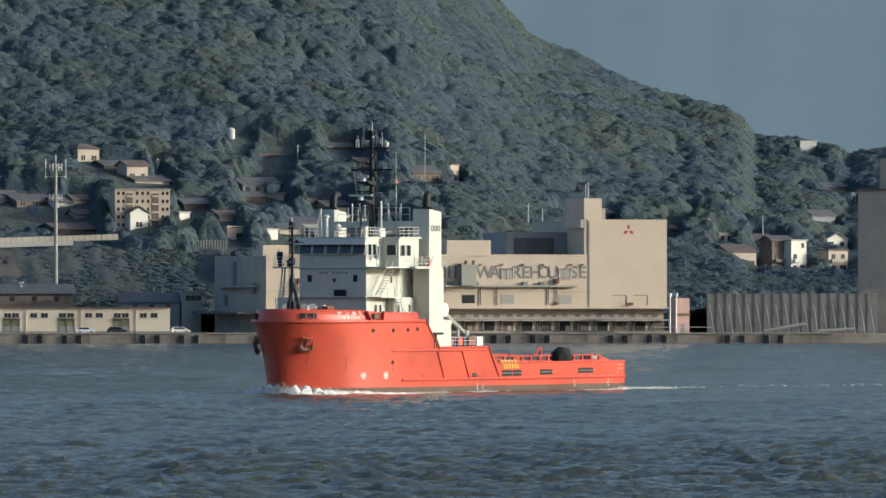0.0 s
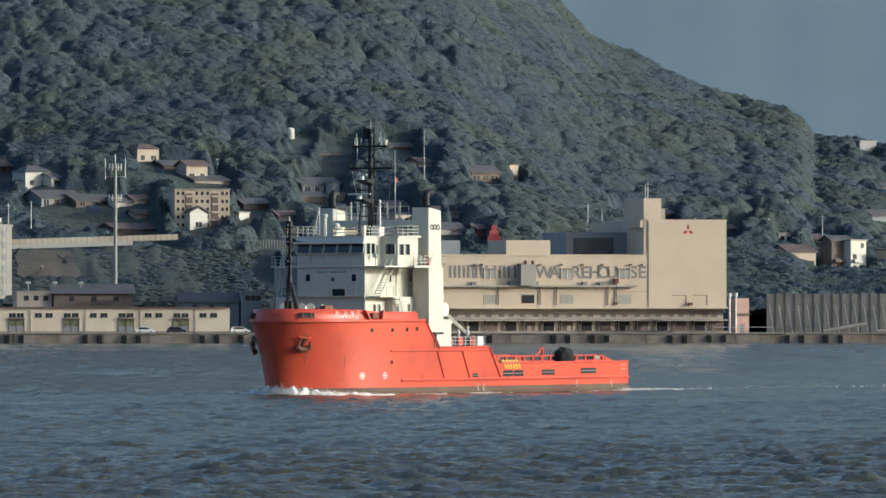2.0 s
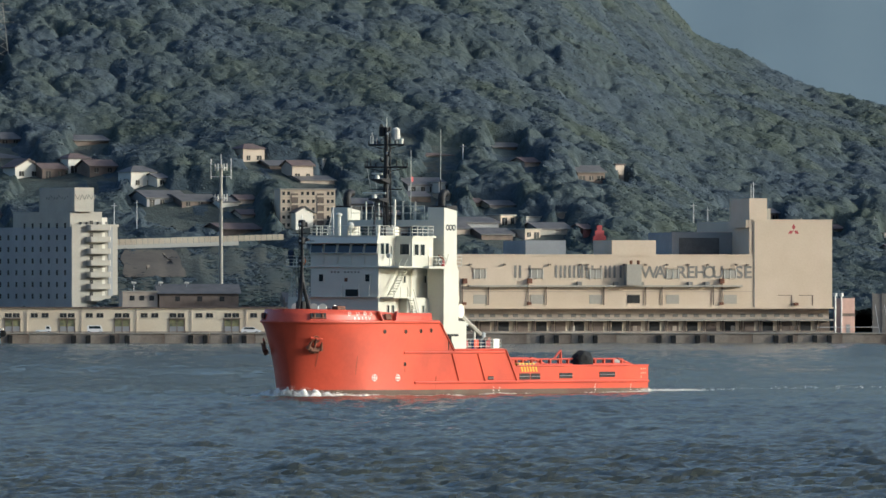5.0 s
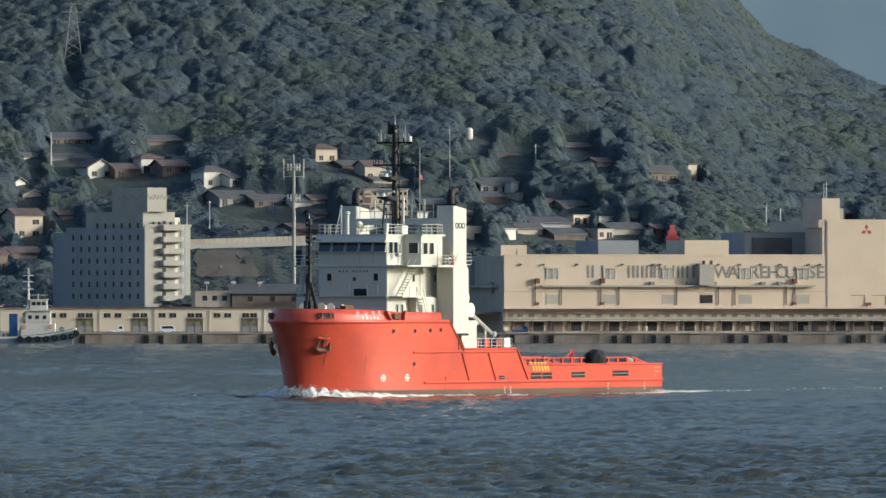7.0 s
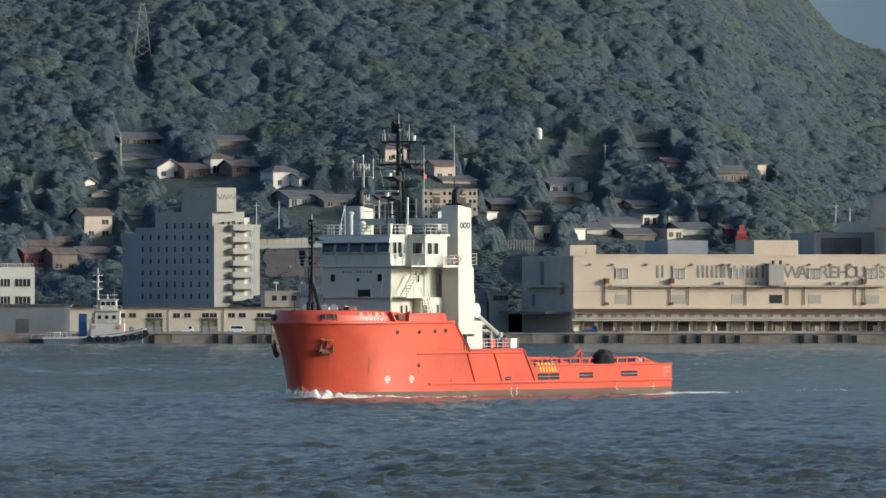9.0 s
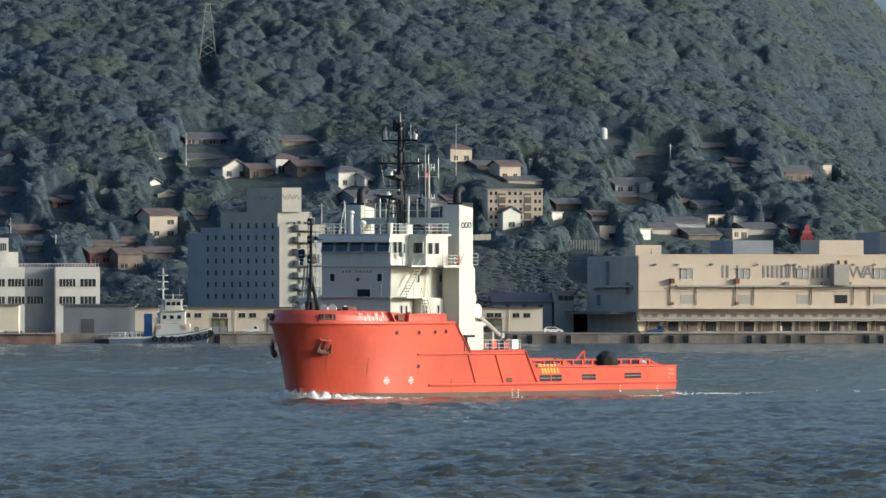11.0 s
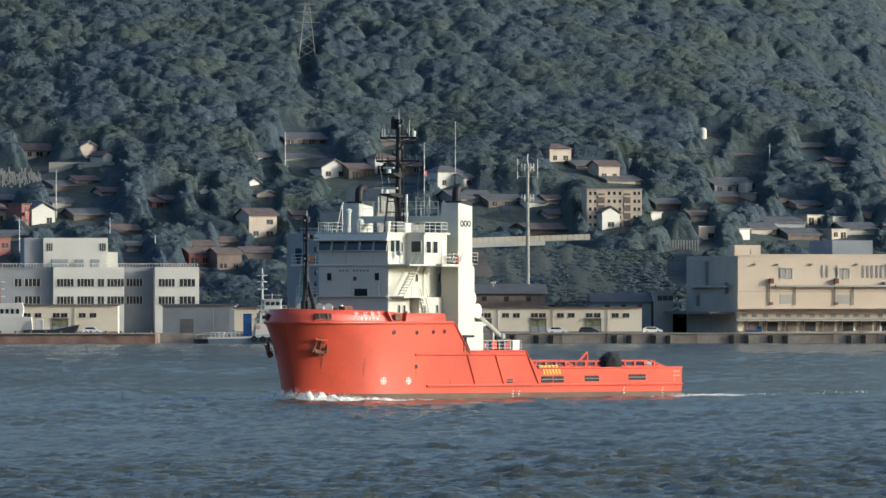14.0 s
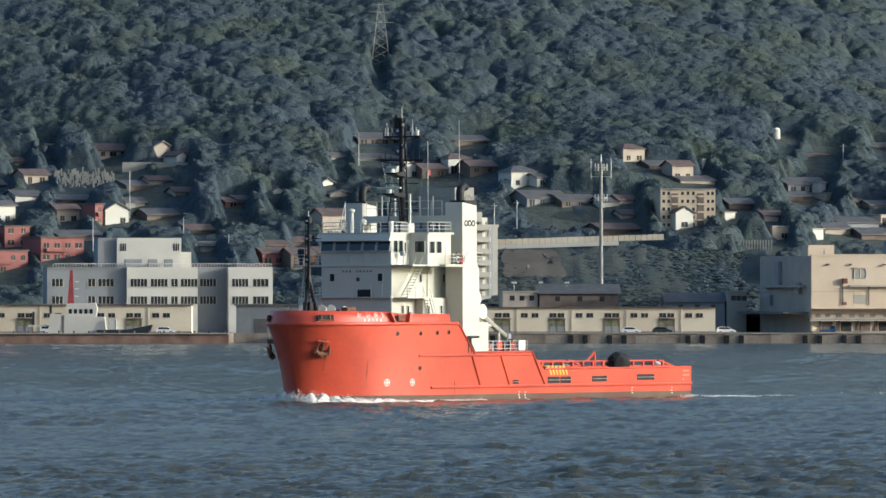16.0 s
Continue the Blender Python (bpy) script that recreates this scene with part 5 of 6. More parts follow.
def hull_rows(zs_low, zs_top, xs):
    """Side plating from zs_low(x) to zs_top(x); x pulled to the stem at each height."""
    bm = bmesh.new()
    rows = []
    m = 12
    for xi in xs:
        row = []
        for j in range(m + 1):
            z = zs_low + (zs_top(xi) - zs_low) * j / m
            k = min(1.0, max(0.0, z / 8.0))
            stem = 19.3 + 2.2 * k ** 1.1
            x = xi if xi <= 0 else xi * stem / 21.5
            row.append((x, half_breadth(x, z), z))
        rows.append(row)
    for side in (1, -1):
        vs = [[bm.verts.new((x, side * max(y, 0.0), z)) for x, y, z in row] for row in rows]
        for a, b in zip(vs, vs[1:]):
            for j in range(m):
                bm.faces.new((a[j], a[j + 1], b[j + 1], b[j]))
    ends = [r for r in rows[0]]
    lo = [bm.verts.new((x, y, z)) for x, y, z in ends]
    hi = [bm.verts.new((x, -y, z)) for x, y, z in ends]
    for j in range(m):
        bm.faces.new((lo[j], lo[j + 1], hi[j + 1], hi[j]))
    return bm


XS = [-45.2, -42, -38, -32, -26, -20, -16, -15.71, -15, -14, -13.2, -10, -6, -2.3, -1.3, -0.3, 0.7] + [0.7 + 20.8 * math.sin(math.pi / 2 * i / 30) for i in range(1, 31)]


def bulwark_top(x):
    return float(np.interp(x, [0, 10.4, 13, 23], [8.95, 9.0, 9.22, 9.4]))


def bulwark_y(x, z):
    return max(0.0, half_breadth(x, 8.0) - 0.22 * (z - 8.0))


def bow_bulwark():
    """The inward-leaning bulwark round the forecastle, with its own thickness."""
    bm = bmesh.new()
    xs = [2.2, 5, 8, 10.4] + [10.4 + 11.1 * math.sin(math.pi / 2 * i / 26) for i in range(1, 27)]
    for side in (1, -1):
        cols = []
        for x in xs:
            t = bulwark_top(x)
            ins = 0.0 if x < 22 else -0.05
            cols.append([bm.verts.new((x * (1 - 0.012 * (z - 8.0)), side * max(0.0, bulwark_y(x, z) - o), z))
                         for z, o in ((8.0, 0), (8.0 + (t - 8) * 0.5, 0), (t, -0.05), (t, 0.14 + ins), (8.05, 0.12 + ins))])
        for a, b in zip(cols, cols[1:]):
            for j in range(4):
                bm.faces.new((a[j], a[j + 1], b[j + 1], b[j]))
        bm.faces.new(cols[0])
    bmesh.ops.remove_doubles(bm, verts=bm.verts, dist=0.002)
    return bm


def deck_sheet(x0, x1, z, inset=0.12):
    bm = bmesh.new()
    xs = np.linspace(x0, x1, 26)
    left = [bm.verts.new((x, max(0.02, half_breadth(x, z) - inset), z)) for x in xs]
    right = [bm.verts.new((x, -max(0.02, half_breadth(x, z) - inset), z)) for x in xs]
    for i in range(len(xs) - 1):
        bm.faces.new((left[i], left[i + 1], right[i + 1], right[i]))
    made = bmesh.ops.extrude_face_region(bm, geom=list(bm.faces))
    bmesh.ops.translate(bm, verts=[v for v in made["geom"] if isinstance(v, bmesh.types.BMVert)], vec=(0, 0, -0.1))
    return bm


def belt(x0, x1, z, r, side=1, n=24):
    bm = bmesh.new()
    xs = np.linspace(x0, x1, n)
    pts = [Vector((x, side * (half_breadth(x, z) + 0.02), z)) for x in xs]
    rings = []
    for p in pts:
        rings.append([bm.verts.new((p.x, p.y + side * r * math.cos(a), p.z + r * math.sin(a))) for a in (-1.57, -0.8, 0, 0.8, 1.57)])
    for a, b in zip(rings, rings[1:]):
        for j in range(4):
            bm.faces.new((a[j], a[j + 1], b[j + 1], b[j]))
    bm.faces.new(rings[0])
    bm.faces.new(rings[-1])
    return bm


POST = None


def railing(parent, pts, h=1.05, bars=3, material=None, step=1.3, name="railing"):
    """Bars along pts with posts as pieces of their own."""
    global POST
    material = material or WHITE
    for k in range(bars):
        bm = bmesh.new()
        for p, q in zip(pts, pts[1:]):
            z = h * (bars - k) / bars
            rod((p[0], p[1], p[2] + z), (q[0], q[1], q[2] + z), 0.032, n=5, bm=bm)
        if k == 0:
            r = part(name, bm, material, parent)
        else:
            part("rail_bar", bm, material, r)
    if POST is None:
        POST = {}
    for p, q in zip(pts, pts[1:]):
        d = (Vector(q) - Vector(p))
        n = max(1, int(d.length / step))
        for i in range(n + 1):
            c = Vector(p) + d * i / n
            key = (material.name, h)
            if key not in POST:
                o = part("post", rod((0, 0, 0), (0, 0, h), 0.04, n=5), material, r)
                o.matrix_basis = pose(*c)
                POST[key] = o
            else:
                share("post", POST[key], r, *c)
    return r


def ladder(parent, p, q, width=0.7, side="x", steps=8, material=None):
    bm = bmesh.new()
    p, q = Vector(p), Vector(q)
    off = Vector((width, 0, 0)) if side == "x" else Vector((0, width, 0))
    l = part("ladder", bm, material or WHITE, parent)
    for o in (Vector((0, 0, 0)), off):
        part("stringer", rod(p + o, q + o, 0.06, n=5), material or WHITE, l)
        part("handrail", rod(p + o + Vector((0, 0, 0.95)), q + o + Vector((0, 0, 0.95)), 0.035, n=5), material or WHITE, l)
    for i in range(1, steps):
        c = p + (q - p) * i / steps
        part("tread", slab(min(c.x, c.x + off.x) - 0.09, max(c.x, c.x + off.x) + 0.09, min(c.y, c.y + off.y) - 0.09, max(c.y, c.y + off.y) + 0.09, c.z - 0.03, c.z + 0.03), material or WHITE, l)
    return l


def window(parent, x, y, z, w, h, face, frame_mat=None, lean=0.0):
    """A framed pane on a wall that looks along face: +x, +y or -y."""
    f = part("window", bmesh.new(), frame_mat or WHITE, parent)
    rz = {"+x": 90, "+y": 180, "-y": 0}[face]
    f.matrix_basis = pose(x, y, z, 0, 0, rz) @ pose(0, 0, 0, lean, 0, 0)
    bm = bmesh.new()
    b = 0.07
    for x0, x1, z0, z1 in ((-w / 2 - b, w / 2 + b, h / 2, h / 2 + b), (-w / 2 - b, w / 2 + b, -h / 2 - b, -h / 2), (-w / 2 - b, -w / 2, -h / 2, h / 2), (w / 2, w / 2 + b, -h / 2, h / 2)):
        slab(x0, x1, -0.06, 0.05, z0, z1, bm=bm)
    part("window_frame", bm, frame_mat or WHITE, f)
    part("pane", slab(-w / 2, w / 2, -0.02, 0.04, -h / 2, h / 2), GLASS, f)
    return f


def on_bulwark(x, z, side=1):
    """Pose on the bulwark's outside: x to the reader's right, y up, z outward."""
    p = Vector((x, side * bulwark_y(x, z), z))
    q = Vector((x - 0.2, side * bulwark_y(x - 0.2, z), z))
    right = (q - p).normalized() * side
    up = Vector((0, -0.2 * side, 1)).normalized()
    out = right.cross(up).normalized()
    up = out.cross(right)
    return Matrix.Translation(p + out * 0.12) @ Matrix((right, up, out)).transposed().to_4x4()


def on_hull(x, z, side=1, off=0.03):
    y = half_breadth(x, z)
    p = Vector((x, side * y, z))
    right = (Vector((x - 0.2, side * half_breadth(x - 0.2, z), z)) - p).normalized() * side
    up = (Vector((x, side * half_breadth(x, z + 0.2), z + 0.2)) - p).normalized()
    out = right.cross(up).normalized()
    return Matrix.Translation(p + out * off) @ Matrix((right, up, out)).transposed().to_4x4()


def exhaust(parent, x, y, z):
    bm = bmesh.new()
    pts = [(x, y, z), (x, y, z + 1.1), (x - 0.12, y, z + 1.45), (x - 0.45, y, z + 1.65), (x - 0.9, y, z + 1.62)]
    for p, q in zip(pts, pts[1:]):
        rod(p, q, 0.42, 0.42, n=12, bm=bm)
        ball(q, 0.42, bm=bm, sub=2)
    part("exhaust_pipe", bm, BLACK, parent, "black bent exhaust pipe")


def ship_hull(s):
    hull = part("hull", hull_rows(0.75, sheer, XS), RED, s, "orange-red painted steel hull", smooth=True)
    part("bottom_paint", hull_rows(-3.0, lambda x: 0.75, XS), RED_DARK, s, "worn reddish-brown bottom paint", smooth=True)
    part("bow_bulwark", bow_bulwark(), RED, s, smooth=True)
    part("forecastle_deck", deck_sheet(0.6, 21.3, 7.98), DECK, s)
    part("boat_deck", deck_sheet(-13.2, 0.9, 5.0), DECK, s)
    part("working_deck", deck_sheet(-45.0, -13.0, 1.95), DECK, s)
    part("bulkhead", slab(-13.3, -13.1, -7.1, 7.1, 1.9, 5.0), RED, s)
    part("bulkhead", slab(0.6, 0.75, -7.1, 7.1, 5.0, 7.98), RED, s)
    part("knuckle_strake", belt(0.9, 21.48, 8.0, 0.19, 1, 90), RED, hull, smooth=True)
    part("knuckle_strake", belt(0.9, 21.48, 8.0, 0.19, -1, 90), RED, hull, smooth=True)
    for side in (1, -1):
        part("rubbing_strake", belt(-45.2, 5.8, 1.5, 0.16, side), RED, hull)
        part("rubbing_strake", belt(-13.2, 7.8, 4.72, 0.13, side), RED, hull)
        # inner plating of the aft bulwark and its cap
        bm = slab(-45.0, -15.7, min(side * 7.0, side * 7.06), max(side * 7.0, side * 7.06), 1.95, 3.2)
        part("bulwark_lining", bm, RED, hull)
        part("cap_rail", belt(-45.2, -15.7, 3.25, 0.1, side), RED, hull)
        part("cap_rail", belt(-13.2, -2.3, 5.05, 0.1, side), RED, hull)
    part("transom_bulwark", slab(-45.25, -45.05, -6.9, 6.9, 1.9, 3.0), RED, hull)
    # slanted side ribs
    for x, z0, z1, lean in ((-3.3, 1.7, 4.65, 1.5), (-8.9, 1.7, 4.65, 1.6), (-15.75, 1.7, 5.0, 2.4)):
        part("fender_rib", rod((x, 7.3, z0), (x + lean, 7.3, z1), 0.11, n=6), RED, hull)
        part("fender_rib", rod((x, -7.3, z0), (x + lean, -7.3, z1), 0.11, n=6), RED, hull)
    part("fender_rib", rod((-2.35, 7.3, 4.8), (0.65, 7.3, 7.9), 0.10, n=6), RED, hull)
    part("weld_rib", rod((1.5, 7.22, 0.8), (1.5, 7.26, 2.1), 0.04, n=5), RUST, hull)
    # portholes, freeing ports, marks
    for x, z in ((11.2, 7.0), (7.6, 7.0), (4.7, 7.05), (2.6, 7.1), (7.6, 3.5), (24.0, 5.0)):
        if x > 22:
            continue
        p = part("porthole", ring(0.24, 0.07, 0.06, 14), RUST, hull)
        p.matrix_basis = on_hull(x, z)
        g = part("pane", rod((0, 0, 0), (0, 0, 0.03), 0.18, n=14), GLASS, p)
    # Ports are not cut: dark panels paint the shade inside them
    for x0, x1, z0, z1 in ((-20.9, -18.9, 1.75, 2.42), (-18.7, -16.4, 1.75, 2.42), (-28.0, -25.1, 1.85, 2.45), (-37.5, -34.0, 1.95, 2.55), (-10.8, -9.6, 1.75, 2.15)):
        p = part("freeing_port", slab(x0, x1, 7.19, 7.285, z0, z1, 0.03), SHADEGAP, hull, "freeing port in the bulwark, its shade painted as a dark panel")
        bm = bmesh.new()
        rod((x0, 7.30, (z0 + z1) / 2), (x1, 7.30, (z0 + z1) / 2), 0.04, n=4, bm=bm)
        part("grating", bm, STEEL, p)
    for x in (12.2, 8.75):
        bm = ring(0.38, 0.06, 0.02)
        slab(-0.32, 0.32, -0.05, 0.05, 0.0, 0.02, bm=bm)
        slab(-0.05, 0.05, -0.32, 0.32, 0.0, 0.021, bm=bm)
        part("thruster_mark", bm, MARKING, hull, "white crossed circle mark").matrix_basis = on_hull(x, 2.05, off=0.05)
    for x, z in ((-10.8, 0.75), (-12.0, 0.72), (-33.0, 1.0), (-41.0, 0.95)):
        for k in range(3):
            part("draught_mark", slab(-0.09, 0.09, -0.06, 0.06, 0, 0.02), MARKING, hull).matrix_basis = on_hull(x + 0.12 * (k % 2), z + 0.28 * k - 0.4, off=0.05)
    for k in range(7):
        part("port_of_registry_bar", slab(-0.07, 0.07, -0.08, 0.08, 0, 0.02), STAINED, hull).matrix_basis = on_hull(-43.4 - 0.5 * (k % 3), 2.85 - 0.45 * (k // 3), off=0.05)
    # name on both bows
    for i, c in enumerate("\u304b\u3044\u3086\u3046"):
        letters(c, 0.56, MARKING, hull, on_bulwark((16.3, 15.2, 14.25, 13.4)[i], 8.66), name="name_letter")
    for i, c in enumerate("KAIYU"):
        letters(c, 0.42, MARKING, hull, on_bulwark(15.7 - 0.5 * i, 8.22), name="name_letter")
    # rust runs
    for x, z0, z1 in ((14.6, 2.4, 4.4), (18.6, 3.2, 4.8), (7.6, 2.6, 3.2)):
        b = part("rust_streak", slab(-0.03, 0.03, -(z1 - z0) / 2, (z1 - z0) / 2, 0, 0.012), RUST, hull)
        b.matrix_basis = on_hull(x, (z0 + z1) / 2, off=0.05)
    # raking cheeks and roller stand at the midship mooring gap
    for x, lean in ((12.0, -0.9), (9.9, 0.9)):
        m = on_bulwark(x, 8.1)
        c = part("gap_cheek", prism([(-0.08, 0.0), (0.08, 0.0), (0.08 + lean * 0.5, 1.0), (-0.08 + lean * 0.5, 1.0)], -0.1, 0.35, "z"), RED, hull)
        c.matrix_basis = m
    part("roller_stand", slab(-0.5, 0.5, 0.1, 0.75, -0.05, 0.22, 0.06), RUST, hull, "rusty mooring roller stand").matrix_basis = on_bulwark(10.9, 8.1)
    # anchors in their pockets
    for side in (1, -1):
        m = on_hull(19.2 if side > 0 else 17.6, 5.6 if side > 0 else 5.4, side, 0.05 if side > 0 else 0.3)
        a = part("anchor", rod((0, 0.7, 0.1), (0, -0.5, 0.25), 0.13, n=8), RUST, hull, "rusty stockless anchor housed at the bow")
        a.matrix_basis = m
        bm = bmesh.new()
        rod((-0.65, -0.25, 0.28), (0, -0.75, 0.3), 0.2, 0.2, 6, bm)
        rod((0.65, -0.25, 0.28), (0, -0.75, 0.3), 0.2, 0.2, 6, bm)
        rod((-0.75, -0.45, 0.25), (-0.6, 0.5, 0.4), 0.28, 0.06, 6, bm)
        rod((0.75, -0.45, 0.25), (0.6, 0.5, 0.4), 0.28, 0.06, 6, bm)
        rod((-0.5, -0.55, 0.22), (0.5, -0.55, 0.22), 0.3, 0.3, 6, bm)
        part("flukes", bm, RUST, a)
        part("hawse_lip", ring(0.42, 0.14, 0.12, 16), RUST, a).matrix_basis = pose(0, 0.6, 0)
        part("bolster_plate", slab(-0.7, 0.7, 0.6, 0.85, 0.0, 0.15, 0.05), RED, a)
        # fairleads at the bulwark, a dark slab painting the shade where each opens
        for x, w in ((19.6, 0.9), (11.0, 0.75)):
            q = part("fairlead", slab(-w, w, -0.32, 0.32, -0.1, 0.06, 0.05), SHADEGAP, hull, "fairlead with rollers, the shade of its opening painted dark")
            q.matrix_basis = on_bulwark(x, 8.62 if x > 15 else 8.45, side) @ pose(0, 0, -0.13)
            bm = bmesh.new()
            for k in (-0.5, 0.5):
                rod((k * w, -0.3, 0.05), (k * w, 0.3, 0.05), 0.12, n=8, bm=bm)
            rod((-w * 0.8, -0.22, 0.06), (w * 0.8, -0.22, 0.06), 0.09, n=6, bm=bm)
            part("rollers", bm, RUST, q)
            part("rim", prism([(-w - 0.1, -0.42), (w + 0.1, -0.42), (w + 0.1, -0.32), (-w - 0.1, -0.32)], 0.0, 0.1, "z"), RED, q)


def ship_house(s):
    h = part("deck_house", slab(-2.6, 8.6, -4.25, 4.25, 7.98, 13.8, 0.04), WHITE, s, "white painted deckhouse")
    part("lower_tier", slab(2.0, 8.75, -7.0, -4.2, 7.98, 10.6, 0.04), WHITE, s)
    part("lower_tier", slab(-2.6, 4.2, 4.2, 5.2, 7.98, 10.6, 0.04), WHITE, s)
    part("deck_edge", slab(8.6, 8.95, -4.4, 4.3, 10.62, 10.72), WHITE, h)
    part("bridge_deck", slab(1.0, 8.75, -7.6, 6.9, 13.8, 13.98, 0.03), WHITE, s)
    # wheelhouse: narrow in front, wide behind
    w = part("wheelhouse", prism([(8.6, -4.25), (8.6, 4.25), (5.2, 4.25), (5.0, 6.3), (0.6, 6.3), (0.6, -6.3), (5.0, -6.3), (5.2, -4.25)], 13.98, 17.05, "z"), WHITE, s, "white wheelhouse with forward-leaning windows")
    part("roof", prism([(8.95, -4.4), (8.95, 4.35), (5.3, 4.4), (5.1, 6.5), (0.3, 6.5), (0.3, -6.5), (5.1, -6.5), (5.3, -4.4)], 17.05, 17.25, "z"), WHITE, w)
    part("brow", prism([(8.55, 16.35), (9.25, 16.42), (8.95, 17.06), (8.55, 17.06)], -4.5, 4.4, "y"), WHITE, w)
    for i in range(5):
        y = -3.4 + 1.7 * i
        window(w, 8.72, y, 15.85, 1.45, 0.95, "+x", lean=-14)
        part("mullion_bracket", rod((8.72, y + 0.85, 14.2), (8.66, y + 0.85, 15.3), 0.05, n=5), WHITE, w)
    for x in (7.9, 6.9):
        window(w, x, 4.27, 15.85, 0.75, 1.15, "+y")
    window(w, 6.05, 4.27, 15.6, 0.25, 1.2, "+y")
    window(w, 5.12, 5.25, 15.8, 1.5, 1.1, "+x")
    window(w, 5.12, -5.25, 15.8, 1.5, 1.1, "+x")
    for x in (4.2, 2.9):
        window(w, x, 6.32, 15.75, 0.85, 1.15, "+y")
    part("door_leaf", slab(1.0, 1.7, 6.3, 6.36, 14.1, 16.0, 0.02), STAINED, w)
    # deckhouse windows and fittings
    for y in (-2.9, 2.9):
        window(h, 8.62, y, 12.7, 0.55, 0.75, "+x")
    for y, z in ((0.2, 12.5),):
        part("scuttle", slab(8.6, 8.66, y - 0.2, y + 0.2, z - 0.2, z + 0.2, 0.03), RUST, h)
    window(h, 8.62, 1.0, 11.1, 1.7, 0.75, "+x")
    for y in (-0.3, 1.9, 3.2):
        part("stanchion", rod((8.8, y, 10.7), (8.8, y, 12.0), 0.06, n=6), WHITE, h)
    for k in range(9):
        if k == 3:
            continue
        part("number_bar", slab(8.6, 8.62, -1.72 + 0.42 * k, -1.48 + 0.42 * k, 13.22, 13.42), GREY_LETTER, h)
    for x in (3.2, -1.2):
        window(h, x, 4.27, 12.6, 0.36, 0.75, "+y")
    for x in (6.6, 5.6):
        window(h, x, 4.27, 9.4, 0.36, 0.75, "+y")
    for x in (3.2, 0.8):
        window(h, x, 5.22, 9.4, 0.36, 0.75, "+y")
    part("drain_pipe", rod((2.0, 4.4, 10.7), (2.0, 4.4, 13.4), 0.07, n=6), STAINED, h)
    bm = bmesh.new()
    for k in range(6):
        a = k * 0.26
        rod((2.0 - 0.9 * (1 - math.cos(a)), 4.4, 13.0 + 0.8 * math.sin(a)), (2.0 - 0.9 * (1 - math.cos(a + 0.26)), 4.4, 13.0 + 0.8 * math.sin(a + 0.26)), 0.06, n=5, bm=bm)
    part("bracket", bm, WHITE, h)
    # side platform and ladders
    part("side_platform", slab(3.8, 8.2, 4.25, 5.9, 10.55, 10.68), WHITE, s)
    ladder(s, (8.0, 5.0, 10.7), (4.9, 5.0, 13.9), 0.75, "y", 11)
    ladder(s, (4.2, 5.3, 10.6), (3.0, 5.3, 8.0), 0.7, "y", 9)
    ladder(s, (7.6, -7.2, 8.2), (6.6, -7.2, 13.8), 0.6, "x", 14)
    railing(s, [(8.1, 5.85, 10.68), (5.2, 5.85, 10.68)])
    railing(s, [(8.7, -4.4, 10.62), (8.7, -6.9, 10.62), (2.2, -6.9, 10.62)])
    # wing rails
    railing(s, [(8.6, -4.6, 13.98), (8.6, -7.5, 13.98), (1.2, -7.5, 13.98)])
    railing(s, [(3.4, 7.4, 13.98), (0.2, 7.4, 13.98), (0.2, 6.4, 13.98)])
    part("wing_deck", slab(0.0, 3.6, 6.6, 7.6, 13.75, 14.0, 0.03), WHITE, s)
    part("lamp_guard", ring(0.38, 0.12, 0.12, 16), STEEL, s).matrix_basis = pose(1.0, 7.45, 14.5, 90, 0, 0)
    fm = part("fire_monitor", rod((0.2, 7.3, 14.0), (0.2, 7.3, 14.7), 0.2, 0.16, 10), LOGO_RED, s, "red fire monitor with a grey nozzle")
    part("nozzle", rod((0.1, 7.3, 14.75), (1.1, 7.3, 15.15), 0.17, 0.1, 10), RUST, fm)
    part("hand_wheel", ring(0.26, 0.06, 0.05, 14), STEEL, fm).matrix_basis = pose(-0.2, 7.35, 14.7, 90, 0, 0)
    for k in (-1, 1):
        part("guard_bar", rod((-0.1, 7.5, 14.2), (-0.1 + 0.55 * k, 7.5, 15.3), 0.05, n=5), WHITE, fm)
    part("searchlight", rod((7.4, 4.9, 14.0), (7.4, 4.9, 15.0), 0.06, n=6), STEEL, s)
    part("lamp_head", rod((7.25, 4.9, 15.1), (7.7, 4.9, 15.1), 0.26, n=10), STEEL, s)
    # covered instrument stand on the starboard wing
    bm = bmesh.new()
    for k, (z, r) in enumerate(((14.0, 0.17), (14.6, 0.22), (14.9, 0.34), (15.5, 0.36), (15.65, 0.26))):
        if k:
            rod((8.0, -7.1, pz), (8.0, -7.1, z), pr, r, 9, bm)
        pz, pr = z, r
    part("covered_stand", bm, CANVAS, s, "instrument stand under a navy canvas cover")
    part("covered_stand", rod((7.9, -6.0, 14.0), (7.9, -6.0, 14.75), 0.2, 0.26, 8), CANVAS, s)
    part("lifebuoy", ring(0.38, 0.12, 0.12, 16), ORANGE, s).matrix_basis = pose(8.6, -5.2, 14.5, 90, 0, 90)
    # roof deck
    railing(s, [(8.7, -4.2, 17.25), (8.7, 4.2, 17.25), (5.2, 4.2, 17.25), (5.0, 6.3, 17.25), (0.6, 6.3, 17.25)], step=1.1)
    railing(s, [(8.7, -4.2, 17.25), (5.2, -4.2, 17.25), (5.0, -6.3, 17.25), (0.6, -6.3, 17.25)], step=1.1)
    part("vent_post", rod((4.5, -3.2, 17.2), (4.5, -3.2, 19.4), 0.22, n=10), WHITE, s)
    part("vent_head", ball((4.5, -3.2, 19.5), 0.36, sz=0.7), WHITE, s)
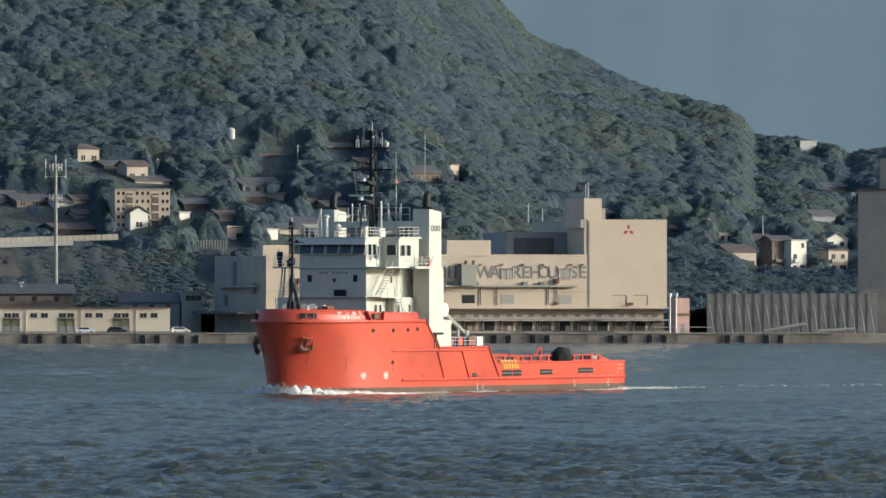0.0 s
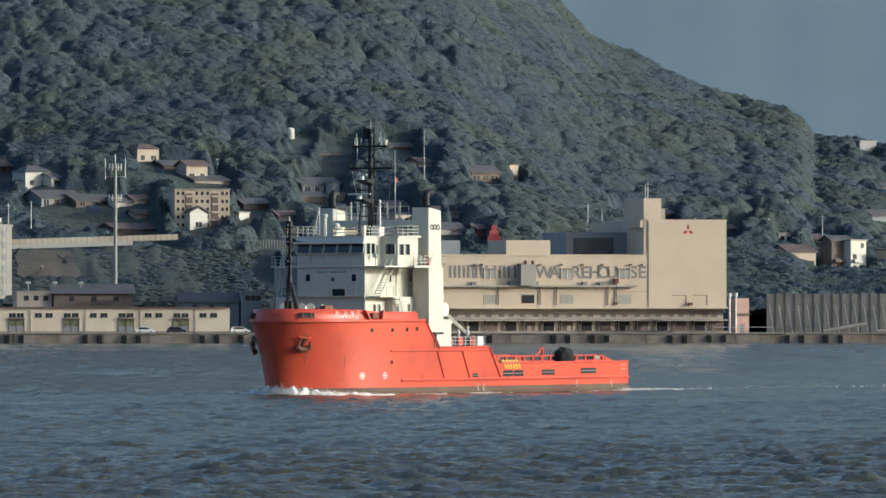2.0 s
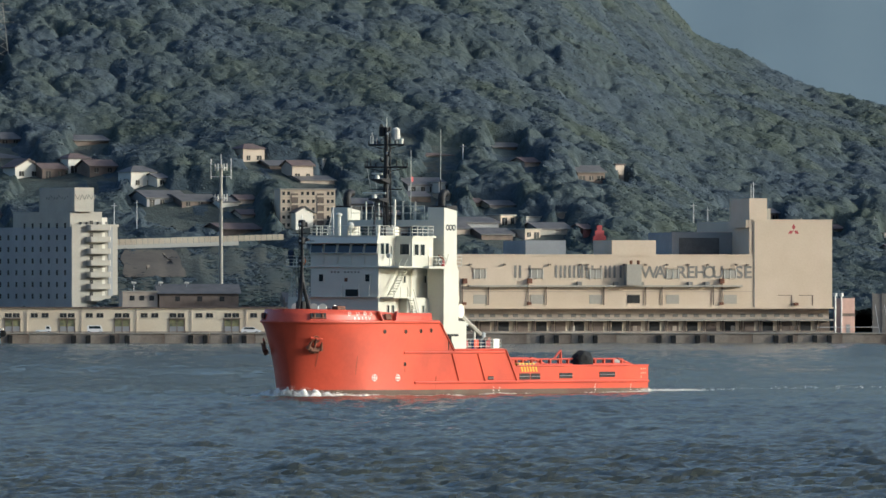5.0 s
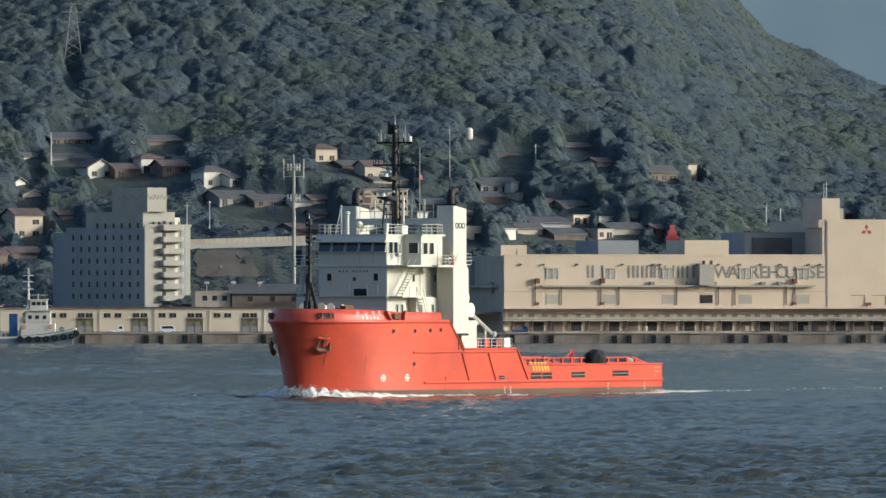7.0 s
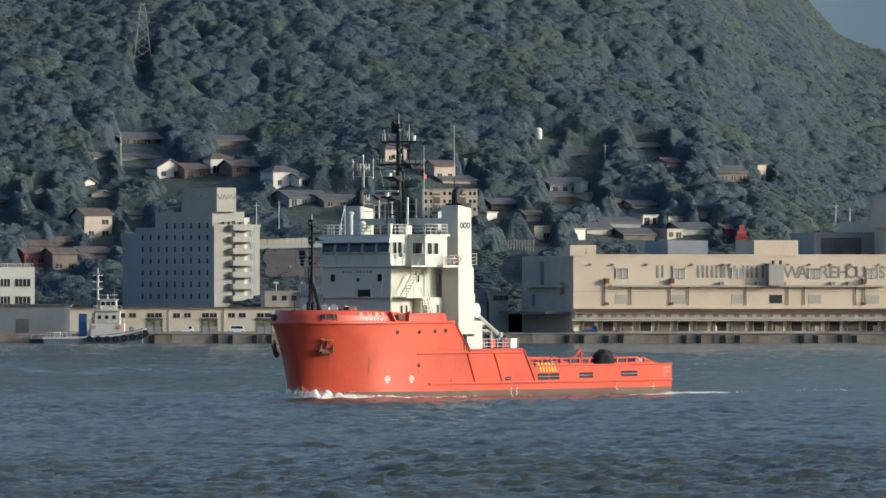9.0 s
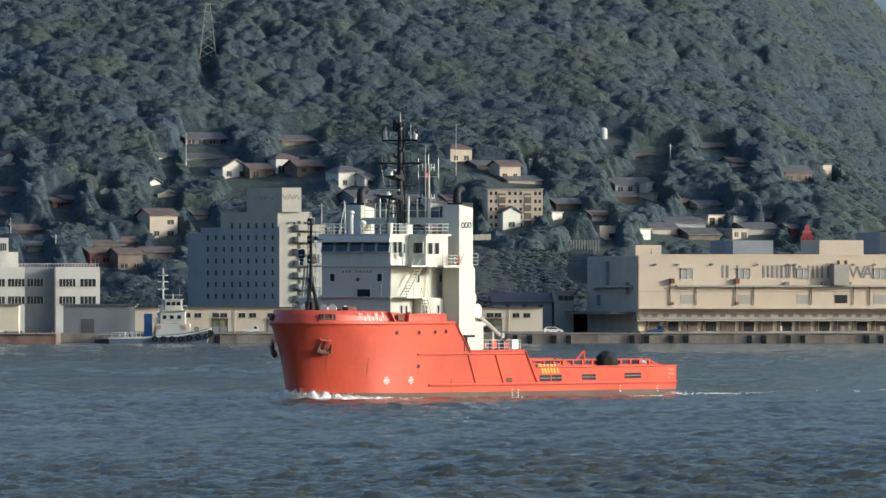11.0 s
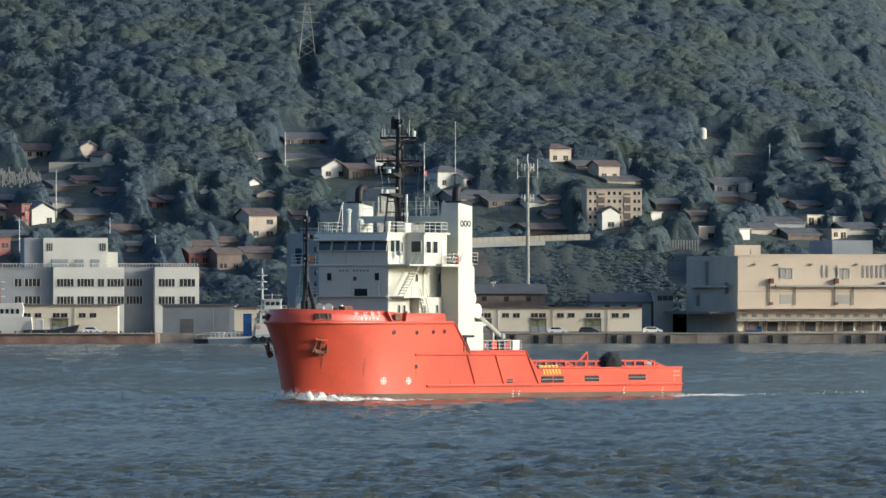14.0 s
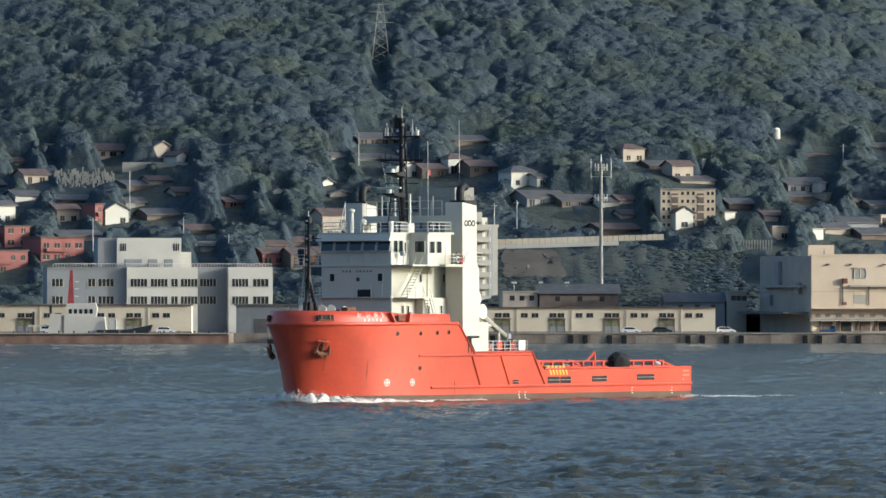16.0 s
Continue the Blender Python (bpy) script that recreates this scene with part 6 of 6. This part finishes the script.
    part("satellite_dome", ball((6.4, -0.6, 18.3), 0.42), WHITE, s)
    part("dome_post", rod((6.4, -0.6, 17.2), (6.4, -0.6, 18.0), 0.1, n=6), WHITE, s)
    part("magnetic_compass", rod((7.0, 3.2, 17.2), (7.0, 3.2, 18.4), 0.2, 0.28, 10), STAINED, s)
    part("locker", slab(3.2, 4.4, 2.6, 3.6, 17.25, 18.2, 0.05), STAINED, s)
    part("light_post", rod((3.0, 2.9, 17.2), (3.0, 2.9, 21.2), 0.13, n=8), WHITE, s)
    part("stay_frame", rod((6.6, -3.4, 17.3), (6.0, -3.0, 20.4), 0.05, n=5), WHITE, s)
    part("stay_frame", rod((7.6, -2.0, 17.3), (6.0, -3.0, 20.4), 0.05, n=5), WHITE, s)


def funnel(s, side):
    lo, hi = sorted((5.05 * side, 7.1 * side))
    f = part("funnel", prism([(-3.5, 4.9), (-0.35, 4.9), (-0.35, 20.35), (-3.06, 20.0), (-3.06, 14.0), (-3.5, 13.6)], lo, hi, "y"), WHITE, s, "tall white funnel casing")
    part("funnel_top", slab(-3.2, -0.95, lo + 0.15, hi - 0.05, 20.0, 20.55, 0.05), BLACK, f)
    exhaust(f, -1.75, side * 5.95, 20.3)
    part("ledge", slab(-3.2, -0.25, lo - 0.05, hi + 0.06, 14.0, 14.12), WHITE, f)
    part("base_house", slab(-5.3, -0.4, lo - 0.1, hi - 0.03, 5.0, 8.1, 0.04), WHITE, f)
    if side > 0:
        for k in range(3):
            part("company_mark", ring(0.34, 0.14, 0.03, 14), CARDARK, f).matrix_basis = pose(-1.05 - 0.68 * k, hi, 18.2, 90, 0, 180)
        r = railing(f, [(-3.1, 6.8, 14.1), (-4.6, 6.8, 14.1), (-4.6, 5.0, 14.1), (-3.1, 5.0, 14.1)], h=1.1)
        part("basket_floor", slab(-4.6, -3.06, 5.0, 6.8, 14.02, 14.1), STEEL, f)


def ship_mast(s):
    m = part("mast", rod((0, 0, 17), (0, 0, 29.0), 0.36, 0.22, 10), BLACK, s, "black mast with yards and radar scanners")
    bm = bmesh.new()
    for a, b in ((0.55, 0.35), (0.55, -0.35)):
        rod((-a, b, 17), (-a * 0.6, b * 0.8, 28.4), 0.09, n=5, bm=bm)
    for k in range(22):
        z = 17.4 + 0.5 * k
        rod((-0.5 + 0.012 * k, -0.35 + 0.006 * k, z), (-0.5 + 0.012 * k, 0.35 - 0.006 * k, z), 0.03, n=4, bm=bm)
    part("climbing_frame", bm, BLACK, m)
    bm = bmesh.new()
    rod((3.0, 0.2, 17.2), (1.5, -0.3, 21.2), 0.11, n=6, bm=bm)
    rod((1.4, 0.9, 17.2), (1.2, 0.3, 21.2), 0.11, n=6, bm=bm)
    for k in range(1, 4):
        z = 17.2 + 1.1 * k
        x = 2.6 - 0.55 * k
        rod((3.0 - 0.4 * k, 0.2 - 0.12 * k, z), (1.4, 0.8, z), 0.06, n=4, bm=bm)
    part("brace", bm, BLACK, m)
    for z, half, drop in ((27.1, 2.2, 0.5), (24.7, 2.65, 0.55)):
        bm = rod((0, -half, z), (0, half, z), 0.10, n=6)
        rod((0, -half, z - 0.05), (0, 0, z - drop), 0.04, n=4, bm=bm)
        rod((0, half, z - 0.05), (0, 0, z - drop), 0.04, n=4, bm=bm)
        for k in range(5):
            y = -half + half * 2 * k / 4
            rod((0, y, z), (0, y, z + 0.45), 0.06, n=5, bm=bm)
        y = part("yard", bm, BLACK, m)
        for q in (-half * 0.9, -half * 0.75, half * 0.5, half * 0.8):
            part("antenna", rod((0, q, z + 0.1), (0, q, z + 0.95), 0.06, 0.03, 5), WHITE if half < 2.5 else BLACK, y)
    part("yard", rod((0, -2.0, 22.3), (0, 2.0, 22.3), 0.05, n=5), BLACK, m)
    for z, half in ((27.1, 2.2), (24.7, 2.65)):
        bm = rod((-0.45, -half, z - 0.02), (-0.45, half, z - 0.02), 0.05, n=5)
        for k in range(9):
            y = -half + half * k / 4
            rod((-0.45, y, z - 0.02), (0, y, z), 0.035, n=4, bm=bm)
        part("yard_walkway", bm, BLACK, m)
    for y, z, h in ((-1.9, 27.2, 1.3), (-1.3, 27.2, 0.8), (1.2, 27.2, 1.7), (1.8, 27.2, 0.7)):
        part("aerial", rod((-0.2, y, z), (-0.2, y, z + h), 0.07, 0.04, 6), STEEL, m)
    part("satcom_drum", rod((0.1, 1.95, 27.2), (0.1, 1.95, 27.75), 0.24, n=10), WHITE, m)
    for y, z in ((0.55, 28.6), (-0.5, 28.9), (0.5, 25.9), (-0.5, 25.3), (0.5, 24.0)):
        part("navigation_light", rod((0.2, y, z), (0.2, y, z + 0.42), 0.16, n=8), BLACK, m)
        part("light_bracket", rod((0, 0, z), (0.2, y, z), 0.05, n=4), BLACK, m)
    bm = bmesh.new()
    for k in range(9):
        z0 = 17.6 + 1.2 * k
        rod((-0.42, 0.3, z0), (-0.05, -0.25, z0 + 1.2), 0.04, n=4, bm=bm)
        rod((-0.42, -0.3, z0), (-0.05, 0.25, z0 + 1.2), 0.04, n=4, bm=bm)
    part("mast_bracing", bm, BLACK, m)
    for y0, y1 in ((-2.5, -1.2), (2.5, 1.6), (-1.6, -0.8)):
        part("halyard", rod((-0.2, y0, 24.6), (-0.6, y1, 17.3), 0.018, n=4), STEEL, m)
    for x, y, z, w in ((1.2, -0.4, 23.0, 1.3), (1.6, -0.5, 20.9, 2.9)):
        p = part("radar_platform", prism([(0, z - 0.1), (x + 0.5, z + 0.25), (x + 0.5, z + 0.4), (0, z + 0.5)], y - 0.45, y + 0.9, "y"), BLACK, m)
        part("radar_turntable", rod((x, y, z + 0.3), (x, y, z + 0.85), 0.3, 0.22, 10), WHITE, p)
        part("radar_scanner", slab(x - 0.12, x + 0.12, y - w / 2, y + w / 2, z + 0.85, z + 1.05, 0.04), WHITE, p, "white radar scanner bar")
    for k, z in enumerate((28.3, 27.7, 26.2, 25.6)):
        part("signal_lamp", ball((0.25, -0.35 if k % 2 else 0.3, z), 0.17, sub=1), STEEL, m)
    part("lightning_rod", rod((0, 0.05, 29), (0, 0.05, 30.1), 0.06, 0.03, 5), WHITE, m)
    part("masthead_box", slab(-0.3, 0.3, -0.75, -0.2, 28.0, 29.1, 0.05), BLACK, m)
    part("whip_antenna", rod((-3.1, 5.0, 21.0), (-3.1, 5.0, 28.8), 0.05, 0.03, 5), WHITE, s)
    part("whip_base", rod((-3.1, 5.0, 20.2), (-3.1, 5.0, 23.4), 0.07, 0.06, 6), BLACK, s)
    part("halyard_pole", rod((-1.2, 2.4, 17.2), (-1.2, 2.4, 26.6), 0.06, 0.04, 5), WHITE, s)
    part("signal_flag", prism([(-1.25, 23.2), (-1.7, 23.1), (-1.7, 23.6), (-1.25, 23.7)], 2.38, 2.42, "y"), LOGO_RED, s, "small red signal flag")
    # bridge between the funnels
    part("catwalk", slab(-2.4, -0.5, -5.1, 5.1, 18.3, 19.0, 0.03), WHITE, s)
    part("casing", slab(-2.4, 0.4, -4.6, 4.6, 13.9, 17.2, 0.03), WHITE, s)
    railing(s, [(-0.4, -4.6, 19.0), (-0.4, 4.6, 19.0)], h=1.5, bars=2)
    for y in (-3.2, -1.6, 1.4, 3.0):
        part("vent_post", rod((-1.2, y, 19.0), (-1.2, y, 21.0), 0.1, n=6), WHITE, s)


def ship_foredeck(s):
    m = part("foremast", rod((17.4, 0, 12.4), (17.4, 0, 18.6), 0.2, 0.13, 8), BLACK, s, "black foremast on a tripod")
    for x, y in ((18.4, 0), (16.8, 0.9), (16.8, -0.9)):
        part("tripod_leg", rod((x, y, 8.0), (17.4, 0, 12.6), 0.2, n=6), BLACK, m)
    for y in (-0.22, 0.22):
        part("ladder_stile", rod((17.75, y, 8.2), (17.6, y, 18.2), 0.045, n=5), BLACK, m)
    for k in range(24):
        part("rung", rod((17.74 - 0.006 * k, -0.22, 8.6 + 0.4 * k), (17.74 - 0.006 * k, 0.22, 8.6 + 0.4 * k), 0.03, n=4), BLACK, m)
    part("winch_box", slab(16.9, 17.9, -0.45, 0.45, 9.3, 10.2, 0.06), BLACK, m)
    part("lamp_arm", rod((17.4, 0, 16.6), (17.4, 1.5, 16.6), 0.05, n=5), BLACK, m)
    part("horn", rod((17.5, 1.0, 16.7), (18.1, 1.0, 16.75), 0.08, 0.2, 8), BLACK, m)
    part("collar", rod((17.4, 0, 12.2), (17.4, 0, 13.1), 0.34, 0.2, 8), BLACK, m)
    part("crosstree", rod((17.4, -1.2, 17.4), (17.4, 1.2, 17.4), 0.04, n=5), BLACK, m)
    for z in (14.2, 16.3, 18.1):
        part("mast_light", slab(17.15, 17.75, -0.3, 0.3, z, z + 0.75, 0.08), BLACK, m)
        part("lens", rod((17.75, 0, z + 0.3), (17.85, 0, z + 0.3), 0.12, n=8), STEEL, m)
    part("finial", rod((17.4, 0, 18.6), (17.4, 0, 19.4), 0.08, 0.03, 6), MARKING, m)
    w = part("windlass", rod((14.0, -1.6, 8.9), (14.0, 2.0, 8.9), 0.55, n=14), RUST, s, "rusty anchor windlass")
    for y in (-1.7, 0.2, 2.0):
        part("drum_flange", rod((14.0, y, 8.95), (14.0, y + 0.12, 8.95), 0.85, n=16), STAINED, w)
    part("gearbox", slab(13.3, 14.9, 2.2, 3.0, 8.0, 9.7, 0.08), RUST, w)
    for y in (-1.5, -0.3, 0.8, 1.9):
        part("vent_disc", rod((16.0, y - 0.1, 9.5), (16.25, y, 9.55), 0.42, n=14), STAINED, s, "round cream ventilator")
    part("rope_heap", ball((13.0, 3.6, 8.5), 0.75, sz=0.75, sub=2), RUST, s)
    part("rope_heap", ball((18.8, -2.0, 8.8), 0.6, sz=0.8, sub=2), CANVAS, s)
    part("rope_heap", ball((17.8, -3.6, 8.8), 0.6, sz=0.8, sub=2), CANVAS, s)
    part("bow_staff", rod((20.6, 0, 8.0), (21.0, 0, 10.6), 0.05, n=5), BLACK, s)


def ship_aft(s):
    railing(s, [(-4.3, 6.9, 5.0), (-13.0, 6.9, 5.0), (-13.0, -6.9, 5.0)], h=1.15, bars=3, step=1.0)
    part("railing_panel", slab(-8.2, -7.2, 6.86, 6.92, 5.25, 6.1), RED, s)
    part("railing_panel", slab(-12.6, -11.4, 6.86, 6.92, 5.2, 6.2), MARKING, s)
    bm = rod((-1.2, 7.2, 5.0), (-1.2, 7.2, 6.7), 0.12, n=6)
    rod((-1.2, 7.2, 6.6), (-3.2, 7.2, 6.6), 0.12, n=6, bm=bm)
    rod((-1.3, 7.2, 6.5), (-2.4, 7.2, 5.1), 0.1, n=6, bm=bm)
    rod((-1.7, 7.2, 5.0), (-1.7, 7.2, 6.6), 0.1, n=6, bm=bm)
    part("davit", bm, BLACK, s, "black davit frame beside the funnel base")
    c = part("deck_crane", rod((-5.6, 4.6, 5.0), (-5.6, 4.6, 8.6), 0.7, 0.6, 14), WHITE, s, "white deck crane with a lowered boom")
    part("crane_house", slab(-6.5, -4.7, 3.9, 5.4, 8.5, 10.3, 0.12), WHITE, c)
    part("winch_drum", rod((-6.2, 3.8, 10.5), (-6.2, 5.2, 10.5), 0.72, n=14), STAINED, c)
    part("winch_drum", rod((-6.9, 4.0, 9.2), (-6.9, 5.4, 9.2), 0.78, n=14), STAINED, c)
    part("boom", rod((-6.4, 4.7, 9.4), (-12.6, 4.7, 6.5), 0.36, 0.26, 8), PALE, c)
    part("boom_rest", rod((-11.0, 4.7, 5.0), (-11.0, 4.7, 7.2), 0.16, n=6), WHITE, c)
    part("hydraulic_ram", rod((-6.2, 5.0, 7.4), (-9.2, 4.9, 7.7), 0.12, n=6), STEEL, c)
    part("crane_platform", slab(-7.6, -4.3, 3.4, 5.9, 7.75, 7.9), WHITE, c)
    part("raft_canister", rod((-7.6, 5.6, 5.6), (-6.2, 5.6, 5.6), 0.36, n=12), MARKING, s)
    part("deck_box", slab(-10.6, -9.0, 5.6, 6.6, 5.0, 6.0, 0.05), CANVAS, s)
    part("hook_block", slab(-12.9, -12.2, 4.3, 5.1, 5.6, 6.9, 0.12), STEEL, c)
    part("hose_reel", rod((-11.6, 5.7, 5.8), (-11.6, 6.3, 5.8), 0.55, n=14), RUST, s)
    part("drum", rod((-8.6, 5.9, 5.0), (-8.6, 5.9, 6.0), 0.3, n=12), BLUE, s)
    part("valve_stand", rod((-5.8, 6.5, 5.0), (-5.8, 6.5, 6.3), 0.18, n=8), LOGO_RED, s)
    part("ventilator", rod((-4.9, 3.2, 5.0), (-4.9, 3.2, 7.6), 0.28, 0.34, 10), WHITE, s)
    for x in (-5.4, -10.2):
        part("railing_panel", slab(x - 0.45, x + 0.45, 6.86, 6.92, 5.25, 6.0), LOGO_RED, s)
    # working deck: crash rails, net, posts
    for side in (1, -1):
        y = 5.6 * side
        bm = rod((-15.5, y, 3.35), (-43.5, y, 3.35), 0.13, n=6)
        rod((-15.5, y, 3.95), (-40.5, y, 3.95), 0.10, n=6, bm=bm)
        r = part("crash_rail", bm, RED, s, "red tubular crash rail")
        for k in range(14):
            part("rail_post", slab(-16.0 - 2.0 * k, -15.7 - 2.0 * k, y - 0.12, y + 0.12, 1.95, 4.0), RED, r)
        part("end_brace", rod((-41.0, y, 4.0), (-44.6, y, 3.2), 0.12, n=6), RED, r)
        bm = rod((-26.6, y, 3.9), (-28.2, y, 4.9), 0.12, n=6)
        rod((-28.2, y, 4.9), (-28.4, y, 2.0), 0.14, n=6, bm=bm)
        part("towing_horn", bm, RED, s)
    rng = np.random.RandomState(5)
    bm = bmesh.new()
    bmesh.ops.create_icosphere(bm, subdivisions=3, radius=1.0, matrix=Matrix.Translation((-32.1, 6.1, 3.65)) @ Matrix.Diagonal((1.35, 1.2, 1.3, 1)))
    for v in bm.verts:
        d = v.co - Vector((-32.1, 6.1, 3.65))
        v.co += d * (0.10 * noise.noise(v.co * 2.3) + 0.02 * rng.normal())
    part("net_fender", bm, RUBBER, s, "black netted rubber fender on the afterdeck")
    t = part("striped_cover", slab(-20.4, -16.6, 6.0, 6.9, 2.0, 3.55, 0.08), YELLOW, s, "yellow and black striped guard")
    for k in range(5):
        part("stripe", prism([(-20.2 + 0.75 * k, 2.7), (-19.85 + 0.75 * k, 2.7), (-19.55 + 0.75 * k, 3.5), (-19.9 + 0.75 * k, 3.5)], 6.9, 6.91, "y"), BROWN, t)
    for k in range(6):
        x = -20.3 + 0.62 * k
        part("hazard_stripe", prism([(x, 2.6), (x + 0.32, 2.6), (x + 0.6, 3.2), (x + 0.28, 3.2)], 7.27, 7.3, "y"), YELLOW, s, "yellow hazard stripe painted on the bulwark")
    part("tow_winch", rod((-17.0, -2.0, 3.0), (-17.0, 2.0, 3.0), 1.0, n=16), RUST, s)
    part("hatch", slab(-24, -22.4, 4.0, 5.0, 1.95, 3.7, 0.05), STEEL, s)
    part("deck_locker", slab(-43.0, -41.6, 3.6, 4.8, 1.95, 3.9, 0.05), STEEL, s)


def foam_patch(name, label, spots, seed, ridges=()):
    """Foam as many small flattened flecks; spots: x, y, reach, height, amount."""
    rng = np.random.RandomState(seed)
    base = bmesh.new()
    bmesh.ops.create_icosphere(base, subdivisions=1, radius=1.0)
    bv = np.array([v.co[:] for v in base.verts])
    bf = np.array([[v.index for v in f.verts] for f in base.faces])
    base.free()
    co, fa, n = [], [], 0
    for x, y, rx, ry, h, amount in spots:
        for _ in range(amount):
            px, py = rng.normal(x, rx), rng.normal(y, ry)
            inside = px < 19.2 and abs(py) < half_breadth(px, 0.1) - 0.1 and px > -45
            if inside:
                py = math.copysign(half_breadth(px, 0.1) + abs(rng.normal(0, 0.25)), y)
            sz = rng.uniform(0.015, 0.05)
            q = bv * np.array([sz * rng.uniform(1, 3.0), sz * rng.uniform(0.8, 1.8), sz * rng.uniform(0.4, 0.9)]) * (1 + 0.35 * rng.normal(size=(len(bv), 1)))
            q += np.array([px, py, 0.05 + abs(rng.normal(0, h))])
            co.append(q)
            fa.append(bf + n)
            n += len(bv)
    for path in ridges:
        m = 9
        pts = []
        for i, (x, y, ox, oy, w, h) in enumerate(path):
            for j in range(m):
                k = j / (m - 1)
                z = h * (math.sin(math.pi * k ** 0.7) ** 0.8) * (0.75 + 0.5 * noise.noise(Vector((i * 0.35, k * 2.0, seed)))) - 0.12 * k
                d = w * (k - 0.12) + 0.25 * w * noise.noise(Vector((i * 0.5, k * 3.0, seed + 5)))
                pts.append((x + ox * d + 0.06 * rng.normal(), y + oy * d + 0.06 * rng.normal(), z + 0.05 * rng.normal()))
        r = len(path)
        idx = np.arange(r * m).reshape(r, m) + n
        a, b, c, d = idx[:-1, :-1].ravel(), idx[1:, :-1].ravel(), idx[1:, 1:].ravel(), idx[:-1, 1:].ravel()
        co.append(np.array(pts))
        fa.append(np.concatenate([np.stack([a, b, c], -1), np.stack([a, c, d], -1)]))
        n += r * m
    me = bpy.data.meshes.new(name)
    grid_mesh(me, np.concatenate(co), np.concatenate(fa))
    me.materials.append(FOAM)
    return tagged(new(name, me), label, "foam", kind="stuff")


def ship():
    s = thing("supply_ship", pose(0, 0, 0), "orange-red offshore supply ship with white wheelhouse and twin funnels", "ship")
    ship_hull(s)
    ship_house(s)
    funnel(s, 1)
    funnel(s, -1)
    ship_mast(s)
    ship_foredeck(s)
    ship_aft(s)
    return s


SHIP = ship()
bow = []
for i in range(30):
    x = 19.3 - 0.02 * i * i - 0.17 * i
    hgt = 0.40 * math.exp(-i / 9.0) + 0.05
    bow.append((x, half_breadth(x, 0.1) + 0.2 + 0.02 * i, 0.35, 0.2, hgt, 380 if i < 16 else 40))
    if i < 16:
        bow.append((x, -(half_breadth(x, 0.1) + 0.3 + 0.12 * i), 0.4, 0.35, hgt, 260))
for x, y, h, n in ((19.2, -0.8, 0.35, 1500), (18.6, -2.2, 0.35, 1500), (17.6, -3.6, 0.25, 1000), (18.8, 1.2, 0.25, 900)):
    bow.append((x, y, 0.5, 0.5, h, n))
for i in range(12):
    bow.append((19.0 - 0.55 * i, -(6.5 + 0.75 * i), 0.7, 0.5, 0.12 * math.exp(-i / 6), 240 - 15 * i))


def crest(side, count, length):
    """The curling crest that peels off the stem and runs aft along one side."""
    path = []
    for i in range(count):
        k = i / (count - 1)
        x = 19.3 - length * k ** 1.6
        y = half_breadth(x, 0.1)
        dx, dy = (0.75, 0.65) if k < 0.2 else (0.25, 0.97)
        away = 0.25 + (5.0 * k if side < 0 else 0.5 * k)
        h = (1.75 * math.exp(-k * 2.4) * min(1.0, 0.55 + k * 6)) if side > 0 else 2.0 * (1 - k) ** 2.2 + 0.10
        path.append((x + dx * away * 0.3, side * (y + dy * away), dx, side * dy, 0.8 + 0.9 * k, max(0.05, h) * (0.8 + 0.3 * math.sin(i * 1.3))))
    return path


BOW_WAVE = foam_patch("bow_wave", "white foaming bow wave curling along the hull", bow, 21, [crest(1, 60, 16.0), crest(-1, 44, 9.0)])
side_spots = [(x, half_breadth(x, 0.1) + 0.35, 0.9, 0.25, 0.05, n) for x, n in ((-1, 20), (-10, 150), (-12.5, 120), (-17, 10), (-31, 15), (-36, 60), (-40, 120), (-43, 160))]
SIDE_FOAM = foam_patch("side_foam", "broken white foam along the waterline", side_spots, 22)
wake_spots = [(-46.0 - 3.1 * i, 4.5 * math.sin(i * 1.9) * (0.6 + 0.04 * i), 1.7, 1.5, 0.05 + 0.10 * math.exp(-i / 2), 900 if i < 5 else (8 if i % 4 else 40 if i < 12 else 3)) for i in range(26)]
WAKE = foam_patch("wake", "streaks of white wake trailing astern", wake_spots, 23)


def motions():
    def course(t):
        k = t / 16
        return 22.4 - 54.3 * k, 1187 - 89.5 * k

    rows, flat, side = [], [], []
    for i in range(33):
        t = i * 0.5
        x, y = course(t)
        rows.append((t, pose(x, y, 0.05 * math.sin(t * 1.1), 0.25 * math.sin(t * 0.9), 0.16 * math.sin(t * 0.75 + 1), -121.1)))
        flat.append((t, pose(x, y, 0.10 * math.sin(t * 2.1), 0, 0.35 * math.sin(t * 1.7), -121.1)))
        side.append((t, pose(x + 0.25 * math.sin(t * 1.3), y + 0.3 * math.sin(t), 0.05 * math.sin(t * 2.6 + 1), 0, 0, -121.1)))
    walk(SHIP, rows)
    walk(BOW_WAVE, flat)
    walk(SIDE_FOAM, side)
    walk(WAKE, side)
    walk(SEA, [(t, pose(-0.55 * t, -0.9 * t, 0)) for t in (0.0, 4.0, 8.0, 12.0, 16.0)])


motions()
